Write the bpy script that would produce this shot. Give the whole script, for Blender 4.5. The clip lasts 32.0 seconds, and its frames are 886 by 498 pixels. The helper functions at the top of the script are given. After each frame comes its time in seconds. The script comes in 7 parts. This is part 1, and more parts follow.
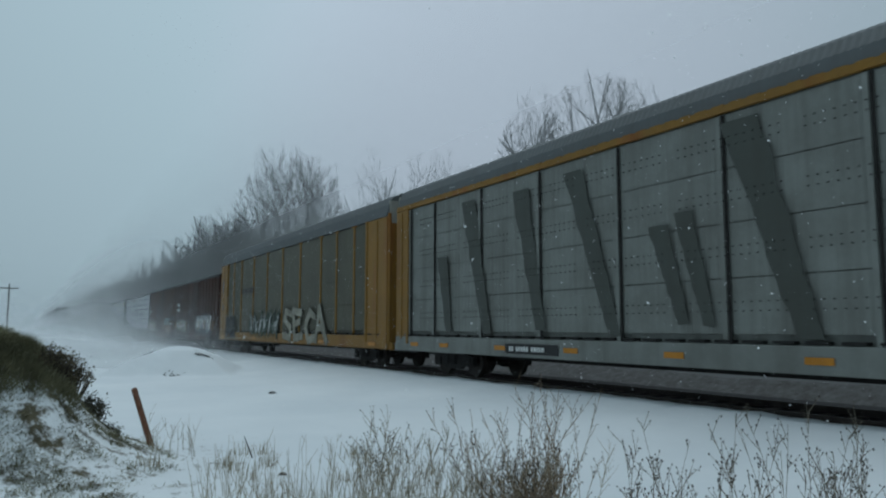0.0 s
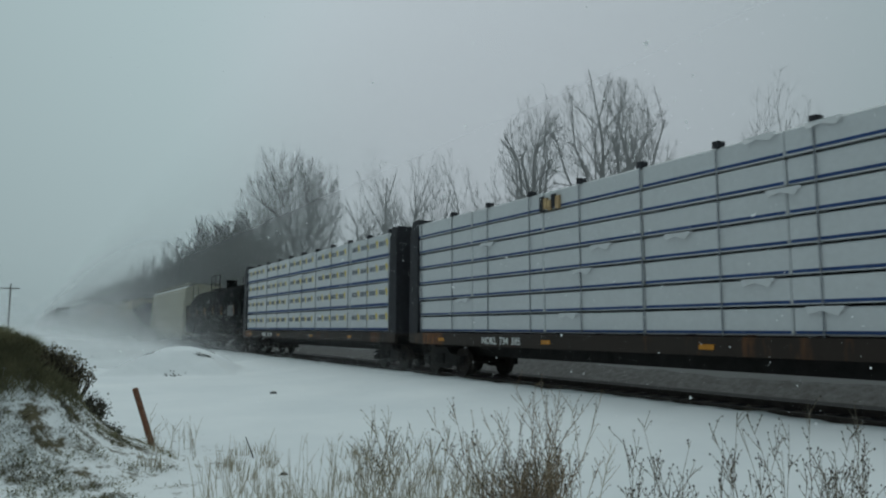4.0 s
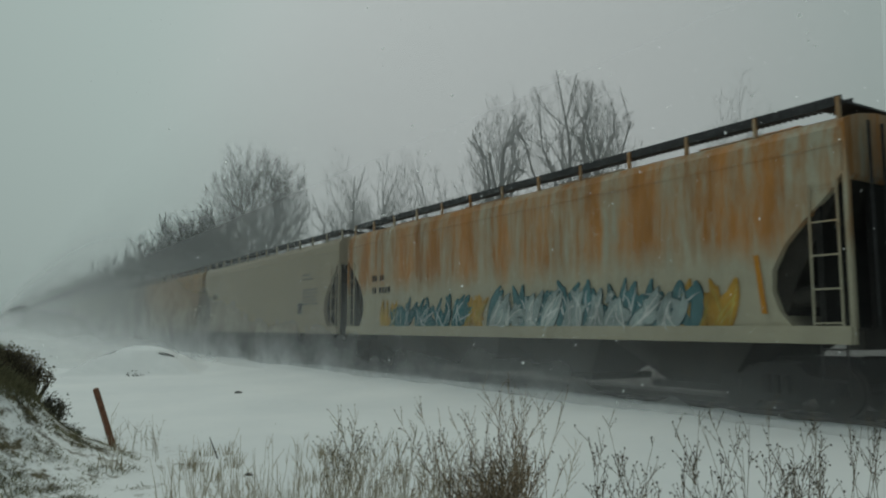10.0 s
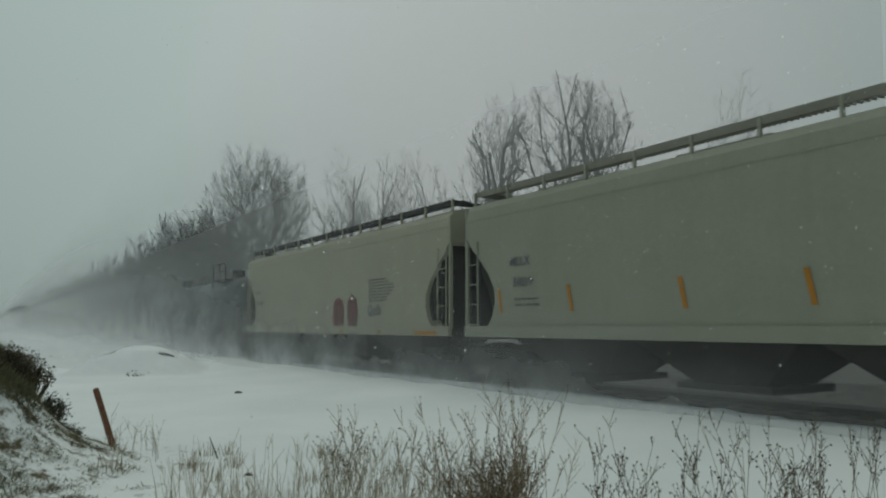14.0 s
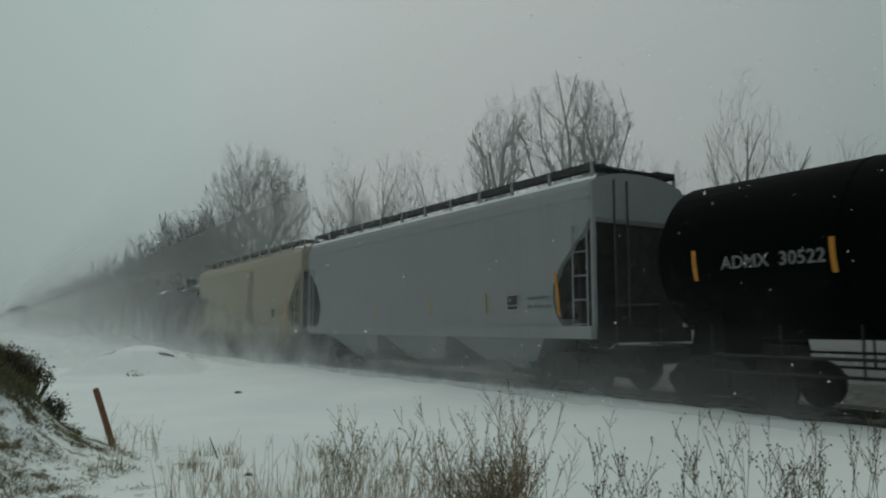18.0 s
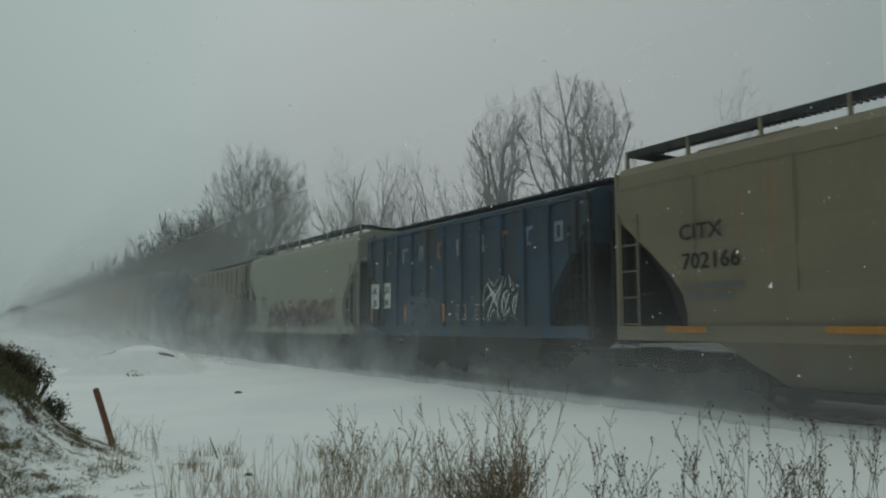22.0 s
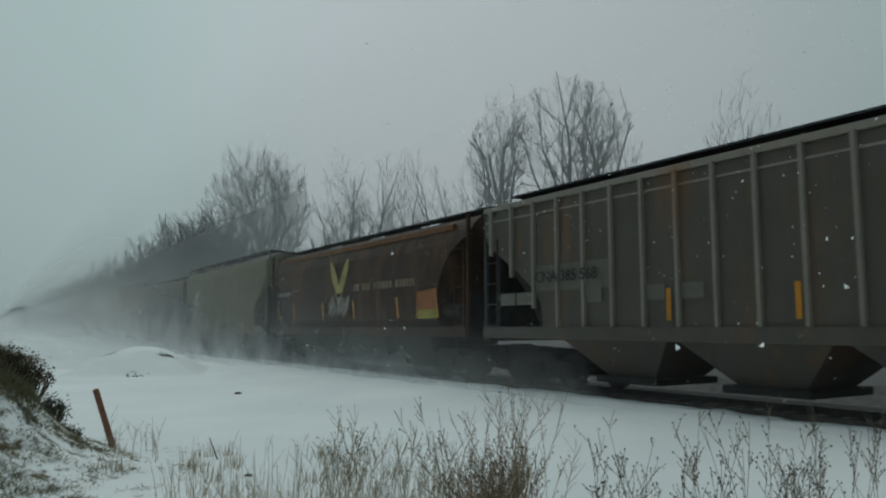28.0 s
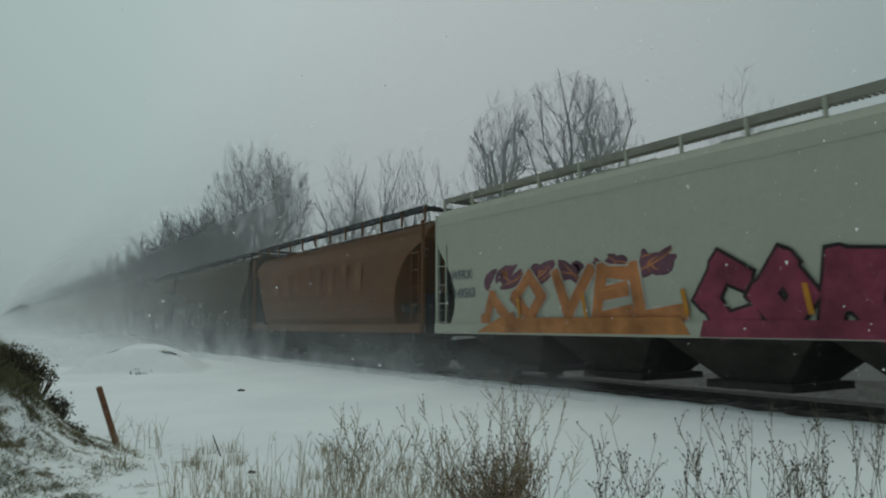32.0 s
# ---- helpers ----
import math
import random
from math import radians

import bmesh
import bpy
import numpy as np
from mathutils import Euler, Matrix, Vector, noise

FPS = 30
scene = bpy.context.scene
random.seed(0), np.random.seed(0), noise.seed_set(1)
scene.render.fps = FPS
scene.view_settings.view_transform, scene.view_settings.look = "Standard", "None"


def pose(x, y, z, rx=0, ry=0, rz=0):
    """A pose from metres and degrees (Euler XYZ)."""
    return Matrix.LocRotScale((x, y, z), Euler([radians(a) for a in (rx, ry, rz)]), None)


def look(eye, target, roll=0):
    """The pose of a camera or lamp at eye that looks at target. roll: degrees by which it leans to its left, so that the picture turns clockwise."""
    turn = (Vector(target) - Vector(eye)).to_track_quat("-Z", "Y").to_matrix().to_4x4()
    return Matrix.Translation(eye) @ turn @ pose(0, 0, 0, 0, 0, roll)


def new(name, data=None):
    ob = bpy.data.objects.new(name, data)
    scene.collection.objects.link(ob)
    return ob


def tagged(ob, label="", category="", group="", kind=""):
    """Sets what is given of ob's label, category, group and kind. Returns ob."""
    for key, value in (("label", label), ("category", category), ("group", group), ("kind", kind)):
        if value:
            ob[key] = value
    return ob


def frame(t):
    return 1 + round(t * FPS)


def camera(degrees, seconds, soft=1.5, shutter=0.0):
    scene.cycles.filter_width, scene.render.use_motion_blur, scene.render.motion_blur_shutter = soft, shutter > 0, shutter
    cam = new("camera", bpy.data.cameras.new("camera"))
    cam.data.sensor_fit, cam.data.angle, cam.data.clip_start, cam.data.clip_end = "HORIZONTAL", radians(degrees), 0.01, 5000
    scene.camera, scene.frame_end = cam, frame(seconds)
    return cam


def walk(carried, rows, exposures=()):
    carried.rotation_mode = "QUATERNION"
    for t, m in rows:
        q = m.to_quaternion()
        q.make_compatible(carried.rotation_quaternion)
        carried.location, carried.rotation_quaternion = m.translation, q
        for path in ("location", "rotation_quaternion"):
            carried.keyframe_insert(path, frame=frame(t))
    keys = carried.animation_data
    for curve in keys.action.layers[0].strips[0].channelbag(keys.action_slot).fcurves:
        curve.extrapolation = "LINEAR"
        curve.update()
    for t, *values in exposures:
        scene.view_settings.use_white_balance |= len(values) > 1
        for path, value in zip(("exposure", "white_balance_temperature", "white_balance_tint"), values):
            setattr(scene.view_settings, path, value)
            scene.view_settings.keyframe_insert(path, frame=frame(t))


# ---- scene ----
# ---- camera and walk ----
EYE = Vector((0.0, 0.0, 1.47))
TRACK_Y = 12.55


def aim(turn, tilt, lean):
    a, b = radians(turn), radians(tilt)
    return look(EYE, EYE + Vector((-math.cos(a) * math.cos(b), math.sin(a) * math.cos(b), math.sin(b))), lean)


cam = camera(62.2, 32.0, soft=2.1, shutter=0.07)
walk(cam, [
    (0.0, aim(29.52, 6.10, 0.03)), (1.2, aim(29.51, 6.10, 0.03)), (2.4, aim(29.49, 6.10, 0.02)), (3.5, aim(29.44, 6.10, 0.01)),
    (5.5, aim(30.12, 6.05, -0.11)), (6.0, aim(31.88, 6.00, -0.33)), (6.5, aim(31.99, 6.02, 0)), (7.0, aim(31.99, 6.02, 0)),
    (15.0, aim(31.99, 6.02, 0)), (24.0, aim(31.99, 6.02, 0)), (24.5, aim(31.99, 6.08, 0)), (28.0, aim(31.99, 6.08, 0)),
    (31.0, aim(31.99, 6.08, 0)), (31.5, aim(31.84, 5.93, -0.16)), (32.0, aim(31.83, 5.82, -0.18))],
    exposures=[(0, 0.03, 5600, 1), (1.0, 0.0, 6000, 0), (3.5, 0.0, 5980, 0), (5.5, -0.17, 6650, -3), (24.0, -0.17, 6600, -2), (24.6, -0.10, 6250, -2), (31.0, -0.10, 6250, -2), (32.0, -0.08, 6400, -3)])

# the way of the train along the track: seconds, metres
TRAVEL = [(0.0, 0.0), (1.0, 20.11), (2.0, 40.04), (3.0, 60.17), (3.5, 70.33), (5.5, 110.33), (6.0, 120.9), (6.5, 131.6), (7.0, 142.34), (8.0, 163.83),
          (9.0, 184.99), (10.0, 206.06), (11.0, 227.49), (12.0, 248.61), (13.0, 269.67), (14.0, 290.98), (14.5, 301.7), (16.5, 345.4), (17.0, 356.7),
          (18.0, 378.8), (19.0, 399.86), (20.0, 420.7), (21.0, 442.2), (22.0, 463.3), (23.0, 483.93), (24.0, 504.4), (24.5, 514.1), (25.0, 524.57),
          (25.5, 535.0), (27.5, 576.56), (28.0, 586.67), (29.0, 606.41), (30.0, 626.15), (31.0, 646.0), (31.5, 656.7), (32.0, 667.69)]

# ---- light ----
world = bpy.data.worlds.new("overcast")
scene.world = world
world.use_nodes = True
wn, wl = world.node_tree.nodes, world.node_tree.links
wn.clear()
sky = wn.new("ShaderNodeTexSky")
sky.sky_type, sky.sun_disc = "NISHITA", False
sky.sun_elevation, sky.sun_rotation = radians(66), radians(286)
sky.dust_density, sky.air_density = 4.0, 1.5
grey = wn.new("ShaderNodeHueSaturation")
grey.inputs["Saturation"].default_value, grey.inputs["Value"].default_value = 0.12, 0.05
cloud = wn.new("ShaderNodeMix")
cloud.data_type = "RGBA"
cloud.inputs["Factor"].default_value = 0.88
back = wn.new("ShaderNodeBackground")
back.inputs["Strength"].default_value = 1.0
wout = wn.new("ShaderNodeOutputWorld")
wl.new(sky.outputs["Color"], grey.inputs["Color"])
wl.new(grey.outputs["Color"], cloud.inputs["A"])
# the cloud is brightest round the hidden sun and dims away from it
where = wn.new("ShaderNodeTexCoord")
toward = wn.new("ShaderNodeVectorMath")
toward.operation = "DOT_PRODUCT"
toward.inputs[1].default_value = (-0.72, 0.36, 0.59)
wl.new(where.outputs["Generated"], toward.inputs[0])
glow = wn.new("ShaderNodeMapRange")
for key, v in (("From Min", 0.60), ("From Max", 0.97), ("To Min", 0.66), ("To Max", 1.06)):
    glow.inputs[key].default_value = v
wl.new(toward.outputs["Value"], glow.inputs["Value"])
wl.new(glow.outputs[0], back.inputs["Strength"])
core = wn.new("ShaderNodeVectorMath")
core.operation = "DOT_PRODUCT"
core.inputs[1].default_value = (-0.755, 0.59, 0.286)
wl.new(where.outputs["Generated"], core.inputs[0])
warm = wn.new("ShaderNodeMapRange")
warm.interpolation_type = "SMOOTHSTEP"
warm.inputs["From Min"].default_value, warm.inputs["From Max"].default_value = 0.87, 1.0
wl.new(core.outputs["Value"], warm.inputs["Value"])
tint = wn.new("ShaderNodeMix")
tint.data_type = "RGBA"
tint.inputs["A"].default_value, tint.inputs["B"].default_value = (0.440, 0.508, 0.527, 1), (0.505, 0.516, 0.555, 1)
wl.new(warm.outputs[0], tint.inputs["Factor"])
wl.new(tint.outputs["Result"], cloud.inputs["B"])
wl.new(cloud.outputs["Result"], back.inputs["Color"])
wl.new(back.outputs["Background"], wout.inputs["Surface"])
sun = new("sun", bpy.data.lights.new("sun", "SUN"))
sun.data.energy, sun.data.angle, sun.data.color = 0.62, radians(40), (1.0, 0.97, 0.93)
sun.matrix_basis = look((0, 0, 60), (24, -7, 0))


# ---- materials ----
def shader(name, rough=0.6, metal=0.0):
    m = bpy.data.materials.new(name)
    m.use_nodes = True
    n = m.node_tree.nodes
    b = n["Principled BSDF"]
    b.inputs["Roughness"].default_value, b.inputs["Metallic"].default_value = rough, metal
    return m, n, m.node_tree.links, b


def noise_at(n, l, scale, stretch=(1, 1, 1), detail=4.0, rough=0.6):
    co, mp, nz = n.new("ShaderNodeTexCoord"), n.new("ShaderNodeMapping"), n.new("ShaderNodeTexNoise")
    mp.inputs["Scale"].default_value = stretch
    nz.inputs["Scale"].default_value, nz.inputs["Detail"].default_value, nz.inputs["Roughness"].default_value = scale, detail, rough
    l.new(co.outputs["Object"], mp.inputs["Vector"])
    l.new(mp.outputs["Vector"], nz.inputs["Vector"])
    return nz


def ramp(n, l, src, lo, hi, c0=(0, 0, 0, 1), c1=(1, 1, 1, 1)):
    r = n.new("ShaderNodeValToRGB")
    r.color_ramp.elements[0].position, r.color_ramp.elements[1].position = lo, hi
    r.color_ramp.elements[0].color, r.color_ramp.elements[1].color = c0, c1
    l.new(src, r.inputs["Fac"])
    return r


def mixed(n, l, fac, a, b):
    m = n.new("ShaderNodeMix")
    m.data_type = "RGBA"
    for key, v in (("Factor", fac), ("A", a), ("B", b)):
        sock = m.inputs[key] if key == "Factor" else next(s for s in m.inputs if s.name == key and s.type == "RGBA")
        if hasattr(v, "is_linked"):
            l.new(v, sock)
        else:
            sock.default_value = v
    return next(s for s in m.outputs if s.type == "RGBA")


def rgba(c, k=1.0):
    return (c[0] * k, c[1] * k, c[2] * k, 1)


def math_node(n, l, op, a, b=None, c=None):
    m = n.new("ShaderNodeMath")
    m.operation = op
    for k, v in enumerate((a, b, c)):
        if v is None:
            continue
        if hasattr(v, "is_linked"):
            l.new(v, m.inputs[k])
        else:
            m.inputs[k].default_value = v
    return m.outputs[0]


def paint(name, col, rust=0.0, rust_col=(0.22, 0.085, 0.025), dirt=0.5, rough=0.55, band=None, drips=0.0, soot=0.0, gloss=0.18):
    """Weathered paint: blotches of dirt, streaks run down from the eaves, rust. band: rust lies above that height."""
    m, n, l, b = shader(name, rough)
    b.inputs["Specular IOR Level"].default_value = gloss
    col = tuple(v * (0.49 + 0.18 * min(1.0, sum(col) / 0.9)) for v in col)
    blotch = ramp(n, l, noise_at(n, l, 0.7, (1, 1, 1.4), 6).outputs["Fac"], 0.35, 0.75)
    streak = ramp(n, l, noise_at(n, l, 1.6, (1.6, 1.6, 0.10), 5).outputs["Fac"], 0.46, 0.74)
    fine = ramp(n, l, noise_at(n, l, 9.0, (1, 1, 1), 5, 0.7).outputs["Fac"], 0.3, 0.8)
    if col[2] <= max(col[0], col[1]):
        col = (col[0] * 1.02, col[1], col[2] * 0.95)
    mean = sum(col) / 3
    grime = rgba((0.07, 0.063, 0.052), min(1.0, mean * 9))
    c = mixed(n, l, fine.outputs["Color"], rgba(col, 0.93), rgba(col, 1.05))
    d1 = n.new("ShaderNodeMath")
    d1.operation = "MULTIPLY"
    l.new(blotch.outputs["Color"], d1.inputs[0])
    d1.inputs[1].default_value = 0.62 * dirt
    c = mixed(n, l, d1.outputs[0], c, grime)
    d2 = n.new("ShaderNodeMath")
    d2.operation = "MULTIPLY"
    l.new(streak.outputs["Color"], d2.inputs[0])
    d2.inputs[1].default_value = 0.55 * dirt
    c = mixed(n, l, d2.outputs[0], c, grime)
    if soot:
        so = ramp(n, l, noise_at(n, l, 1.0, (1, 1, 0.05), 4).outputs["Fac"], 0.47, 0.66)
        d4 = n.new("ShaderNodeMath")
        d4.operation = "MULTIPLY"
        l.new(so.outputs["Color"], d4.inputs[0])
        d4.inputs[1].default_value = soot
        c = mixed(n, l, d4.outputs[0], c, (0.03, 0.03, 0.028, 1))
    if rust:
        rs = ramp(n, l, noise_at(n, l, 0.8, (1.3, 1.3, 0.22), 6, 0.65).outputs["Fac"], 0.62 - 0.3 * rust, 0.78 - 0.2 * rust)
        f = rs.outputs["Color"]
        if band:
            co, sp = n.new("ShaderNodeTexCoord"), n.new("ShaderNodeSeparateXYZ")
            wob = noise_at(n, l, 1.3, (1.5, 1.5, 0.3), 4)
            ad = n.new("ShaderNodeMath")
            ad.operation = "MULTIPLY_ADD"
            ad.inputs[1].default_value = 1.2
            mr = n.new("ShaderNodeMapRange")
            mr.inputs["From Min"].default_value, mr.inputs["From Max"].default_value = band + 0.35, band + 0.95
            l.new(co.outputs["Object"], sp.inputs[0])
            l.new(wob.outputs["Fac"], ad.inputs[0])
            l.new(sp.outputs["Z"], ad.inputs[2])
            l.new(ad.outputs[0], mr.inputs["Value"])
            mu = n.new("ShaderNodeMath")
            mu.operation = "MULTIPLY"
            l.new(mr.outputs[0], mu.inputs[0])
            mu.inputs[1].default_value = min(1.0, rust + 0.1)
            f = mu.outputs[0]
            if drips:
                dr = ramp(n, l, noise_at(n, l, 1.5, (1.5, 1.5, 0.22), 6, 0.72).outputs["Fac"], drips, drips + 0.22)
                f = math_node(n, l, "MULTIPLY", f, dr.outputs["Color"])
        c = mixed(n, l, f, c, mixed(n, l, ramp(n, l, noise_at(n, l, 0.55, (1.6, 1.6, 0.45), 6, 0.68).outputs["Fac"], 0.3, 0.72).outputs["Color"], rgba(rust_col, 0.55), rgba(rust_col, 1.45)))
    l.new(c, b.inputs["Base Color"])
    bump = n.new("ShaderNodeBump")
    bump.inputs["Strength"].default_value, bump.inputs["Distance"].default_value = 0.25, 0.01
    l.new(noise_at(n, l, 3.0, (1, 1, 0.6), 5).outputs["Fac"], bump.inputs["Height"])
    l.new(bump.outputs["Normal"], b.inputs["Normal"])
    return m


def plain(name, col, rough=0.6, metal=0.0, vary=0.25, scale=6.0):
    m, n, l, b = shader(name, rough, metal)
    r = ramp(n, l, noise_at(n, l, scale, (1, 1, 1), 5).outputs["Fac"], 0.3, 0.75, rgba(col, 1 - vary), rgba(col, 1 + vary))
    l.new(r.outputs["Color"], b.inputs["Base Color"])
    b.inputs["Specular IOR Level"].default_value = 0.25
    return m


def snow_material(name, bank=None):
    """Snow; round the bank dead grass shows through it, and beyond the track a grey tone stands for whirled snow haze.
    """
    m, n, l, b = shader(name, 0.85)
    big = ramp(n, l, noise_at(n, l, 0.25, (1, 1, 1), 6).outputs["Fac"], 0.3, 0.7, (0.78, 0.81, 0.84, 1), (0.88, 0.90, 0.92, 1))
    c = big.outputs["Color"]
    if bank:
        co, sep = n.new("ShaderNodeTexCoord"), n.new("ShaderNodeSeparateXYZ")
        l.new(co.outputs["Object"], sep.inputs[0])
        dx = math_node(n, l, "SUBTRACT", sep.outputs["X"], bank.x)
        dy = math_node(n, l, "SUBTRACT", sep.outputs["Y"], bank.y)
        dist = math_node(n, l, "SQRT", math_node(n, l, "ADD", math_node(n, l, "MULTIPLY", dx, dx), math_node(n, l, "MULTIPLY", dy, dy)))
        patch = noise_at(n, l, 3.2, (1, 1, 1), 9, 0.72).outputs["Fac"]
        # bare on the hummock, mottled further out
        near = ramp(n, l, math_node(n, l, "MULTIPLY_ADD", patch, 1.6, math_node(n, l, "MULTIPLY", dist, -1.2)), 0.0, 0.25)
        far = ramp(n, l, math_node(n, l, "ADD", patch, math_node(n, l, "MULTIPLY", dist, -0.055)), 0.42, 0.52)
        soil = ramp(n, l, noise_at(n, l, 3.0, (1, 1, 1), 6).outputs["Fac"], 0.3, 0.7, (0.055, 0.05, 0.03, 1), (0.15, 0.125, 0.07, 1)).outputs["Color"]
        c = mixed(n, l, far.outputs["Color"], c, soil)
        c = mixed(n, l, near.outputs["Color"], c, (0.085, 0.075, 0.042, 1))
        rng = n.new("ShaderNodeMapRange")
        rng.inputs["From Min"].default_value, rng.inputs["From Max"].default_value = 14.4, 15.6
        l.new(math_node(n, l, "ADD", sep.outputs["Y"], noise_at(n, l, 0.6, (1, 1, 1), 6).outputs["Fac"]), rng.inputs["Value"])
        # grey beyond the track: haze of whirled snow put into the ground colour
        twigs = ramp(n, l, noise_at(n, l, 5.0, (1, 1, 1), 8, 0.7).outputs["Fac"], 0.35, 0.7, (0.08, 0.075, 0.07, 1), (0.17, 0.17, 0.17, 1)).outputs["Color"]
        c = mixed(n, l, rng.outputs[0], c, twigs)
    l.new(c, b.inputs["Base Color"])
    bump = n.new("ShaderNodeBump")
    bump.inputs["Strength"].default_value, bump.inputs["Distance"].default_value = 0.6, 0.08
    l.new(noise_at(n, l, 2.5, (1, 1, 1), 8, 0.65).outputs["Fac"], bump.inputs["Height"])
    l.new(bump.outputs["Normal"], b.inputs["Normal"])
    return m


SNOW = snow_material("snow")
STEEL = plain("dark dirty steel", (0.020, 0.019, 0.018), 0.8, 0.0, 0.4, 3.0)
# dark tone for hopper ends and bays; recess shade is part of it
GRIME_SHADE = plain("hopper steel with grime and shade in its colour", (0.03, 0.027, 0.023), 0.9, 0.0, 0.45, 2.5)
GRATE = plain("weathered grating steel", (0.045, 0.046, 0.048), 0.7, 0.1, 0.3, 8.0)
RAIL = plain("rail steel", (0.06, 0.05, 0.045), 0.6, 0.3, 0.3, 5.0)
WHEEL = plain("wheel steel", (0.028, 0.023, 0.02), 0.7, 0.1, 0.3, 5.0)
BALLAST = plain("wet dark ballast with thin snow", (0.035, 0.034, 0.034), 0.9, 0.0, 0.6, 7.0)
BARK = plain("grey brown bark", (0.06, 0.05, 0.043), 0.9, 0.0, 0.35, 4.0)
TWIG = plain("twig bark", (0.06, 0.05, 0.043), 0.9, 0.0, 0.3, 2.0)
# paler than the near bark: distance haze put into the base colour
HAZED_WOOD = plain("wood paled for haze", (0.10, 0.095, 0.09), 0.9, 0.0, 0.3, 1.5)
FAR_TWIG = plain("dark far branches", (0.04, 0.04, 0.04), 0.9, 0.0, 0.25, 0.6)
STALK = plain("dead weed stalk", (0.19, 0.165, 0.125), 0.9, 0.0, 0.4, 30.0)
SEED = plain("dark seed heads", (0.06, 0.055, 0.045), 0.9, 0.0, 0.4, 30.0)
GRASS = plain("dead grass", (0.23, 0.185, 0.10), 0.9, 0.0, 0.4, 12.0)
SHRUB = plain("dark shrub", (0.095, 0.095, 0.07), 0.9, 0.0, 0.4, 6.0)
WOOD = plain("rust brown painted post", (0.20, 0.098, 0.06), 0.7, 0.0, 0.3, 14.0)
AMBER = plain("amber reflective sheeting", (0.44, 0.19, 0.018), 0.4, 0.0, 0.15, 4.0)
WHITE = plain("white lettering", (0.72, 0.72, 0.70), 0.6, 0.0, 0.15, 4.0)
BLACK = plain("black lettering", (0.03, 0.03, 0.03), 0.6, 0.0, 0.2, 4.0)
DIM = plain("dulled white lettering", (0.17, 0.17, 0.165), 0.7, 0.0, 0.3, 4.0)
YELLOW = plain("yellow lettering", (0.30, 0.19, 0.03), 0.6, 0.0, 0.2, 4.0)


def flake_material():
    m, n, l, b = shader("snowflake", 0.9)
    b.inputs["Base Color"].default_value = (0.93, 0.94, 0.95, 1)
    tr, mx = n.new("ShaderNodeBsdfTranslucent"), n.new("ShaderNodeMixShader")
    tr.inputs["Color"].default_value = (0.93, 0.94, 0.95, 1)
    mx.inputs[0].default_value = 0.5
    l.new(b.outputs[0], mx.inputs[1])
    l.new(tr.outputs[0], mx.inputs[2])
    l.new(mx.outputs[0], n["Material Output"].inputs["Surface"])
    return m


FLAKE = flake_material()


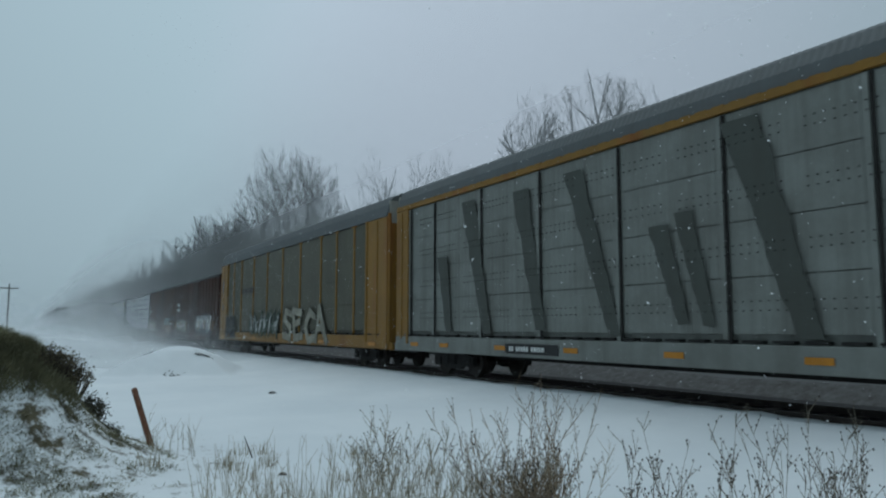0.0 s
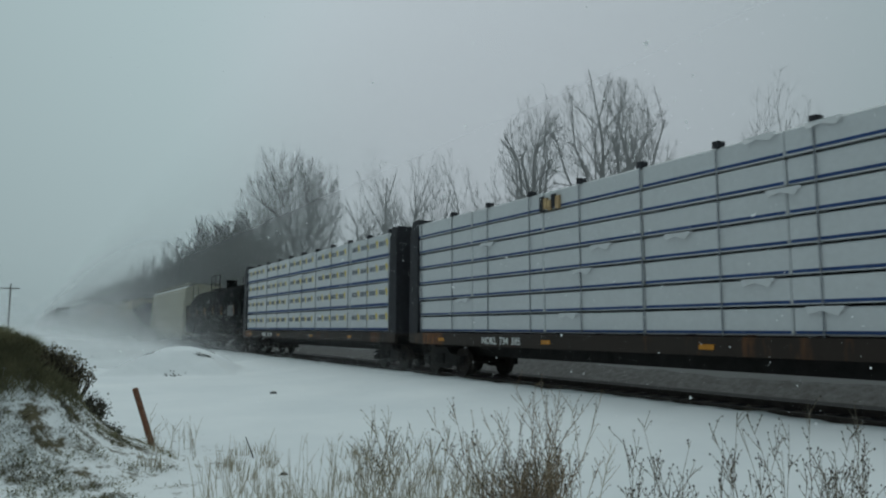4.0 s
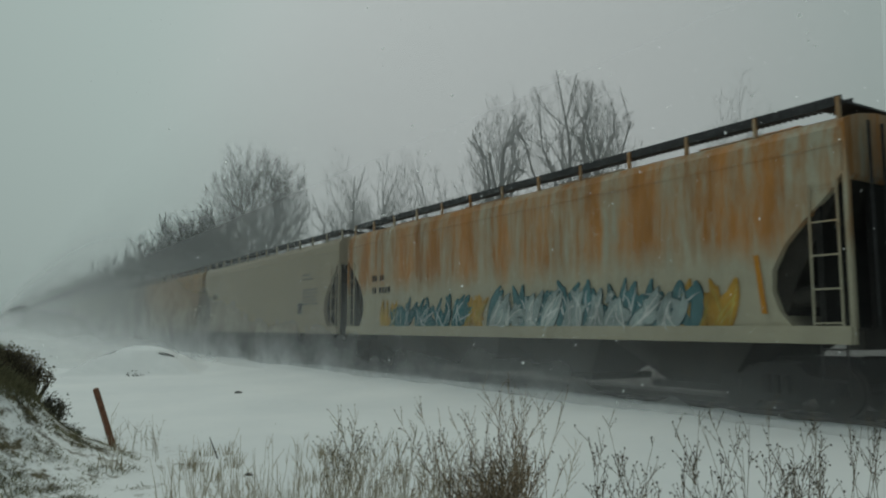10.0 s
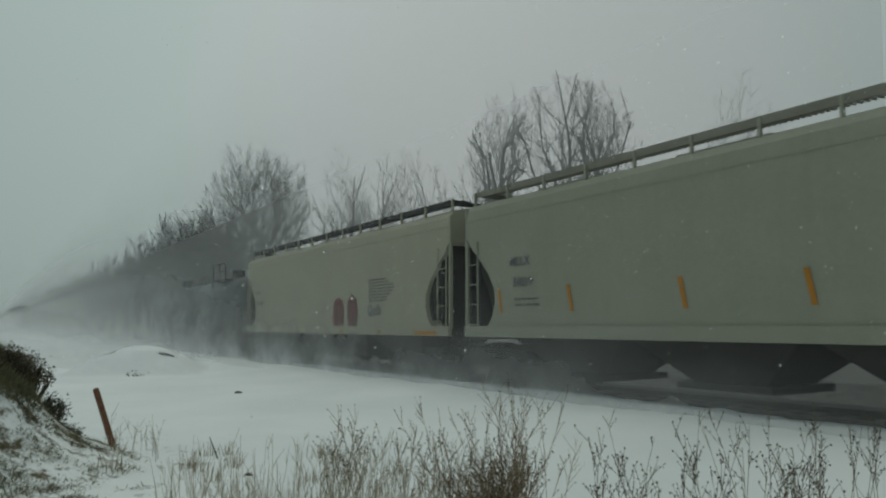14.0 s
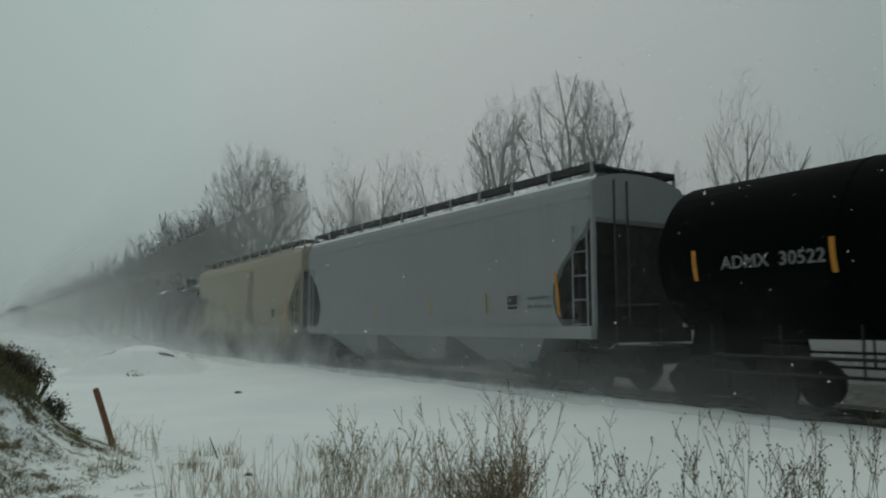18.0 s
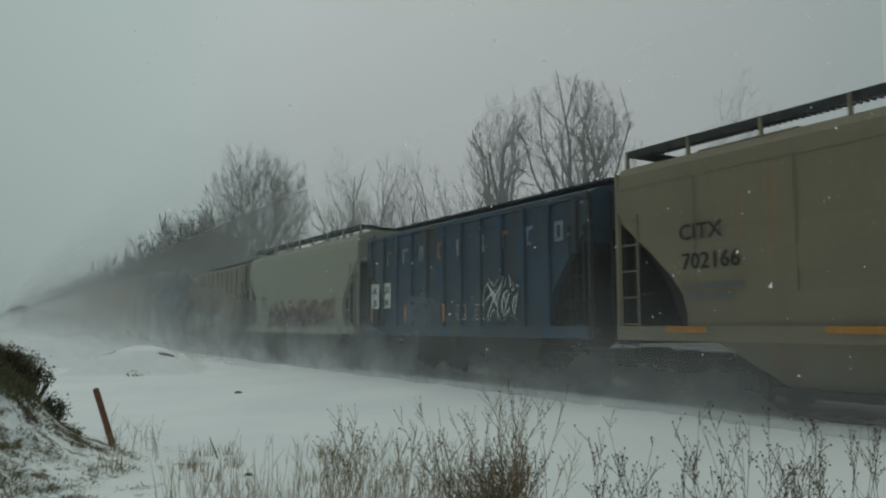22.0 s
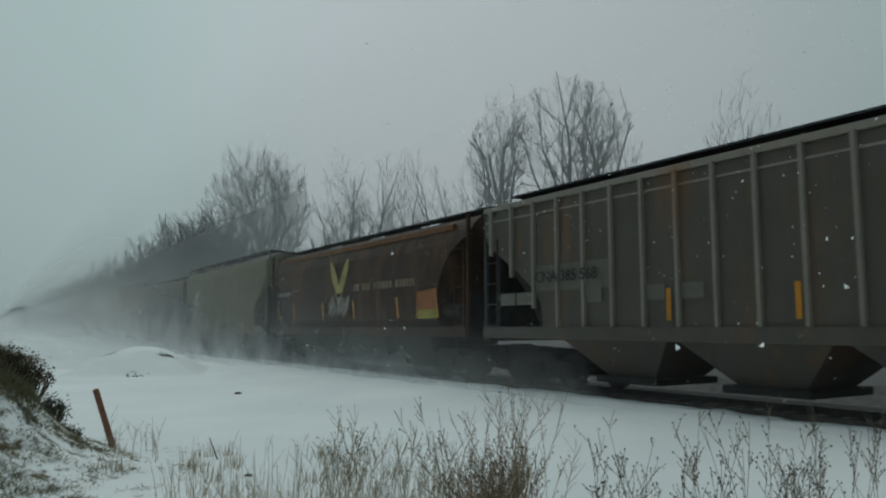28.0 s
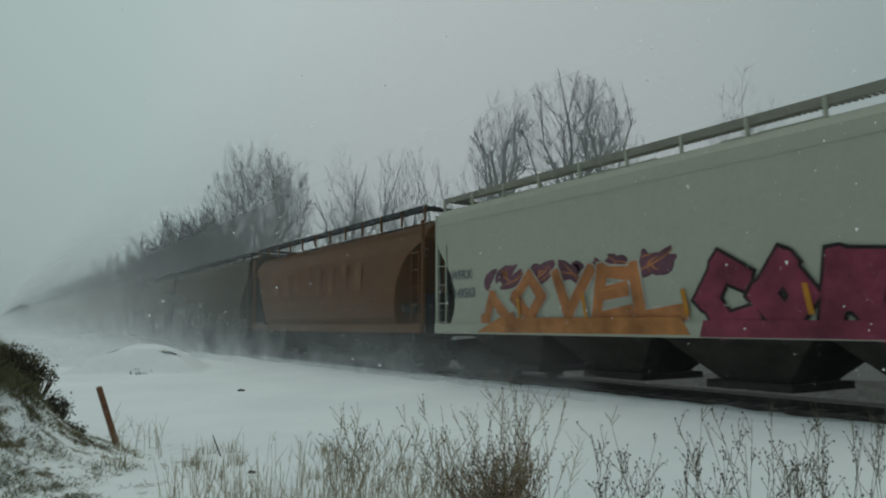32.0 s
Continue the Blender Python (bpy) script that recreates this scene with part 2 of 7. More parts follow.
def veil_material(start, least, end=-100.0, base=1.0, fog=90.0, top=8.5, full=4.0, most=0.97, floor=0.0):
    """Snow dust, billows thickest at the rails, and distance haze painted as opacity that grows with the way along the
    track.
    fog: the way over which the painted haze hides two thirds."""
    m = bpy.data.materials.new("snow dust and painted distance haze")
    m.use_nodes = True
    n, l = m.node_tree.nodes, m.node_tree.links
    n.clear()
    co, sep = n.new("ShaderNodeTexCoord"), n.new("ShaderNodeSeparateXYZ")
    l.new(co.outputs["Object"], sep.inputs[0])
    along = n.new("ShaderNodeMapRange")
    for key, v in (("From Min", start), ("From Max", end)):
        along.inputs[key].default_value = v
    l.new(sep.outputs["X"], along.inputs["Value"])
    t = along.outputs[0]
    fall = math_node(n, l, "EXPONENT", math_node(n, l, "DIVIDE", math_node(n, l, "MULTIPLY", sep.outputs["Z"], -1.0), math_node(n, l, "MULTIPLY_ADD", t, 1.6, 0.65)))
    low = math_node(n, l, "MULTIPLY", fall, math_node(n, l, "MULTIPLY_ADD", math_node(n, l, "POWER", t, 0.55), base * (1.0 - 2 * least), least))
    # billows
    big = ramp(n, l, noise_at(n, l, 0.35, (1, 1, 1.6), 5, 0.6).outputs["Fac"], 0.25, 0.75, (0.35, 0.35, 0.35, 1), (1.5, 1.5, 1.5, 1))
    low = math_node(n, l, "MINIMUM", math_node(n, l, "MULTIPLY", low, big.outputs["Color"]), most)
    # distance haze put into the opacity, thinning to nothing at the upper edge
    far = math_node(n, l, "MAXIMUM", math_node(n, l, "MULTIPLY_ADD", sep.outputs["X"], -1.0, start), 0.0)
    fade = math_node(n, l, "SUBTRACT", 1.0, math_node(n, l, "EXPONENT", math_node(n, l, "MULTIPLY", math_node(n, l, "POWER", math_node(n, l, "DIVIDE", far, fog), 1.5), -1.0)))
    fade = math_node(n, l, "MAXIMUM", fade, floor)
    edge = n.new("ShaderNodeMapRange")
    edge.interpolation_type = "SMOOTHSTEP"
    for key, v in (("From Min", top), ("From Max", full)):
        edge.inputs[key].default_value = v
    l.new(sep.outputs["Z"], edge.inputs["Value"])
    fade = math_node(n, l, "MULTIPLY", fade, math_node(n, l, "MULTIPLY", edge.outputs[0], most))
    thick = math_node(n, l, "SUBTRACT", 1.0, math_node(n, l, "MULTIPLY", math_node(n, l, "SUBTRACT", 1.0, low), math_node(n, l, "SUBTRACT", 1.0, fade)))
    clear, dust, glow, both, out = n.new("ShaderNodeBsdfTransparent"), n.new("ShaderNodeBsdfDiffuse"), n.new("ShaderNodeBsdfTranslucent"), n.new("ShaderNodeMixShader"), n.new("ShaderNodeMixShader")
    dust.inputs["Color"].default_value = glow.inputs["Color"].default_value = (0.9, 0.91, 0.92, 1)
    both.inputs[0].default_value = 0.4
    l.new(dust.outputs[0], both.inputs[1])
    l.new(glow.outputs[0], both.inputs[2])
    l.new(thick, out.inputs[0])
    l.new(clear.outputs[0], out.inputs[1])
    l.new(both.outputs[0], out.inputs[2])
    final = n.new("ShaderNodeOutputMaterial")
    l.new(out.outputs[0], final.inputs["Surface"])
    return m


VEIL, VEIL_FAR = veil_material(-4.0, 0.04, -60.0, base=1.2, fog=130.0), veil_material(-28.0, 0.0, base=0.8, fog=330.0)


def drift_material():
    """Snow dust and distance haze painted over the open field: dense at the ground, gone by the rails and a few metres
    up.
    """
    m = bpy.data.materials.new("snow dust and painted haze over the field")
    m.use_nodes = True
    n, l = m.node_tree.nodes, m.node_tree.links
    n.clear()
    co, sep = n.new("ShaderNodeTexCoord"), n.new("ShaderNodeSeparateXYZ")
    l.new(co.outputs["Object"], sep.inputs[0])
    fall = math_node(n, l, "EXPONENT", math_node(n, l, "DIVIDE", sep.outputs["Z"], -1.5))
    ends = []
    for axis_name, lo, hi in (("Y", 10.2, 6.5), ("Z", 7.0, 3.0)):
        e = n.new("ShaderNodeMapRange")
        e.interpolation_type = "SMOOTHSTEP"
        e.inputs["From Min"].default_value, e.inputs["From Max"].default_value = lo, hi
        l.new(sep.outputs[axis_name], e.inputs["Value"])
        ends.append(e.outputs[0])
    puff = ramp(n, l, noise_at(n, l, 0.2, (1, 1, 1.6), 4, 0.6).outputs["Fac"], 0.25, 0.75, (0.3, 0.3, 0.3, 1), (0.6, 0.6, 0.6, 1))
    thick = math_node(n, l, "MULTIPLY", math_node(n, l, "MULTIPLY", math_node(n, l, "MINIMUM", fall, 1.0), puff.outputs["Color"]), math_node(n, l, "MULTIPLY", ends[0], ends[1]))
    clear, dust, glow, both, out = n.new("ShaderNodeBsdfTransparent"), n.new("ShaderNodeBsdfDiffuse"), n.new("ShaderNodeBsdfTranslucent"), n.new("ShaderNodeMixShader"), n.new("ShaderNodeMixShader")
    dust.inputs["Color"].default_value = glow.inputs["Color"].default_value = (0.9, 0.91, 0.92, 1)
    both.inputs[0].default_value = 0.4
    l.new(dust.outputs[0], both.inputs[1])
    l.new(glow.outputs[0], both.inputs[2])
    l.new(thick, out.inputs[0])
    l.new(clear.outputs[0], out.inputs[1])
    l.new(both.outputs[0], out.inputs[2])
    l.new(out.outputs[0], n.new("ShaderNodeOutputMaterial").inputs["Surface"])
    return m


DRIFT = drift_material()
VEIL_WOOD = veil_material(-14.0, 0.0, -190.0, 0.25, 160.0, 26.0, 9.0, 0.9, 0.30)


# ---- mesh tools ----
def finish(bm, name, mat, smooth=False):
    me = bpy.data.meshes.new(name)
    bmesh.ops.recalc_face_normals(bm, faces=bm.faces)
    if smooth:
        for f in bm.faces:
            f.smooth = True
    bm.to_mesh(me)
    bm.free()
    me.materials.append(mat)
    return me


def part(name, bm, mat, parent, label="", smooth=False):
    """Links a bmesh (or a mesh that alike parts share) as one mesh object under a thing or a part."""
    me = bm if isinstance(bm, bpy.types.Mesh) else finish(bm, name, mat, smooth)
    ob = new(name, me)
    ob.parent = parent
    return tagged(ob, label)


def box(x0, x1, y0, y1, z0, z1, bm=None):
    bm = bm or bmesh.new()
    v = [bm.verts.new((x, y, z)) for x in (x0, x1) for y in (y0, y1) for z in (z0, z1)]
    for f in ((0, 1, 3, 2), (4, 6, 7, 5), (0, 4, 5, 1), (2, 3, 7, 6), (0, 2, 6, 4), (1, 5, 7, 3)):
        bm.faces.new([v[i] for i in f])
    return bm


def tube(points, r, bm=None, seg=6, r1=None, caps=True):
    """A round bar along a line of points, which may taper."""
    bm = bm or bmesh.new()
    pts = [Vector(p) for p in points]
    rings = []
    for i, p in enumerate(pts):
        d = (pts[min(i + 1, len(pts) - 1)] - pts[max(i - 1, 0)]).normalized()
        side = d.cross(Vector((0, 0, 1)) if abs(d.z) < 0.9 else Vector((0, 1, 0))).normalized()
        up = side.cross(d)
        rr = r if r1 is None else r + (r1 - r) * i / max(1, len(pts) - 1)
        rings.append([bm.verts.new(p + (side * math.cos(a) + up * math.sin(a)) * rr) for a in (2 * math.pi * k / seg for k in range(seg))])
    for a, b in zip(rings, rings[1:]):
        for k in range(seg):
            bm.faces.new((a[k], a[(k + 1) % seg], b[(k + 1) % seg], b[k]))
    if caps:
        bm.faces.new(rings[0])
        bm.faces.new(rings[-1][::-1])
    return bm


def layers(rows, bm=None):
    """A solid from level rings: rows of height, half length, half width."""
    bm = bm or bmesh.new()
    rings = [[bm.verts.new((sx * xl, sy * max(w, 0.02), z)) for sx, sy in ((-1, -1), (1, -1), (1, 1), (-1, 1))] for z, xl, w in rows]
    for a, b in zip(rings, rings[1:]):
        for k in range(4):
            bm.faces.new((a[k], a[(k + 1) % 4], b[(k + 1) % 4], b[k]))
    bm.faces.new(rings[0][::-1])
    bm.faces.new(rings[-1])
    return bm


def sheet(outline, y, bm=None):
    """A flat decal, 6 mm thick, in the plane of a car's side: outline of (x, z)."""
    bm = bm or bmesh.new()
    a = [bm.verts.new((x, y, z)) for x, z in outline]
    b = [bm.verts.new((x, y + 0.006, z)) for x, z in outline]
    bm.faces.new(a)
    bm.faces.new(b[::-1])
    for k in range(len(a)):
        j = (k + 1) % len(a)
        bm.faces.new((a[k], b[k], b[j], a[j]))
    return bm


LETTERS = {}


def lettering(name, text, x, z, size, mat, parent, y, label="", bold=0.012):
    """Words in the built-in font on a car's side, read from the camera's side of the track."""
    key = (text, mat.name, bold)
    if key not in LETTERS:
        cu = bpy.data.curves.new("lettering", "FONT")
        cu.body, cu.extrude, cu.offset, cu.align_x = text, 0.004, bold, "CENTER"
        cu.resolution_u = 2
        ob = bpy.data.objects.new("lettering", cu)
        scene.collection.objects.link(ob)
        bpy.context.view_layer.update()
        me = bpy.data.meshes.new_from_object(ob.evaluated_get(bpy.context.evaluated_depsgraph_get()))
        bpy.data.objects.remove(ob)
        bpy.data.curves.remove(cu)
        me.materials.clear()
        me.materials.append(mat)
        LETTERS[key] = me
    ob = part(name, LETTERS[key], mat, parent, label)
    ob.matrix_basis = pose(x, y, z, 90) @ Matrix.Diagonal((size, size, 1, 1))
    return ob


def root(name, label, category, group=""):
    return tagged(new(name), label, category, group)


# ---- running gear that all cars share ----
GEAR = {}


def gear():
    if GEAR:
        return GEAR
    GEAR["axle"] = finish(tube([(0, -0.72, 0.42), (0, 0.72, 0.42)], 0.08), "axle", WHEEL)
    bm = bmesh.new()
    for y0, y1, r in ((-0.065, 0.065, 0.42), (-0.09, -0.065, 0.45)):
        tube([(0, y0, 0), (0, y1, 0)], r, bm, 20)
    tube([(0, -0.12, 0), (0, 0.1, 0)], 0.12, bm, 10)
    GEAR["wheel"] = finish(bm, "wheel", WHEEL)
    bm = bmesh.new()
    out = [(-1.15, 0.36), (-1.15, 0.60), (-0.55, 0.68), (-0.35, 0.86), (0.35, 0.86), (0.55, 0.68), (1.15, 0.60), (1.15, 0.36), (0.65, 0.34), (0.35, 0.22), (-0.35, 0.22), (-0.65, 0.34)]
    for y in (-0.09,):
        a = [bm.verts.new((x, y, z)) for x, z in out]
        b = [bm.verts.new((x, y + 0.16, z)) for x, z in out]
        bm.faces.new(a)
        bm.faces.new(b[::-1])
        for k in range(len(a)):
            j = (k + 1) % len(a)
            bm.faces.new((a[k], b[k], b[j], a[j]))
    for x in (-0.17, 0, 0.17):
        tube([(x, -0.13, 0.36), (x, -0.13, 0.66)], 0.075, bm, 8)
    for x in (-0.88, 0.88):
        box(x - 0.16, x + 0.16, -0.14, -0.09, 0.30, 0.56, bm)
    GEAR["side_frame"] = finish(bm, "side_frame", STEEL)
    GEAR["bolster"] = finish(box(-0.2, 0.2, -1.0, 1.0, 0.55, 0.85), "bolster", STEEL)
    bm = box(-0.5, 0.3, -0.13, 0.13, 0.72, 0.98)
    box(0.3, 0.62, -0.2, 0.16, 0.66, 1.02, bm)
    GEAR["coupler"] = finish(bm, "coupler", STEEL)
    return GEAR


def truck(car, x):
    g = gear()
    bogie = part("truck", g["bolster"], STEEL, car, "black steel four-wheeled truck")
    bogie.location.x = x
    for sy in (-1, 1):
        f = part("side_frame", g["side_frame"], STEEL, bogie)
        f.matrix_basis = pose(0, sy * 0.98, 0, 0, 0, 0 if sy < 0 else 180)
        for sx in (-0.88, 0.88):
            w = part("wheel", g["wheel"], WHEEL, bogie)
            w.matrix_basis = pose(sx, sy * 0.76, 0.42, 0, 0, 180 if sy < 0 else 0)
    for sx in (-0.88, 0.88):
        part("axle", g["axle"], WHEEL, bogie).location.x = sx
    return bogie


def running_gear(car, L, inset=2.0):
    for s in (-1, 1):
        truck(car, s * (L / 2 - inset))
        c = part("coupler", gear()["coupler"], STEEL, car)
        c.matrix_basis = pose(s * (L / 2 - 0.55), 0, 0, 0, 0, 0 if s > 0 else 180)


def ladder(x0, x1, y, z0, z1, rungs):
    bm = bmesh.new()
    for x in (x0, x1):
        tube([(x, y, z0), (x, y, z1)], 0.021, bm, 5)
    for k in range(rungs):
        z = z0 + 0.12 + (z1 - z0 - 0.2) * k / (rungs - 1)
        tube([(x0, y, z), (x1, y, z)], 0.014, bm, 5)
    return bm


# ---- decals ----
GREYPRINT = plain("grey print", (0.16, 0.17, 0.19), 0.6, 0.0, 0.2, 6.0)
def reflectors(car, xs, y, z0, z1, lean=0.0, mat=None, w=0.1):
    for x in xs:
        part("reflector", sheet([(x, z0), (x + w, z0), (x + w + lean, z1), (x + lean, z1)], y), mat or AMBER, car, "amber reflective strip")


def placard(car, x, z, s, y, white=None):
    """A black data plate: pale rim, and a dark plate of two halves upon it."""
    p = part("placard", sheet([(x, z), (x + s, z), (x + s, z + s * 0.9), (x, z + s * 0.9)], y), white or ink((0.52, 0.50, 0.46)), car, "black data plate with a pale rim")
    e = s * 0.07
    part("plate", sheet([(x + e, z + s * 0.30), (x + s - e, z + s * 0.30), (x + s - e, z + s * 0.9 - e), (x + e, z + s * 0.9 - e)], y - 0.008), BLACK, p)
    part("plate", sheet([(x + e, z + e), (x + s - e, z + e), (x + s - e, z + s * 0.25), (x + e, z + s * 0.25)], y - 0.008), BLACK, p)
    part("stencil_mark", sheet([(x + s * 0.2, z + s * 0.5), (x + s * 0.42, z + s * 0.5), (x + s * 0.42, z + s * 0.66), (x + s * 0.2, z + s * 0.66)], y - 0.016), GREYPRINT, p)


def bars(car, x, z, w, n, y, mat, h=0.05, gap=0.1, name="small_print", seed=1):
    """Small print that cannot be read, as lines of short bars."""
    rnd, bm = random.Random(seed), bmesh.new()
    for k in range(n):
        q, zz = x, z - k * gap
        end = x + w * rnd.uniform(0.65, 1.0)
        while q < end:
            for j in range(rnd.randint(2, 6)):
                d = h * rnd.uniform(0.4, 0.7)
                sheet([(q, zz), (q + d, zz), (q + d, zz + h * 0.9), (q, zz + h * 0.9)], y, bm)
                q += d + h * 0.3
            q += h * 0.7
    return part(name, bm, mat, car, "rows of unreadable small print")


def blob(cx, cz, w, h, rnd, wob=0.16, n=12, slant=0.15):
    out = []
    for k in range(n):
        a = 2 * math.pi * k / n
        r = 1 + rnd.uniform(-wob, wob)
        ca, sa = math.cos(a), math.sin(a)
        sq = 1 / max(abs(ca), abs(sa)) ** 0.6
        z = cz + h / 2 * sa * r * min(sq, 1.25)
        out.append((cx + w / 2 * ca * r * min(sq, 1.25) + slant * (z - cz), z))
    return out


def ribbon(a, m, b, wide, y, bm):
    """A bent spray stroke from a by m to b, swelling in its middle."""
    pts = []
    for k in range(7):
        t = k / 6
        pts.append(Vector(((1 - t) ** 2 * a[0] + 2 * t * (1 - t) * m[0] + t * t * b[0], (1 - t) ** 2 * a[1] + 2 * t * (1 - t) * m[1] + t * t * b[1])))
    left, right = [], []
    for k, p in enumerate(pts):
        d = (pts[min(k + 1, 6)] - pts[max(k - 1, 0)]).normalized()
        q = Vector((-d.y, d.x)) * wide * (0.22 + 0.78 * math.sin(math.pi * k / 6) ** 0.8)
        left.append(p + q)
        right.append(p - q)
    for k in range(6):
        sheet([tuple(left[k]), tuple(right[k]), tuple(right[k + 1]), tuple(left[k + 1])], y, bm)


def tag_letters(car, text, x0, x1, z0, z1, fill, edge, shine, y, seed, label, fat=0.05, rim=0.05):
    """Spray-painted letters that can be read: fill, rim and a row of highlights."""
    r2 = random.Random(seed)
    w = (x1 - x0) / len(text)
    first = None
    for k, ch in enumerate(text):
        cx, cz = x0 + w * (k + 0.5), z0 + (z1 - z0) * r2.uniform(0.0, 0.06)
        s = (z1 - z0) / 0.74 * r2.uniform(0.92, 1.06)
        lean = r2.uniform(-9, 5)
        for j, (mat, bold, name) in enumerate(((edge, fat + rim, "outline"), (fill, fat, "letter"), (shine, -0.012, "highlight"))):
            ob = lettering(name, ch, cx, cz, s, mat, car, y - 0.012 * j - 0.003 * (k % 2), "", bold)
            ob.matrix_basis = pose(cx + 0.02 * j, y - 0.012 * j - 0.003 * (k % 2), cz + 0.02 * j, 90, lean, 0) @ Matrix.Diagonal((w / 0.62 * 1.06, s, 1, 1))
            if first is None:
                first = tagged(ob, label)
    return first


STROKES = {
    "M": "0010 1046 4690 90a0", "O": "055a 5a95 9550 5005", "V": "0a50 50aa", "E": "101a 1a99 1576 1091", "L": "1a10 10a1", "C": "984a 4a05 0540 40a1",
    "R": "001a 1a89 8975 7514 45a0", "B": "101a 1a88 8875 7515 7592 9210", "S": "993a 3a17 1784 8470 7001", "A": "005a 5aa0 2484", "N": "001a 1a90 909a"}


def stroke_letters(car, text, x0, x1, z0, z1, wide, fill, edge, shine, y, seed, label, rim=0.05, lean=0.12):
    """Angular spray-painted letters made of broad strokes with a rim, each letter a part."""
    r2 = random.Random(seed)
    w = (x1 - x0) / len(text)
    for k, ch in enumerate(text):
        a, b, c = bmesh.new(), bmesh.new(), bmesh.new()
        tall = (z1 - z0) * r2.uniform(0.88, 1.0)
        base = z0 + (z1 - z0 - tall) * r2.random()
        tilt = lean * r2.uniform(-1, 1)
        for q, code in enumerate(STROKES[ch].split()):
            u = [int(d, 11) / 10 for d in code]
            ends = []
            for px, pz in ((u[0], u[1]), (u[2], u[3])):
                z = base + wide / 2 + pz * (tall - wide)
                ends.append(Vector((x0 + w * k + wide * 0.4 + px * (w - wide * 0.7) + tilt * (z - base), z)))
            d = (ends[1] - ends[0]).normalized()
            n = Vector((-d.y, d.x))
            r0, r1 = wide / 2 * r2.uniform(0.8, 1.0), wide / 2 * r2.uniform(0.95, 1.2)
            yy = y - 0.0009 * q - 0.003 * (k % 2)
            for bm, more, dy in ((a, rim, 0.0), (b, 0.0, 0.009)):
                p0, p1 = ends[0] - d * (r0 * 0.8 + more), ends[1] + d * (r1 * 0.8 + more)
                m0, m1 = n * (r0 + more), n * (r1 + more)
                sheet([tuple(v) for v in (p0 - m0, p1 - m1, p1 + d * r1 * 0.3, p1 + m1, p0 + m0, p0 - d * r0 * 0.2)], yy - dy, bm)
            if q % 2 == 0:
                m0 = n * r0 * 0.45
                sheet([tuple(v) for v in (ends[0].lerp(ends[1], 0.2) + m0, ends[0].lerp(ends[1], 0.7) + m0, ends[0].lerp(ends[1], 0.7) + m0 + n * 0.02, ends[0].lerp(ends[1], 0.2) + m0 + n * 0.02)], yy - 0.017, c)
        letter = part("sprayed_letter", b, fill, car, label)
        part("outline", a, edge, letter)
        part("highlight", c, shine, letter)


def graffiti(car, x0, x1, z0, z1, n, fill, edge, shine, y, seed, label, style="block"):
    """Spray-painted shapes: outline, body and highlight strokes of each figure."""
    rnd = random.Random(seed)
    w = (x1 - x0) / n
    h = z1 - z0
    b_edge, b_fill, b_shine = bmesh.new(), bmesh.new(), bmesh.new()
    for k in range(n):
        cx, cz = x0 + w * (k + 0.5) + rnd.uniform(-0.08, 0.08) * w, (z0 + z1) / 2 + rnd.uniform(-0.06, 0.06) * h
        if style == "block":
            ww, hh = w * rnd.uniform(0.92, 1.1), h * rnd.uniform(0.82, 1.0)
            sheet(blob(cx, cz, ww + 0.16, hh + 0.16, rnd, 0.05), y, b_edge)
            sheet(blob(cx, cz, ww, hh, rnd, 0.07), y - 0.007 - 0.001 * (k % 2), b_fill)
            for j in range(rnd.choice((1, 2, 2))):
                hx, hz = cx + rnd.uniform(-0.22, 0.22) * ww, cz + rnd.uniform(-0.25, 0.25) * hh
                sheet(blob(hx, hz, ww * rnd.uniform(0.14, 0.26), hh * rnd.uniform(0.16, 0.34), rnd, 0.2, 8), y - 0.016, b_edge)
            a = rnd.uniform(0.5, 0.9)
            sheet([(cx - ww * 0.36, cz + hh * 0.1), (cx - ww * 0.30, cz + hh * 0.1), (cx - ww * 0.12, cz + hh * 0.42 * a), (cx - ww * 0.18, cz + hh * 0.44 * a)], y - 0.022, b_shine)
        else:
            # interlocked pointed strokes, as in wild lettering
            r2 = random.Random(seed * 31 + k)
            for q in range(7):
                xa, xb = cx + r2.uniform(-0.55, 0.35) * w, cx + r2.uniform(-0.35, 0.65) * w
                za, zb = z0 + r2.uniform(0.0, 0.22) * h, z1 - r2.uniform(0.0, 0.35) * h
                if q > 4:
                    za, zb = z0 + r2.uniform(0.1, 0.7) * h, z0 + r2.uniform(0.2, 0.9) * h
                xm, zm = (xa + xb) / 2 + r2.uniform(-0.45, 0.45) * w, (za + zb) / 2 + r2.uniform(-0.15, 0.15) * h
                wd = min(w * 0.17, 0.13) * r2.uniform(0.6, 1.25)
                yy = y - 0.0007 * q - 0.0003 * (k % 3)
                ribbon((xa, za), (xm, zm), (xb, zb), wd + 0.032, yy, b_edge)
                ribbon((xa, za), (xm, zm), (xb, zb), wd, yy - 0.007, b_fill)
                if q % 2 == 0:
                    ribbon((xa + wd * 0.4, za + 0.1 * h), (xm + wd * 0.4, zm), (xb + wd * 0.3, zb - 0.1 * h), 0.02, yy - 0.016, b_shine)
    art = part("graffiti", b_fill, fill, car, label)
    part("outline", b_edge, edge, art)
    part("highlight", b_shine, shine, art)
    return art


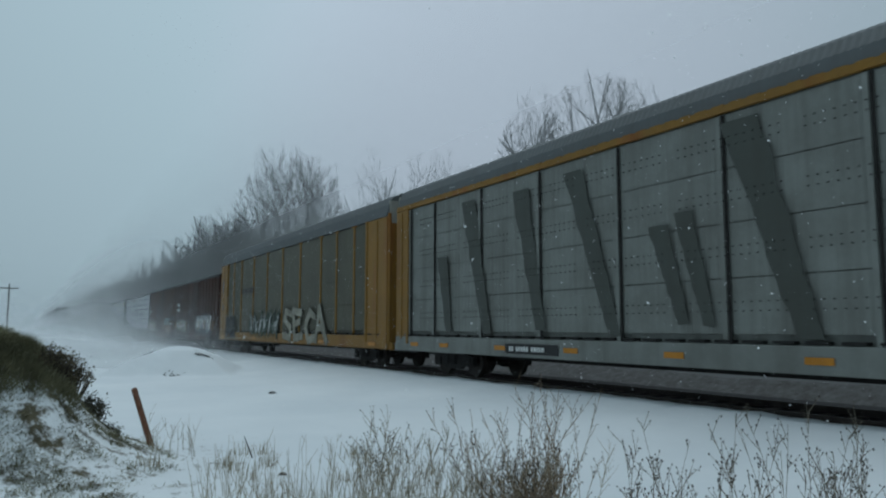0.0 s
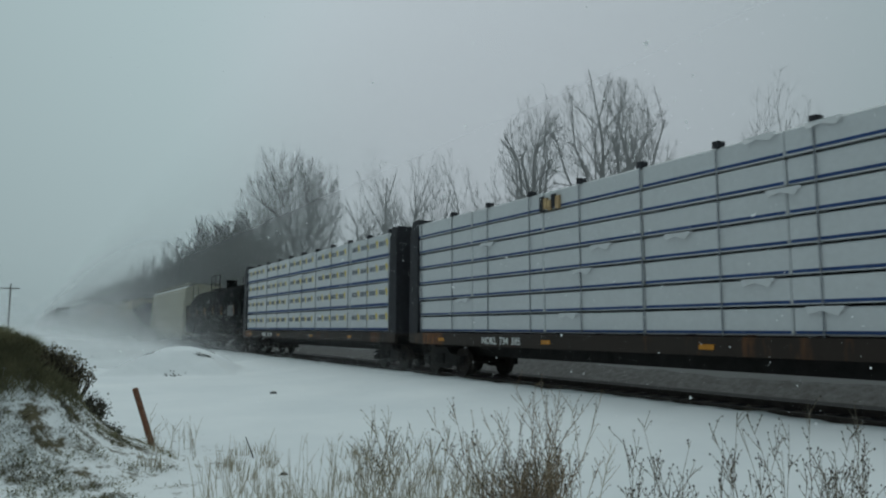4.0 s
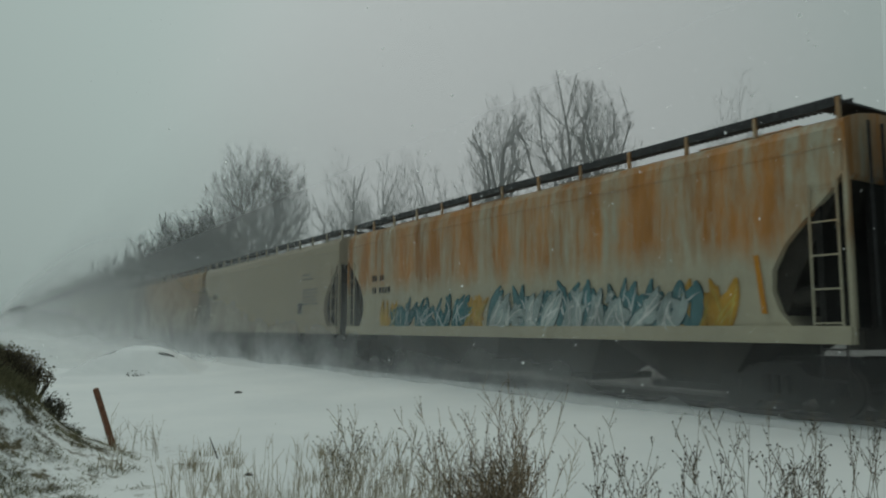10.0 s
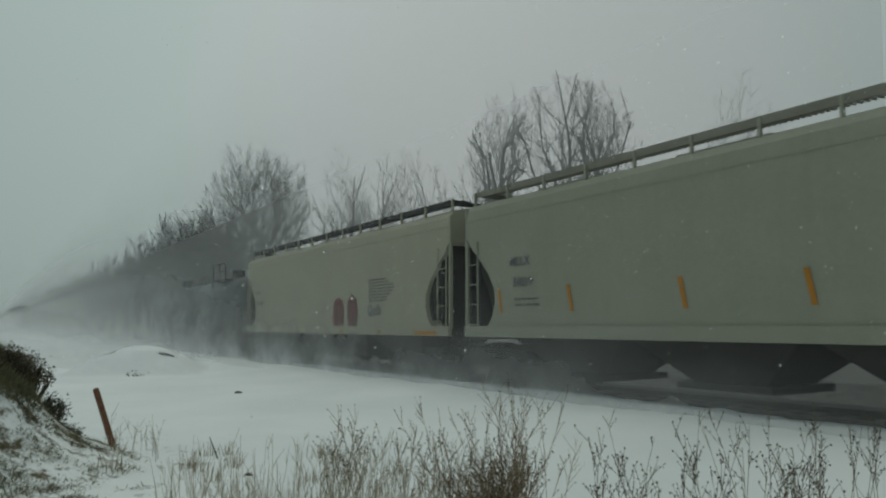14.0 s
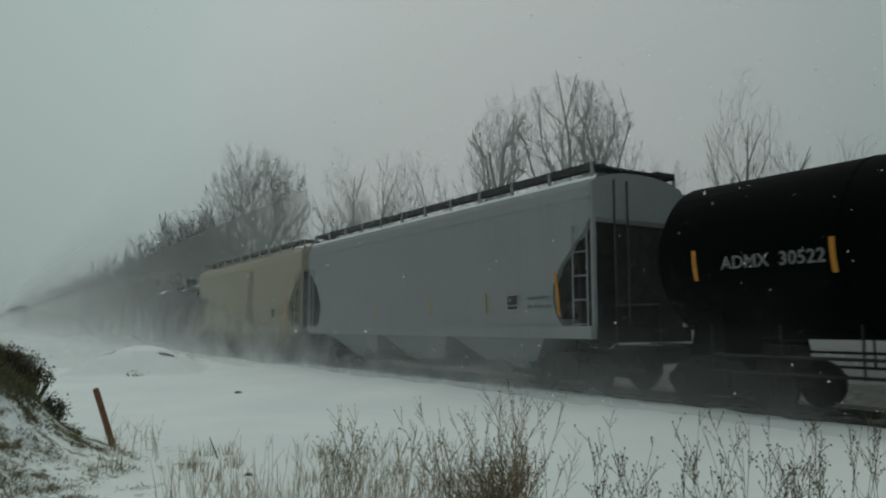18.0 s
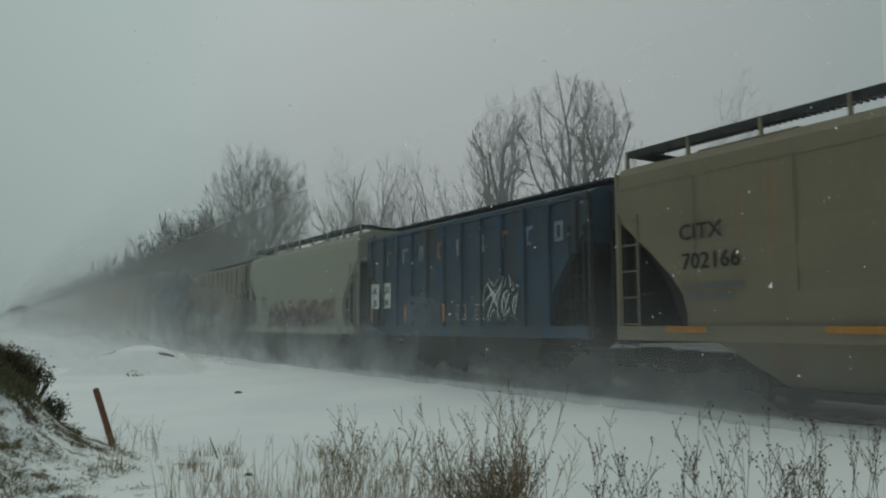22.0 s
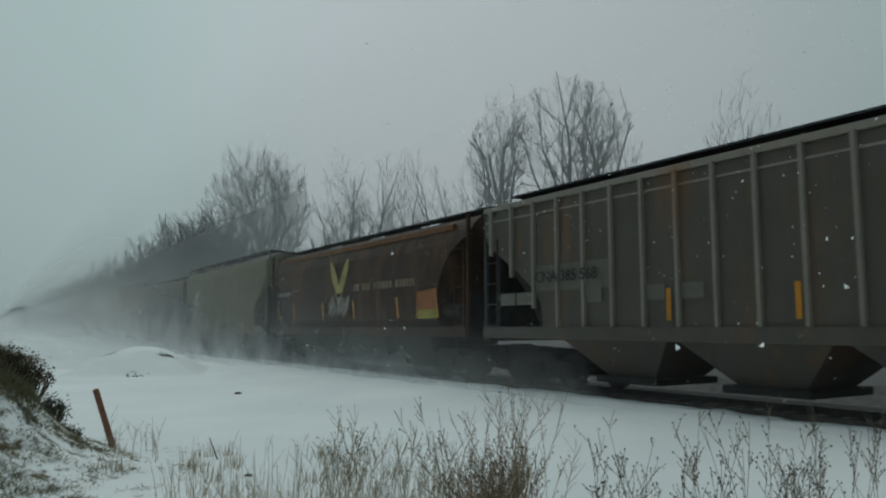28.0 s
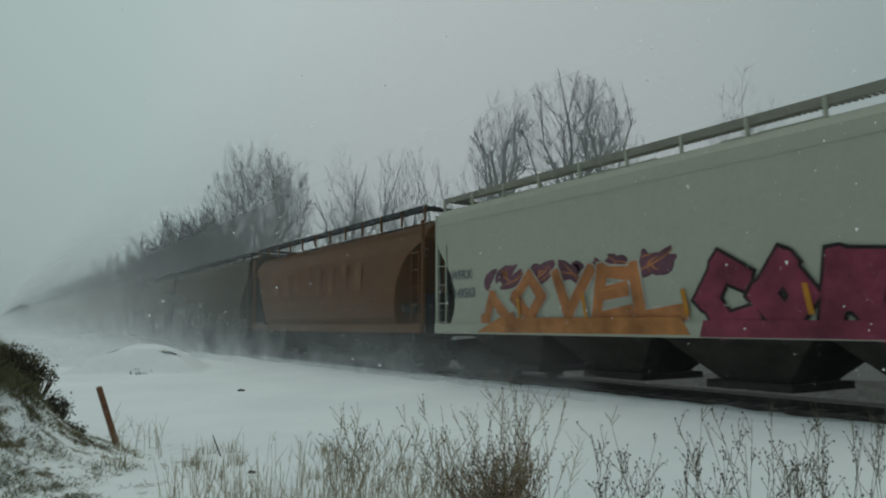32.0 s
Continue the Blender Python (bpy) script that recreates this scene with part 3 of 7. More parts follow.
def bubble_letters(car, x0, x1, z0, z1, n, y, seed):
    """Fat rounded sprayed letters: dark rim, white line, blue above and green below, amber strokes."""
    r2 = random.Random(seed)
    w = (x1 - x0) / n
    for k in range(n):
        cx, top = x0 + w * (k + 0.5), z1 - (z1 - z0) * r2.uniform(0.0, 0.24)
        lean, wide, yy = r2.uniform(-0.12, 0.12), w * r2.uniform(0.52, 0.6), y - 0.003 * (k % 2)

        def dome(more, lo, hi):
            pts = []
            for j in range(9):
                a = math.pi * j / 8
                z = hi - (hi - lo) * 0.34 * (1 - math.sin(a)) + more
                pts.append((cx + (wide + more) * math.cos(a) * (1 - 0.12 * math.sin(3 * a)) + lean * (z - lo), z))
            return [(cx + wide * 1.04 + more, lo - more)] + pts + [(cx - wide * 1.04 - more, lo - more)]
        letter = part("sprayed_letter", sheet(dome(0.0, z0 + 0.04, top), yy - 0.014), ink((0.035, 0.12, 0.20)), car, "fat blue and green sprayed letter with white and black rims")
        part("rim", sheet(dome(0.075, z0 + 0.04, top), yy), ink((0.03, 0.03, 0.04)), letter)
        part("line", sheet(dome(0.04, z0 + 0.04, top), yy - 0.007), ink((0.62, 0.62, 0.60)), letter)
        cut = z0 + 0.04 + (top - z0) * r2.uniform(0.34, 0.45)
        part("green_base", sheet([(cx - wide * 1.0, z0 + 0.06), (cx + wide * 1.0, z0 + 0.06), (cx + wide * 0.98, cut), (cx, cut + 0.06), (cx - wide * 0.98, cut - 0.04)], yy - 0.021), ink((0.03, 0.19, 0.10)), letter)
        bm = bmesh.new()
        for q in range(3):
            xa = cx + wide * r2.uniform(-0.6, 0.4)
            ribbon((xa, z0 + 0.1), (xa + r2.uniform(-0.2, 0.3), (z0 + top) / 2), (xa + r2.uniform(-0.1, 0.4), top - 0.2), 0.03, yy - 0.029, bm)
        part("stroke", bm, ink((0.50, 0.32, 0.05)) if k % 2 else ink((0.55, 0.57, 0.55)), letter)


INK = {}


def ink(c, k=0.25):
    key = tuple(c)
    if key not in INK:
        INK[key] = plain("spray paint", tuple(v * 0.8 for v in c), 0.6, 0.0, 0.42, 1.6)
    return INK[key]


# ---- freight cars: +x is the way they go, -y the side to the camera, rail heads at z = 0 ----
def hopper(label, L, mat, kind="smooth", trim=None, bays=4, cut=1.3, eave=4.7, walk_mat=None, ribs=0, seed=0, snow=False, walkway=True, seams=False, bay_mat=None):
    car = root("covered_hopper_car", label, "freight car", "cars of the freight train")
    trim = trim or mat
    Lb = L - 0.85
    h = Lb / 2
    W = 1.52
    c = cut
    if kind == "round":
        prof = ((1.3, 1.22), (1.5, 1.38), (1.9, 1.50), (2.4, 1.55), (3.0, 1.56), (3.6, 1.50), (4.05, 1.36), (4.38, 1.15), (4.58, 0.9), (4.68, 0.4))
        rows = []
        fine = []
        for (z0, w0), (z1, w1) in zip(prof, prof[1:]):
            fine += [(z0, w0), ((z0 + z1) / 2, (w0 + w1) / 2 + 0.02)]
        for z, w in fine + [prof[-1]]:
            k = min(1, max(0, (z - 1.3) / 2.6))
            rows.append((z, h - c * math.sqrt(max(0, 1 - k * k)) * 0.9 - 0.1, w))
    else:
        e = eave
        bow = 0.05 if kind == "bulge" else 0.0
        # how far the end slopes cut into the side, from the sill up
        bite = (1.0, 1.0, 0.97, 0.84, 0.60, 0.30, 0.07) if kind == "bulge" or ribs else (0.72, 0.90, 1.0, 0.98, 0.80, 0.48, 0.16)
        rows = [(z, h - 0.04 - (c - 0.04) * q, W + bow * e1) for (z, e1), q in zip(((1.44, -1.0), (1.7, -0.6), (2.05, 0.0), (2.4, 1.0), (2.8, 1.0), (3.2, 0.0), (3.55, 0.0)), bite)]
        rows += [(3.85, h - 0.02, W), (e - 0.4, h - 0.02, W), (e - 0.15, h - 0.02, W - 0.04), (e, h - 0.02, W - 0.14), (e + 0.12, h - 0.02, W - 0.5), (e + 0.2, h - 0.02, 0.5), (e + 0.22, h - 0.02, 0.0)]
    bm = layers(rows)
    part("body", bm, mat, car)
    if kind != "round":
        # coloured dark to carry the shade inside the end recess
        part("slope_sheet", layers([(1.3, h - c * 0.95, W - 0.13), (2.2, h - c * 0.72, W - 0.13), (3.75, h - 0.08, W - 0.13)]), GRIME_SHADE, car, "sloping end sheet with the recess's shade in its colour")
    ztop = rows[-1][0]
    end_mat = GRATE if ribs else trim
    # side sills and the end platforms
    for s in (-1, 1):
        part("side_sill", box(-h, h, s * W - 0.06, s * W + 0.06, 1.2, 1.48), mat if ribs else trim, car)
        part("end_sill", box(s * h - 0.12, s * h + 0.12, -1.45, 1.45, 1.12, 1.45), GRIME_SHADE, car)
        part("draft_sill", box(min(s * h, s * (h - c - 1.2)), max(s * h, s * (h - c - 1.2)), -0.24, 0.24, 0.62, 0.95), STEEL, car)
        # brace widened into a plate that blocks the bright view through the end
        part("brace_blind", box(s * (h - 0.5) - 0.05, s * (h - 0.5) + 0.05, -1.44, 1.44, 1.4, 3.5) if kind != "round" else box(s * (h - 0.3) - 0.05, s * (h - 0.3) + 0.05, -1.3, 1.3, 1.2, 2.4), STEEL, car)
        for sy in (-1, 1):
            part("corner_post", box(s * h - 0.035, s * h + 0.035, sy * 1.47 - 0.05, sy * 1.47 + 0.05, 1.2, eave - 0.1), end_mat, car)
            xl = (s * (h - 0.12), s * (h - 0.58))
            part("ladder", ladder(min(xl), max(xl), sy * (W + 0.03), 1.4, 3.7, 5), end_mat, car)
        part("step", ladder(min(s * (h - 0.1), s * (h - 0.5)), max(s * (h - 0.1), s * (h - 0.5)), -W, 0.5, 1.2, 3), STEEL, car)
        part("end_ladder", tube([(s * (h + 0.08), -0.9, 1.2), (s * (h + 0.08), -0.9, eave)], 0.025, tube([(s * (h + 0.08), -0.5, 1.2), (s * (h + 0.08), -0.5, eave)], 0.025, None, 5), 5), GRATE, car)
    for s in (-1, 1):
        if kind != "round":
            # added plate, blocks the bright gap between cars in place of end gear
            part("gap_blind", box(s * (h - 0.12) - 0.02, s * (h - 0.12) + 0.02, -0.7, 1.44, 1.42, 3.7), STEEL, car)
    part("brake_reservoir", tube([(h - 1.45, -1.22, 1.95), (h - 0.62, -1.22, 1.95)], 0.17, None, 12), GRIME_SHADE, car)
    # discharge bays
    span = 2 * (h - c - 0.35)
    pitch = span / bays
    lift = 1.3
    for k in range(bays):
        x = -span / 2 + pitch * (k + 0.5)
        bm = bmesh.new()
        a = [bm.verts.new((x + sx * pitch * 0.49, sy * 1.42, lift)) for sx, sy in ((-1, -1), (1, -1), (1, 1), (-1, 1))]
        b = [bm.verts.new((x + sx * pitch * 0.2, sy * 0.75, 0.42)) for sx, sy in ((-1, -1), (1, -1), (1, 1), (-1, 1))]
        for j in range(4):
            bm.faces.new((a[j], a[(j + 1) % 4], b[(j + 1) % 4], b[j]))
        bm.faces.new(a[::-1])
        bm.faces.new(b)
        bay = part("discharge_bay", bm, bay_mat or (mat if kind == "bulge" or ribs or seams else GRIME_SHADE), car, "" if kind == "bulge" or ribs or seams else "dark discharge bay")
        part("outlet_gate", box(x - pitch * 0.26, x + pitch * 0.26, -0.95, 0.95, 0.28, 0.42), STEEL, bay)
    # ribs
    if ribs:
        for k in range(ribs):
            x = -h + 0.35 + (2 * h - 0.7) * k / (ribs - 1)
            d = h - abs(x)
            zb = 1.48 if d > c else 1.48 + (3.5 - 1.48) * (1 - d / c) ** 0.7
            for sy in (-1, 1):
                part("rib", box(x - 0.035, x + 0.035, sy * (W + 0.045) - 0.045, sy * (W + 0.045) + 0.045, zb, eave - 0.14), trim, car)
    if (kind == "bulge" and seams is not None) or seams:
        for k in range(1, 8):
            x = -h + 2 * h * k / 8
            for sy in (-1, 1):
                # dark lines on flat sides: shading of bulged panels put into the colour
                part("panel_seam", box(x - 0.012, x + 0.012, sy * (W + (0.05 if kind == "bulge" else 0.0)) - 0.008, sy * (W + (0.05 if kind == "bulge" else 0.0)) + 0.008, 2.0, eave - 0.45), mat if kind == "bulge" else GRIME_SHADE, car)
    if kind != "round":
        for sy in (-1, 1):
            part("side_seam", box(-h + 0.05, h - 0.05, sy * W - 0.015, sy * W + 0.015, eave - 0.44, eave - 0.40), trim, car)
    # roof: hatches, running boards on brackets
    wm = walk_mat or GRATE
    for k in range(4 if L > 14 else 3):
        x = -h * 0.72 + h * 1.44 * k / (3 if L > 14 else 2)
        part("roof_hatch", box(x - 1.1, x + 1.1, -0.3, 0.3, ztop - 0.04, ztop + 0.14), mat, car)
    if walkway:
        for sy in (-1, 1):
            z = eave + 0.34
            if sy < 0:
                bm = bmesh.new()
                for k in range(int((2 * h - 0.2) / 0.11)):
                    x = -h + 0.12 + 0.11 * k
                    box(x, x + 0.05, -1.28, -0.68, z + 0.01, z + 0.04, bm)
                box(-h + 0.1, h - 0.1, -1.0, -0.96, z, z + 0.05, bm)
            else:
                bm = box(-h + 0.1, h - 0.1, 0.68, 1.28, z, z + 0.05)
            board = part("running_board", bm, wm, car, "dark open-grating running board along the roof edge")
            part("edge_rail", box(-h + 0.1, h - 0.1, sy * 1.29 - 0.012, sy * 1.29 + 0.012, z - 0.10, z + 0.06), wm, board)
            n = max(6, int(Lb / 1.45))
            for k in range(n + 1):
                x = -h + 0.15 + (2 * h - 0.3) * k / n
                part("bracket", box(x - 0.03, x + 0.03, sy * 1.31 - 0.03, sy * 1.31 + 0.03, eave - 0.12, z + 0.03), trim, car)
        for s in (-1, 1):
            part("end_walkway", box(s * (h - 0.35) - 0.25, s * (h - 0.35) + 0.25, -1.27, 1.27, eave + 0.29, eave + 0.33), wm, car)
    else:
        for sy in (-1, 1):
            part("running_board", box(-h + 0.1, h - 0.1, sy * 0.5 - 0.22, sy * 0.5 + 0.22, ztop + 0.1, ztop + 0.15), wm, car)
        if kind != "round":
            part("roof_edge", box(-h, h, -W - 0.03, -W + 0.06, eave - 0.16, eave - 0.04), trim, car)
    if snow:
        bm, old = bmesh.new(), None
        for k in range(61):
            x = -h + 2 * h * k / 60
            w = 0.30 + 0.12 * math.sin(k * 1.1) + 0.05 * math.sin(k * 2.9)
            row = [bm.verts.new(p) for p in ((x, -W + 0.12, eave - 0.03), (x, -W + 0.2, eave + 0.08), (x, -W + 0.2 + w, eave + 0.14), (x, -W + 0.25 + w, eave + 0.05))]
            if old:
                for j in range(3):
                    bm.faces.new((old[j], row[j], row[j + 1], old[j + 1]))
            old = row
        part("roof_snow", bm, SNOW, car, "thin snow lying along the roof edge")
    running_gear(car, L)
    car["side"] = -(W + 0.012) if kind != "round" else -1.585
    return car


def tank(label, L, mat, r=1.52, rings=True, mark=None, snow=False, dome=0.0, snow_from=-99.0):
    car = root("tank_car", label, "freight car", "cars of the freight train")
    h = L / 2 - 0.7
    zc = 2.76
    bm = bmesh.new()
    seg, rr = 36, []
    cap = 0.75
    prof = [(-h, 0.02), (-h + 0.05, 0.45), (-h + 0.16, 0.8), (-h + 0.36, 1.18), (-h + cap, r), (h - cap, r), (h - 0.36, 1.18), (h - 0.16, 0.8), (h - 0.05, 0.45), (h, 0.02)]
    for x, q in prof:
        rr.append([bm.verts.new((x, -q * math.cos(2 * math.pi * k / seg), zc + q * math.sin(2 * math.pi * k / seg))) for k in range(seg)])
    for a, b in zip(rr, rr[1:]):
        for k in range(seg):
            bm.faces.new((a[k], a[(k + 1) % seg], b[(k + 1) % seg], b[k]))
    bm.faces.new(rr[0])
    bm.faces.new(rr[-1][::-1])
    part("tank", bm, mat, car, "", True)
    # seam bands
    for x in (-h * 0.5, 0.0, h * 0.5):
        bm = bmesh.new()
        a = [[bm.verts.new((x + dx, -q * math.cos(2 * math.pi * k / seg), zc + q * math.sin(2 * math.pi * k / seg))) for k in range(seg)] for dx, q in ((-0.04, r), (-0.03, r + 0.008), (0.03, r + 0.008), (0.04, r))]
        for p, q in zip(a, a[1:]):
            for k in range(seg):
                bm.faces.new((p[k], p[(k + 1) % seg], q[(k + 1) % seg], q[k]))
        part("seam", bm, mat, car)
    # manway, platform with its rails, ladders
    part("manway", tube([(0, 0, zc + r - 0.05), (0, 0, zc + r + 0.42)], 0.36, None, 18), mat, car).location.x = dome
    part("manway_lid", tube([(0, 0, zc + r + 0.42), (0, 0, zc + r + 0.5)], 0.42, None, 18), mat, car).location.x = dome
    part("valve", tube([(0.85, 0, zc + r), (0.85, 0, zc + r + 0.3)], 0.13, None, 10), mat, car).location.x = dome
    for sy in (-1, 1):
        part("platform", box(-1.35, 1.35, sy * 0.85 - 0.3, sy * 0.85 + 0.3, zc + r - 0.16, zc + r - 0.12), STEEL, car).location.x = dome
        y = sy * 1.12
        rail = tube([(-1.3, y, zc + r - 0.5), (-1.3, y, zc + r + 0.75), (-1.3, y, zc + r + 0.8), (1.25, y, zc + r + 0.8), (1.3, y, zc + r + 0.75), (1.3, y, zc + r - 0.5)], 0.03, None, 6)
        tube([(-1.3, y, zc + r + 0.35), (1.3, y, zc + r + 0.35)], 0.02, rail, 5)
        tube([(0, y, zc + r - 0.3), (0, y, zc + r + 0.8)], 0.025, rail, 5)
        part("safety_rail", rail, STEEL, car, "black pipe safety rail").location.x = dome
        for z in (0.97, 0.70):
            part("grab_bar", tube([(-h + 1.8, sy * 1.42, z), (h - 1.8, sy * 1.42, z)], 0.028, None, 5), STEEL, car, "long black grab bar under the tank")
        for k in range(11):
            x = -h + 1.8 + (2 * h - 3.6) * k / 10
            part("bar_hanger", tube([(x, sy * 1.42, 0.66), (x, sy * 1.42, 1.5)], 0.022, None, 5), STEEL, car)
    for s in (-1, 1):
        part("end_rail", tube([(s * (h - 0.6), -1.4, 1.0), (s * (h - 0.6), -1.4, 1.9), (s * (h + 0.55), -1.4, 1.9), (s * (h + 0.55), -1.4, 1.0)], 0.028, None, 5), STEEL, car)
        part("stub_sill", box(min(s * (h - 2.6), s * (h + 0.7)), max(s * (h - 2.6), s * (h + 0.7)), -0.28, 0.28, 0.72, 1.12), STEEL, car)
        part("end_platform", box(min(s * (h - 0.5), s * (h + 0.6)), max(s * (h - 0.5), s * (h + 0.6)), -1.45, 1.45, 1.02, 1.09), STEEL, car)
        part("saddle", layers([(0.95, 0.4, 1.3), (1.3, 0.35, 1.25), (1.75, 0.25, 1.2)]), mat, car).location.x = s * (h - 1.6)
    part("bottom_outlet", tube([(0, 0, 0.6), (0, 0, zc - r + 0.05)], 0.2, None, 10), STEEL, car)
    part("brake_rigging", box(1.2, 3.0, -0.5, 0.2, 0.72, 1.0), STEEL, car)
    if snow:
        bm, grid = bmesh.new(), {}
        cols, q = int((2 * h - 1.6) / 0.11), r + 0.022
        for a in range(cols):
            for b in range(16):
                x, t = -h + 0.8 + 0.11 * a, 46 + 3.4 * b
                if noise.noise((x * 0.55 + L, t * 0.045, 2.0)) + 0.5 * noise.noise((x * 1.9, t * 0.16, 7.0)) > 0.42 - 0.017 * (t - 46) and x > snow_from:
                    vs = []
                    for da, db in ((0, 0), (1, 0), (1, 1), (0, 1)):
                        key = (a + da, b + db)
                        if key not in grid:
                            ang = radians(46 + 3.4 * key[1])
                            grid[key] = bm.verts.new((-h + 0.8 + 0.11 * key[0], -q * math.cos(ang), zc + q * math.sin(ang)))
                        vs.append(grid[key])
                    bm.faces.new(vs)
        part("snow_patch", bm, SNOW, car, "patches of wind-packed snow on the tank top")
    running_gear(car, L, 2.35)
    car["side"] = -r - 0.012
    return car


def tank_sheet(car, x0, x1, z0, z1, mat, name="reflector", label="amber reflective strip", r=1.52, lift=0.012, parent=None):
    """A decal bent round the tank's side."""
    zc, bm = 2.76, bmesh.new()
    n = 6
    q = r + lift
    v = []
    for k in range(n + 1):
        z = z0 + (z1 - z0) * k / n - zc
        y = -math.sqrt(max(0.01, q * q - z * z))
        v.append((bm.verts.new((x0, y, z + zc)), bm.verts.new((x1, y, z + zc))))
    for a, b in zip(v, v[1:]):
        bm.faces.new((a[0], a[1], b[1], b[0]))
    return part(name, bm, mat, parent or car, label)


def tank_strip(car, rows, mat, name, label, r=1.52, lift=0.014):
    """A painted shape bent round the tank's side: rows of height, left and right."""
    bm, old = bmesh.new(), None
    for z, x0, x1 in rows:
        y = -math.sqrt((r + lift) ** 2 - (z - 2.76) ** 2)
        pair = (bm.verts.new((x0, y, z)), bm.verts.new((x1, y, z)))
        if old:
            bm.faces.new((old[0], old[1], pair[1], pair[0]))
        old = pair
    return part(name, bm, mat, car, label)


def data_table(car, x0, x1, z0, z1, seed, n=7):
    """A stencilled table of unreadable small print in ruled lines."""
    y = car["side"] - 0.012
    gap_z = (z1 - z0) / n
    bm = bmesh.new()
    for k in range(n + 1):
        z = z0 + gap_z * k
        sheet([(x0, z), (x1, z), (x1, z + 0.012), (x0, z + 0.012)], y, bm)
    for x in (x0, x0 + (x1 - x0) * 0.36, x0 + (x1 - x0) * 0.7, x1):
        sheet([(x, z0), (x + 0.012, z0), (x + 0.012, z1), (x, z1)], y - 0.002, bm)
    table = part("data_table", bm, DIM, car, "stencilled white data table")
    bars(car, x0 + 0.05, z1 - gap_z * 0.82, (x1 - x0) * 0.95, n, y, DIM, gap_z * 0.55, gap_z, "small_print", seed)
    return table


def boxcar(label, L, mat, seed, door_mat=None):
    car = root("box_car", label, "freight car", "cars of the freight train")
    h, W, z0, z1 = L / 2 - 0.5, 1.5, 1.05, 4.98
    part("body", layers([(z0, h, W), (z1 - 0.1, h, W), (z1, h, W - 0.05), (z1 + 0.14, h, 0.0)]), mat, car)
    for sy in (-1, 1):
        y = sy * (W + 0.03)
        for k in range(17):
            x = -h + 0.15 + (2 * h - 0.3) * k / 16
            if abs(x + 0.2) < 1.7:
                continue
            part("side_post", box(x - 0.06, x + 0.06, y - 0.035, y + 0.035, z0 + 0.12, z1 - 0.12), mat, car)
        part("top_rail", box(-h, h, y - 0.045, y + 0.045, z1 - 0.14, z1 - 0.02), GRATE, car)
        part("bottom_rail", box(-h, h, y - 0.045, y + 0.045, z0 - 0.12, z0 + 0.14), mat, car)
        door = part("sliding_door", box(-1.75, 1.35, y - 0.06, y + 0.03, z0 + 0.1, z1 - 0.2), door_mat or mat, car)
        for k in range(6):
            z = z0 + 0.35 + k * 0.55
            part("door_rib", box(-1.7, 1.3, y + sy * 0.06 - 0.03, y + sy * 0.06 + 0.03, z, z + 0.07), door_mat or mat, door)
        for x in (-1.5, -0.5, 0.5, 1.1):
            part("lock_rod", tube([(x, y + sy * 0.1, z0 + 0.05), (x, y + sy * 0.1, z1 - 0.25)], 0.025, None, 5), STEEL, door)
        part("door_track", box(-4.6, 1.7, y - 0.08, y + 0.08, z0 - 0.06, z0 + 0.05), mat, car)
        part("drop_sill", layers([(0.62, h * 0.42, 0.05), (z0, h * 0.62, 0.05)]), mat, car).location.y = sy * (W - 0.08)
    for s in (-1, 1):
        part("side_ladder", ladder(min(s * (h - 0.1), s * (h - 0.55)), max(s * (h - 0.1), s * (h - 0.55)), -W - 0.1, 0.6, 2.6, 6), mat, car)
        for k in range(6):
            z = z0 + 0.35 + k * 0.58
            part("end_corrugation", box(s * h - 0.06, s * h + 0.06, -1.35, 1.35, z, z + 0.2), mat, car)
        part("center_sill", box(min(s * h, s * 1.0), max(s * h, s * 1.0), -0.25, 0.25, 0.6, z0), STEEL, car)
    for k in range(13):
        x = -h + (2 * h) * k / 12
        part("roof_seam", layers([(z1 - 0.06, 0.03, W), (z1 + 0.03, 0.04, W - 0.02), (z1 + 0.18, 0.04, 0.05)]), GRATE, car).location.x = x
    running_gear(car, L)
    car["side"] = -W - 0.075
    return car


WRAP_OLD = paint("chalky white paint", (0.50, 0.50, 0.47), 0, dirt=0.5)


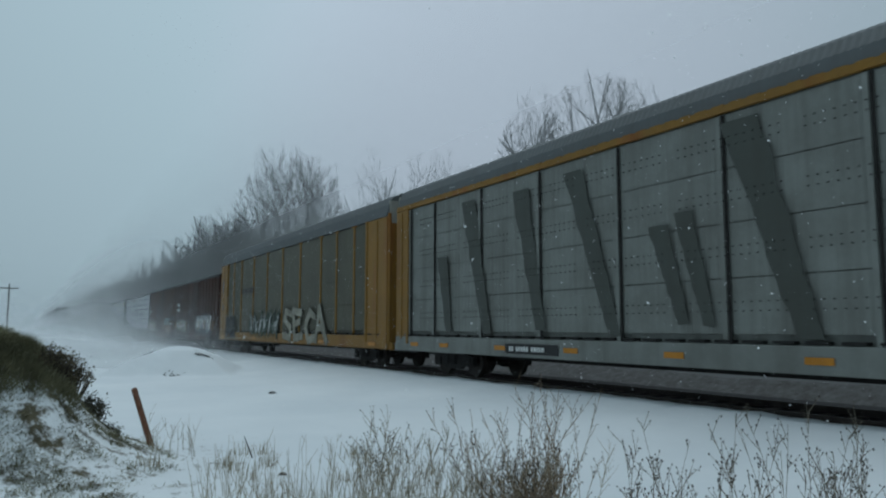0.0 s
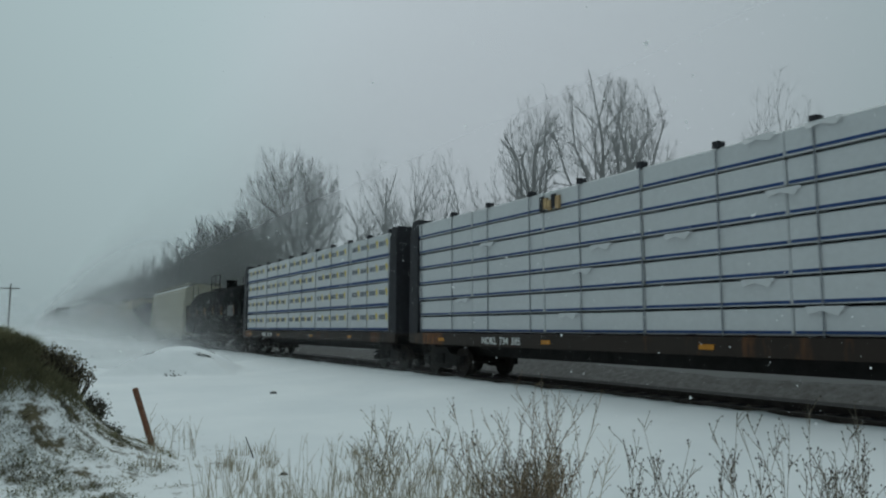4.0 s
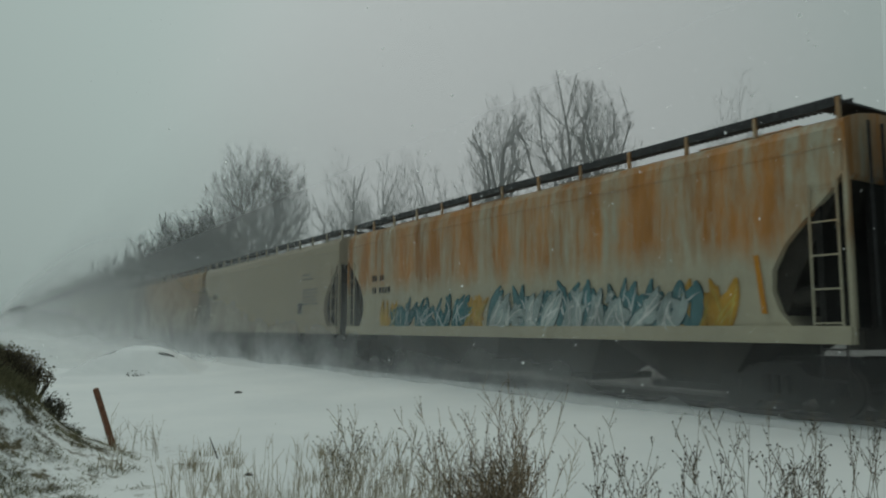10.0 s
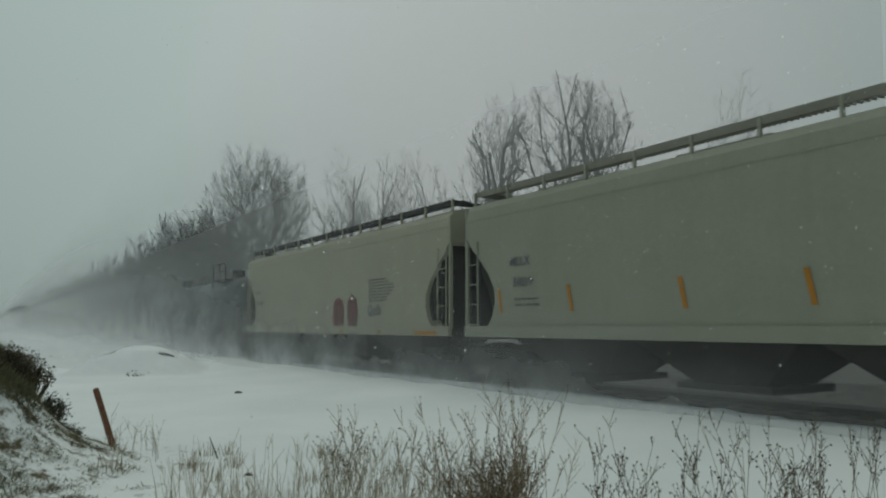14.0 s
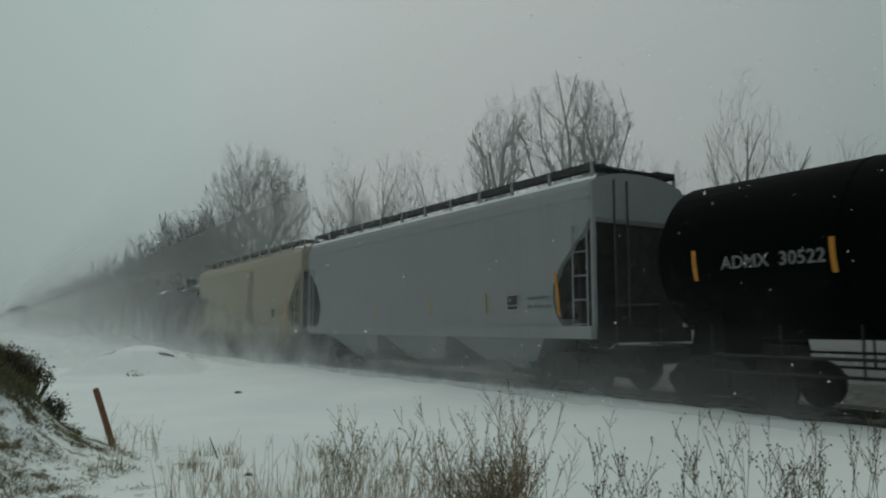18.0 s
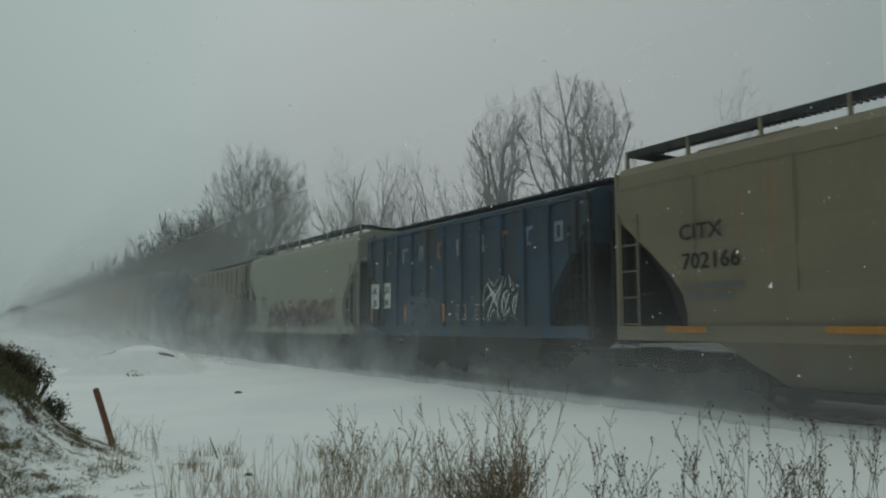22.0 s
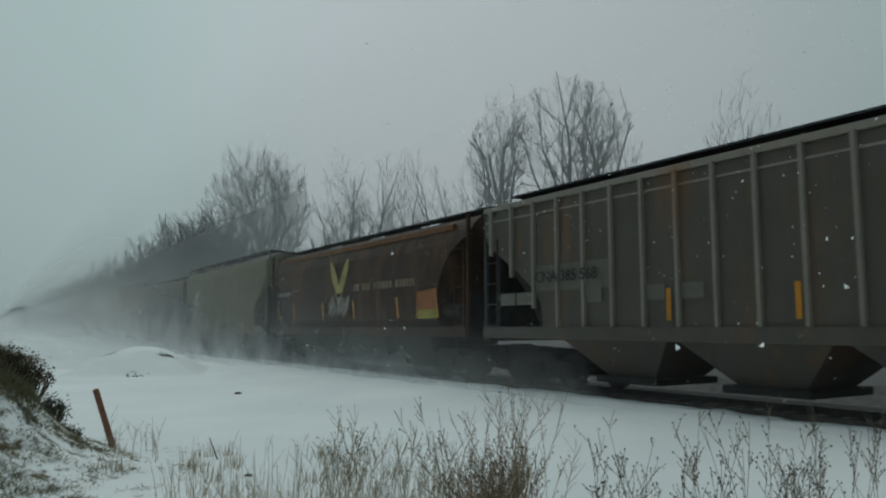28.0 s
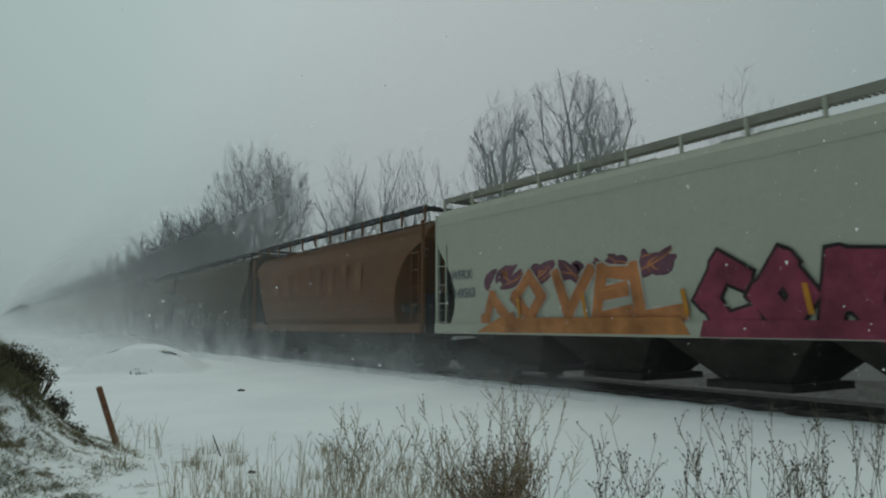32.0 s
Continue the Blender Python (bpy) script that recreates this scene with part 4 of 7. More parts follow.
def autorack(label, L, panel, frame_mat, roof, posts, sill, end):
    car = root("autorack_car", label, "freight car", "cars of the freight train")
    h, W, z0, z1 = L / 2 - 0.4, 1.56, 1.12, 5.50
    part("inner_body", box(-h + 0.2, h - 0.2, -W + 0.12, W - 0.12, 0.9, z1), panel, car)
    # roof: corrugated sheets that curve down to the eaves
    bm = bmesh.new()
    n, rings = 320, []
    for k in range(n + 1):
        x = -h + 2 * h * k / n
        b = 0.011 * (1 if k % 2 else -1)
        rings.append([bm.verts.new((x, y, z + b)) for y, z in ((-W, z1), (-W + 0.03, z1 + 0.30), (-W + 0.18, z1 + 0.58), (-W + 0.55, z1 + 0.76), (0, z1 + 0.84), (W - 0.55, z1 + 0.76), (W - 0.18, z1 + 0.58), (W - 0.03, z1 + 0.30), (W, z1))])
    for a, b in zip(rings, rings[1:]):
        for k in range(8):
            bm.faces.new((a[k], b[k], b[k + 1], a[k + 1]))
    bm.faces.new(rings[0])
    bm.faces.new(rings[-1][::-1])
    part("roof", bm, roof, car, "grey corrugated steel roof")
    wide_end = 1.75 if posts else 0.85
    at = [-h, -10.85, -9.4, -7.6, -4.95, -2.3, 0.35, 3.05, 5.8, 7.65, 9.5, 10.85, h] if posts else [-h, -11.6, -10.0, -7.3, -4.6, -1.8, 0.95, 3.7, 6.4, 9.2, 11.6, h]
    cells = len(at) - 1
    for sy in (-1, 1):
        for k in range(cells):
            x0, x1 = at[k], at[k + 1]
            for j in range(4):
                # stamped side screens, four to a bay, with fine upright corrugation
                a, b = z0 + 0.24 + (z1 - 0.36 - z0) * j / 4, z0 + 0.22 + (z1 - 0.36 - z0) * (j + 1) / 4
                bm = bmesh.new()
                m, top, bot = 28, [], []
                for q in range(m + 1):
                    x = x0 + 0.05 + (x1 - x0 - 0.1) * q / m
                    y = sy * (W - 0.03 + (0.007 if q % 2 else -0.007))
                    top.append(bm.verts.new((x, y, b)))
                    bot.append(bm.verts.new((x, y, a)))
                for q in range(m):
                    bm.faces.new((bot[q], bot[q + 1], top[q + 1], top[q]))
                part("side_screen", bm, panel, car)
        for k in range(cells + 1):
            x = at[k]
            if k in (0, cells):
                continue
            if posts:
                p = part("post", box(x - 0.06, x + 0.06, sy * (W - 0.018) - 0.03, sy * (W - 0.018) + 0.03, z0, z1 - 0.05), frame_mat, car, "ochre yellow steel post")
                part("post_cap", box(x - 0.2, x + 0.2, sy * (W - 0.014) - 0.03, sy * (W - 0.014) + 0.03, z1 - 0.17, z1 - 0.05), frame_mat, p)
            else:
                part("post", box(x - 0.05, x + 0.05, sy * W - 0.03, sy * W + 0.03, z0, z1 - 0.15), panel, car)
                part("joint", box(x + 0.08, x + 0.13, sy * W - 0.035, sy * W - 0.005, z0, z1 - 0.15), STEEL, car)
        part("top_chord", box(-h, h, sy * W - 0.05, sy * W + 0.05, z1 - 0.1, z1 + 0.03), frame_mat if not posts else roof, car)
        if not posts:
            trim = bmesh.new()
            for k in range(64):
                x = -h + 2 * h * (k + 0.5) / 64
                box(x - 0.13, x + 0.13, sy * (W + 0.015) - 0.04, sy * (W + 0.015) + 0.04, z1 - 0.02, z1 + 0.05, trim)
            tagged(part("toothed_trim", trim, frame_mat, car), "ochre toothed trim under the roof edge", kind="stuff")
        part("side_sill", box(-h, h, sy * (W - 0.02) - 0.07, sy * (W - 0.02) + 0.07, 0.72, z0 + 0.06), sill, car)
        for k in range(40):
            x = -h + 0.8 + (2 * h - 1.6) * k / 39
            part("sill_slot", box(x - 0.2, x + 0.2, sy * (W - 0.02) - 0.075, sy * (W - 0.02) + 0.075, z0 + 0.08, z0 + 0.13), STEEL, car)
    for s in (-1, 1):
        # folding end doors and the corner frames
        for sy in (-1, 1):
            part("end_door", box(s * h - 0.06, s * h + 0.06, min(sy * 0.02, sy * 1.5), max(sy * 0.02, sy * 1.5), 0.95, z1 - 0.35), end, car)
            door_edge = part("door_post", box(s * (h - wide_end) - 0.06, s * (h - wide_end) + 0.06, sy * (W + 0.03) - 0.05, sy * (W + 0.03) + 0.05, 0.95, z1 - 0.1), end, car)
            part("panel_rib", box(s * (h - wide_end * 0.47) - 0.04, s * (h - wide_end * 0.47) + 0.04, sy * (W + 0.05) - 0.02, sy * (W + 0.05) + 0.02, 1.1, z1 - 0.2), end, car)
            part("corner_panel", box(min(s * h, s * (h - wide_end)), max(s * h, s * (h - wide_end)), sy * W - 0.04, sy * W + 0.04, 0.95, z1 - 0.12), end, car, "ochre yellow end panel")
            part("hinge_post", tube([(s * (h + 0.02), sy * 1.5, 0.9), (s * (h + 0.02), sy * 1.5, z1)], 0.07, None, 8), end, car)
        part("end_cap", box(s * h - 0.05, s * h + 0.05, -W + 0.06, W - 0.06, z1 - 0.35, z1 + 0.45), WRAP_OLD, car, "dirty white end cap under the roof")
        part("end_sill", box(s * h - 0.3, s * h + 0.3, -1.5, 1.5, 0.7, 0.95), sill, car)
    part("center_sill", box(-h, h, -0.35, 0.35, 0.55, 0.95), STEEL, car)
    running_gear(car, L, 3.3)
    car["side"] = -W - 0.022
    return car


def centerbeam(label, L, mat):
    car = root("centerbeam_flat_car", label, "freight car", "cars of the freight train")
    h = L / 2 - 0.55
    part("deck", box(-h, h, -1.45, 1.45, 1.16, 1.30), mat, car)
    for sy in (-1, 1):
        part("side_sill", box(-h, h, sy * 1.42 - 0.05, sy * 1.42 + 0.05, 0.95, 1.30), mat, car)
    part("center_sill", box(-h, h, -0.3, 0.3, 0.6, 1.16), STEEL, car)
    part("beam_top", box(-h, h, -0.1, 0.1, 4.6, 4.8), mat, car)
    for k in range(15):
        x = -h + 2 * h * k / 14
        part("beam_post", box(x - 0.06, x + 0.06, -0.09, 0.09, 1.3, 4.65), mat, car)
    for s in (-1, 1):
        part("bulkhead", layers([(1.25, 0.30, 1.46), (4.6, 0.26, 1.44), (5.02, 0.22, 1.36)]), GUARD, car, "dark steel end bulkhead").location.x = s * (h - 0.26)
    running_gear(car, L)
    car["side"] = -1.48
    return car


WRAP = paint("white lumber wrap", (0.86, 0.88, 0.90), 0, dirt=0.06, rough=0.4)
BLUE = plain("blue printed band", (0.025, 0.055, 0.16), 0.5, 0.0, 0.2, 4.0)
GOLD = plain("yellow print", (0.65, 0.50, 0.08), 0.5, 0.0, 0.15, 6.0)
STRAP = plain("grey load strap", (0.20, 0.21, 0.23), 0.7)
GUARD = plain("dark corner guard", (0.03, 0.03, 0.035), 0.7)
SAWN = plain("bare sawn lumber", (0.42, 0.30, 0.16), 0.8, 0.0, 0.3, 8.0)


def lumber(L, seed, bold):
    load = root("lumber_load", "stacked lumber packs wrapped in white plastic with blue bands", "lumber", "lumber on the flat cars")
    rnd = random.Random(seed)
    h = L / 2 - 0.95
    rows, cols = (4, 5) if bold else (7, 6)
    hz = 3.56 / rows
    for sy in (-1, 1):
        for r in range(rows):
            for c in range(cols):
                x0, x1 = -h + 2 * h * c / cols + 0.01, -h + 2 * h * (c + 1) / cols - 0.01
                z0 = 1.31 + r * hz + 0.03
                j = rnd.uniform(-0.02, 0.02)
                bm = box(x0, x1, min(sy * 0.14, sy * (1.36 + j)), max(sy * 0.14, sy * (1.36 + j)), z0, z0 + hz - 0.05)
                bmesh.ops.bevel(bm, geom=bm.edges[:], offset=0.03, segments=1, affect="EDGES")
                pack = part("lumber_pack", bm, WRAP, load)
                if sy > 0:
                    continue
                y = -(1.366 + j)
                part("blue_band", sheet([(x0 + 0.03, z0 + 0.02), (x1 - 0.03, z0 + 0.02), (x1 - 0.03, z0 + (0.12 if bold else 0.075)), (x0 + 0.03, z0 + (0.12 if bold else 0.075))], y), BLUE, pack)
                a, g = bmesh.new(), bmesh.new()
                q = x0 + 0.15
                while bold and q < x1 - 0.85:
                    for k in range(4):
                        p = q + k * 0.14
                        sheet([(p, z0 + 0.42), (p + 0.10, z0 + 0.42), (p + 0.10, z0 + 0.60), (p, z0 + 0.60)], y, a)
                    o = [(q + 0.62 + 0.10 * math.cos(t), z0 + 0.51 + 0.16 * math.sin(t)) for t in (-1.2, -0.6, 0, 0.6, 1.2, 1.8, 2.4)]
                    sheet(o, y, g)
                    q += 0.86
                if not bold:
                    continue
                part("grey_print", a, GREYPRINT, pack, "repeated grey maker's mark as plain bars")
                part("yellow_print", g, GOLD, pack, "repeated yellow swoosh")
        for c in range(11):
            x = -h + 0.3 + (2 * h - 0.6) * c / 10
            part("strap", box(x - 0.014, x + 0.014, min(sy * 1.385, sy * 1.40), max(sy * 1.385, sy * 1.40), 1.25, 4.86), STRAP, load)
            part("corner_guard", box(x - 0.07, x + 0.07, min(sy * 1.2, sy * 1.40), max(sy * 1.2, sy * 1.40), 4.84, 4.97), GUARD, load)
    if not bold:
        # a burst corner that bares the boards
        for k in range(5):
            x = -h * 0.34 + 0.16 * k
            part("bare_board", box(x, x + 0.14, -1.43, -1.37, 4.36 + 0.05 * (k % 2), 4.74 - 0.06 * (k % 3)), SAWN if k % 3 else GUARD, load, "bare board end in torn wrap")
    # torn flaps of wrap
    for k in range(14):
        x, z = rnd.uniform(-h * 0.8, h * 0.9), 1.33 + hz * rnd.randrange(rows) + hz * 0.95
        bm = bmesh.new()
        v = [bm.verts.new(p) for p in ((x, -1.40, z), (x + 0.7, -1.40, z), (x + 0.6, -1.47, z - 0.16), (x + 0.3, -1.43, z - 0.07), (x + 0.1, -1.49, z - 0.14))]
        bm.faces.new((v[0], v[1], v[2], v[3]))
        bm.faces.new((v[0], v[3], v[4]))
        part("torn_flap", bm, WRAP, load)
    return load


# ---- ground, track ----
def placed(x, y, depth):
    """A point of the world by its bearing in the steady view: right and up of the view's middle, for a lens 1300 long, and its depth."""
    a, b = radians(31.99), radians(6.02)
    fw = Vector((-math.cos(a) * math.cos(b), math.sin(a) * math.cos(b), math.sin(b)))
    rt = Vector((math.sin(a), math.cos(a), 0))
    up = rt.cross(fw)
    return EYE + (fw + rt * ((x - 784) / 1300) + up * ((441 - y) / 1300)) * depth


BANK = placed(-72, 700, 8.8)
PILE = placed(255, 660, 29.0)
PILE_RIGHT, PILE_AWAY = Vector((math.sin(radians(20)), math.cos(radians(20)), 0)), Vector((-math.cos(radians(20)), math.sin(radians(20)), 0))


def height(x, y):
    z = -0.30
    z += 0.05 * noise.noise((x * 0.35, y * 0.35, 0.0)) + 0.035 * noise.noise((x * 1.3, y * 1.3, 3.0)) + 0.02 * noise.noise((x * 3.1, y * 3.1, 7.0))
    d = abs(y - TRACK_Y)
    if y < TRACK_Y:
        z += 0.255 * max(0.0, min(1.0, (4.6 - d) / 3.0)) * max(0.0, min(1.0, (d - 0.80) / 0.16))
    z -= 0.05 if y > TRACK_Y - 0.9 and d < 2.6 else 0.0
    e = math.hypot(x - BANK.x, y - BANK.y)
    z += (0.90 * math.exp(-(e / 0.82) ** 2.5) + 0.76 * math.exp(-(e / 1.5) ** 2.2)) * (1 + 0.15 * noise.noise((x * 1.1, y * 1.1, 5.0)))
    if e < 5:
        z += (0.05 * noise.noise((x * 4.0, y * 4.0, 2.0)) + 0.05 * noise.noise((x * 1.7, y * 1.7, 8.0))) * (1 - e / 5)
    # the ploughed heap: a flat crest, straight flanks
    u, v = (x - PILE.x) * PILE_RIGHT.x + (y - PILE.y) * PILE_RIGHT.y, (x - PILE.x) * PILE_AWAY.x + (y - PILE.y) * PILE_AWAY.y
    if abs(u) < 5 and abs(v) < 5:
        side = (u + 2.65) / 2.0 if u < 0 else (2.25 - u) / 1.6
        side = max(0.0, min(side, (2.6 - abs(v)) / 1.9))
        side = side if side < 0.75 else 1.0 - 0.25 * math.exp(-(side - 0.75) / 0.25)
        z += 1.0 * side * (1 + 0.16 * noise.noise((x * 0.9, y * 0.9, 9.0))) + 0.05 * side * noise.noise((x * 2.6, y * 2.6, 1.0))
    if y > TRACK_Y + 2.6:
        z += 1.25 * min(1.0, (y - TRACK_Y - 2.6) / 2.6) * (1 + 0.2 * noise.noise((x * 0.3, y * 0.3, 4.0)))
    return z


def axis(lo, hi, fine_lo, fine_hi, step, grow=1.18):
    out = list(np.arange(fine_lo, fine_hi, step))
    d, v = step, fine_hi
    while v < hi:
        out.append(v)
        d *= grow
        v += d
    out.append(hi)
    d, v = step, fine_lo
    while v > lo:
        d *= grow
        v -= d
        out.insert(0, max(v, lo))
    return out


def terrain():
    xs, ys = axis(-2500, 2500, -34, 4, 0.18), axis(-2500, 2500, -2, 14.2, 0.13)
    verts = [(x, y, height(x, y)) for y in ys for x in xs]
    n = len(xs)
    faces = [(j * n + i, j * n + i + 1, j * n + n + i + 1, j * n + n + i) for j in range(len(ys) - 1) for i in range(n - 1)]
    me = bpy.data.meshes.new("ground")
    me.from_pydata(verts, [], faces)
    for p in me.polygons:
        p.use_smooth = True
    me.materials.append(snow_material("snow and dead grass", BANK))
    return tagged(new("ground", me), "flat snow-covered ground with soft drifts", "ground", kind="structure")


ground = terrain()


def track():
    road = tagged(new("railway_track"), "single railway track half buried in snow", "railway track", kind="structure")
    bm = bmesh.new()
    n = 260
    rows = []
    for k in range(n + 1):
        x = -620 + 720 * k / n
        rows.append([bm.verts.new((x, TRACK_Y + y, z + 0.015 * noise.noise((x * 0.7, y, 1.0)))) for y, z in ((-1.3, -0.20), (-0.95, -0.14), (1.5, -0.13), (3.0, -0.16))])
    for a, b in zip(rows, rows[1:]):
        for k in range(3):
            bm.faces.new((a[k], b[k], b[k + 1], a[k + 1]))
    part("ballast", bm, BALLAST, road, "grey ballast dusted with snow")
    for sy in (-1, 1):
        y = TRACK_Y + sy * 0.755
        bm = box(-620, 100, y - 0.036, y + 0.036, -0.045, 0.0)
        box(-620, 100, y - 0.012, y + 0.012, -0.14, -0.045, bm)
        box(-620, 100, y - 0.07, y + 0.07, -0.165, -0.14, bm)
        part("rail", bm, RAIL, road, "dark steel rail")
    tie = finish(box(-0.11, 0.11, -1.28, 1.28, -0.24, -0.13), "tie", plain("snowy timber tie", (0.16, 0.14, 0.12), 0.9, 0.0, 0.4, 5.0))
    for k in range(150):
        part("tie", tie, None, road).matrix_basis = pose(-78 + 0.56 * k, TRACK_Y, 0)
    return road


track()


# ---- plants ----
def tree_meshes(seed, tall, wide, low=0.14, stems=1, spread=0.45, depth=5, tip=0.010, full=0.62, bushy=1.0, limbs=0):
    """A leafless tree: stems that fork low, limbs that arch out and up, branches and twigs; trunk and crown as two meshes.
    wide: the crown's radius by the height; low: where it forks; full: how far up the crown is widest."""
    g = np.random.default_rng(seed)
    segs = []

    def inside(p):
        u = p[2] / tall
        if u > 1:
            return False
        r = math.sqrt(max(0.0, 1 - ((u - full) / (1 - full)) ** 2)) if u > full else 0.25 + 0.75 * (u / full) ** 0.8
        a = math.atan2(p[1], p[0])
        return math.hypot(p[0], p[1]) < r * wide * tall * (1 + 0.22 * noise.noise((math.cos(a) * 1.4 + seed, math.sin(a) * 1.4, u * 5)))

    def turned(d, angle):
        v = np.cross(d, g.normal(size=3))
        v = d * math.cos(angle) + v / np.linalg.norm(v) * math.sin(angle)
        return v / np.linalg.norm(v)

    def grow(p, d, r, long, level):
        n = max(3, int(long / (0.6 if level < 3 else 0.38)))
        step, r0 = long / n, r
        for k in range(n):
            d = d + g.normal(size=3) * 0.06 + np.array((0, 0, 0.02 if level < 3 else 0.035))
            if not inside(p):
                # at the crown's edge a limb ends in a fan of twigs
                for q in range(4 if level < 3 else 0):
                    grow(p - d * 0.3 * q, turned(d, g.uniform(0.2, 0.6)), max(tip * 0.8, min(r * 0.5, tip * 2)), tall * g.uniform(0.05, 0.09), max(3, depth - 1))
                break
            d = d / np.linalg.norm(d)
            q = p + d * step
            r1 = max(tip * 0.5, r0 * (1 - (0.5 if level < depth else 0.72) * (k + 1) / n))
            segs.append((p, q, r, r1))
            p, r = q, r1
            if level < depth and k > n * 0.15 and g.random() < (0.62 if level < 3 else 0.5) * bushy:
                grow(p, turned(d, g.uniform(0.5, 0.95)), max(tip * 0.8, r * g.uniform(0.36, 0.52)), min(long * g.uniform(0.4, 0.62), tall * 0.2), level + 1)
        else:
            if level < depth:
                for q in range(2 if g.random() < 0.75 else 3):
                    grow(p, turned(d, g.uniform(0.2, 0.5)), max(tip * 0.8, r * g.uniform(0.6, 0.8)), min(long * g.uniform(0.45, 0.65), tall * 0.2), level + 1)

    trunk = 0.0115 * tall
    for s in range(stems):
        a = 6.283 * (s + 0.3 * g.random()) / stems
        lean = 0.0 if stems == 1 else spread * (g.uniform(0.3, 0.8) if stems < 9 else 0.08 + 0.8 * (s * 0.618 % 1))
        foot, d = np.array((0.0, 0.0, -0.4)), np.array((lean * math.cos(a), lean * math.sin(a), 1.0))
        d = d / np.linalg.norm(d)
        rise = low * tall + 0.4
        n, p, r = max(2, int(rise / 0.6)), foot, trunk / stems ** 0.35
        for k in range(n):
            q = p + d * rise / n
            segs.append((p, q, r * (1 - 0.22 * k / n), r * (1 - 0.22 * (k + 1) / n)))
            p = q
        # limbs fan out from the fork, the leader goes on up
        for k in range(limbs or (5 if stems == 1 else 4 if stems == 2 else 3)):
            b = a + 2.4 * k + g.uniform(-0.4, 0.4)
            out = spread * g.uniform(0.45, 1.0) * (0.15 if k == 0 else 1.0)
            v = d + np.array((out * math.cos(b), out * math.sin(b), 0.1))
            grow(p, v / np.linalg.norm(v), r * (0.74 if k == 0 else g.uniform(0.42, 0.62)), tall * (g.uniform(0.44, 0.52) if k == 0 else g.uniform(0.34, 0.46)), 1)
    out = []
    for name, mat, thick in (("trunk", BARK, True), ("crown", TWIG, False)):
        vs, fs = [], []
        for a, b, r0, r1 in segs:
            if (r0 > 0.034) != thick:
                continue
            d = (b - a) / np.linalg.norm(b - a)
            x = np.cross(d, (0.3, 0.9, 0.1))
            x /= np.linalg.norm(x)
            y = np.cross(d, x)
            c, o = 6 if thick else 3, len(vs)
            for p, r in ((a, r0), (b, r1)):
                vs += [tuple(p + (x * math.cos(6.2832 * q / c) + y * math.sin(6.2832 * q / c)) * r) for q in range(c)]
            fs += [(o + q, o + (q + 1) % c, o + c + (q + 1) % c, o + c + q) for q in range(c)]
        me = bpy.data.meshes.new(name)
        me.from_pydata(vs, [], fs)
        me.materials.append(mat)
        out.append(me)
    return out


RETONED = {}


def tree(name, label, meshes, at, turn=0.0, size=1.0, mat=None, group="bare trees beyond the track"):
    t = root(name, label, "tree", group)
    for name2, me in zip(("trunk", "crown"), meshes):
        if mat:
            key = (me.name, mat.name)
            if key not in RETONED:
                RETONED[key] = me.copy()
                RETONED[key].materials[0] = mat
            me = RETONED[key]
        part(name2, me, BARK, t)
    t.matrix_basis = pose(at.x, at.y, height(at.x, at.y), 0, 0, turn) @ Matrix.Diagonal((size, size, size, 1))
    return t


def on_ground(x, depth):
    p = placed(x, 578, depth)
    return Vector((p.x, p.y, height(p.x, p.y)))


broad = tree_meshes(12, 20.0, 0.225, 0.38, 1, 0.95, 4, 0.014, 0.72, 1.2, 9)
tall_b = tree_meshes(19, 20.0, 0.15, 0.40, 1, 0.8, 4, 0.014, 0.72, 1.2, 7)
slim = tree_meshes(29, 20.2, 0.12, 0.26, 1, 0.5, 4, 0.013, 0.66, 1.5, 8)
bushy = tree_meshes(47, 20.8, 0.26, 0.08, 9, 0.62, 4, 0.015, 0.52, 1.2)
young = tree_meshes(41, 13.5, 0.16, 0.14, 1, 0.6, 4, 0.011, 0.62, 1.5, 6)
young_b = tree_meshes(53, 12.5, 0.26, 0.12, 2, 0.8, 4, 0.011, 0.62, 1.4)
young_c = tree_meshes(67, 14.5, 0.125, 0.14, 1, 0.5, 4, 0.011, 0.62, 1.5, 6)
tree("tree", "tall bare broad-crowned tree with forked trunk", broad, on_ground(1010, 56), 150, 1.0)
tree("tree", "tall bare tree with arching limbs beside the broad one", tall_b, on_ground(1070, 57), 35, 1.0)
tree("tree", "tall slim bare tree beside the broad one", slim, on_ground(890, 57), 10, 1.0)
tree("tree", "bare many-stemmed tree with a dense rounded crown", bushy, on_ground(454, 74), 0, 1.02, HAZED_WOOD)
tree("tree", "slim bare tree with upright limbs", young_c, on_ground(1325, 52), 120, 1.42)
tree("tree", "slim bare tree with upright limbs", young_c, on_ground(1388, 55), 60, 1.25)
tree("tree", "low bare tree with spreading limbs", young_b, on_ground(1480, 60), 200, 1.5, HAZED_WOOD)
tree("tree", "slim bare tree in falling snow", young_c, on_ground(612, 88), 15, 1.72, HAZED_WOOD)
tree("tree", "slim bare tree in falling snow", young, on_ground(685, 86), 75, 1.66, HAZED_WOOD)
tree("tree", "slim bare tree in falling snow", young_c, on_ground(718, 86), 130, 1.56, HAZED_WOOD)
tree("tree", "slim bare tree in falling snow", young, on_ground(748, 84), 230, 1.60, HAZED_WOOD)
tree("tree", "bare tree in falling snow", young_b, on_ground(820, 76), 190, 1.62, HAZED_WOOD)
tree("tree", "bare tree in falling snow", young, on_ground(850, 74), 20, 1.4, HAZED_WOOD)
tree("tree", "bare tree in falling snow", young_b, on_ground(1160, 66), 260, 1.5, HAZED_WOOD)
rnd = random.Random(4)
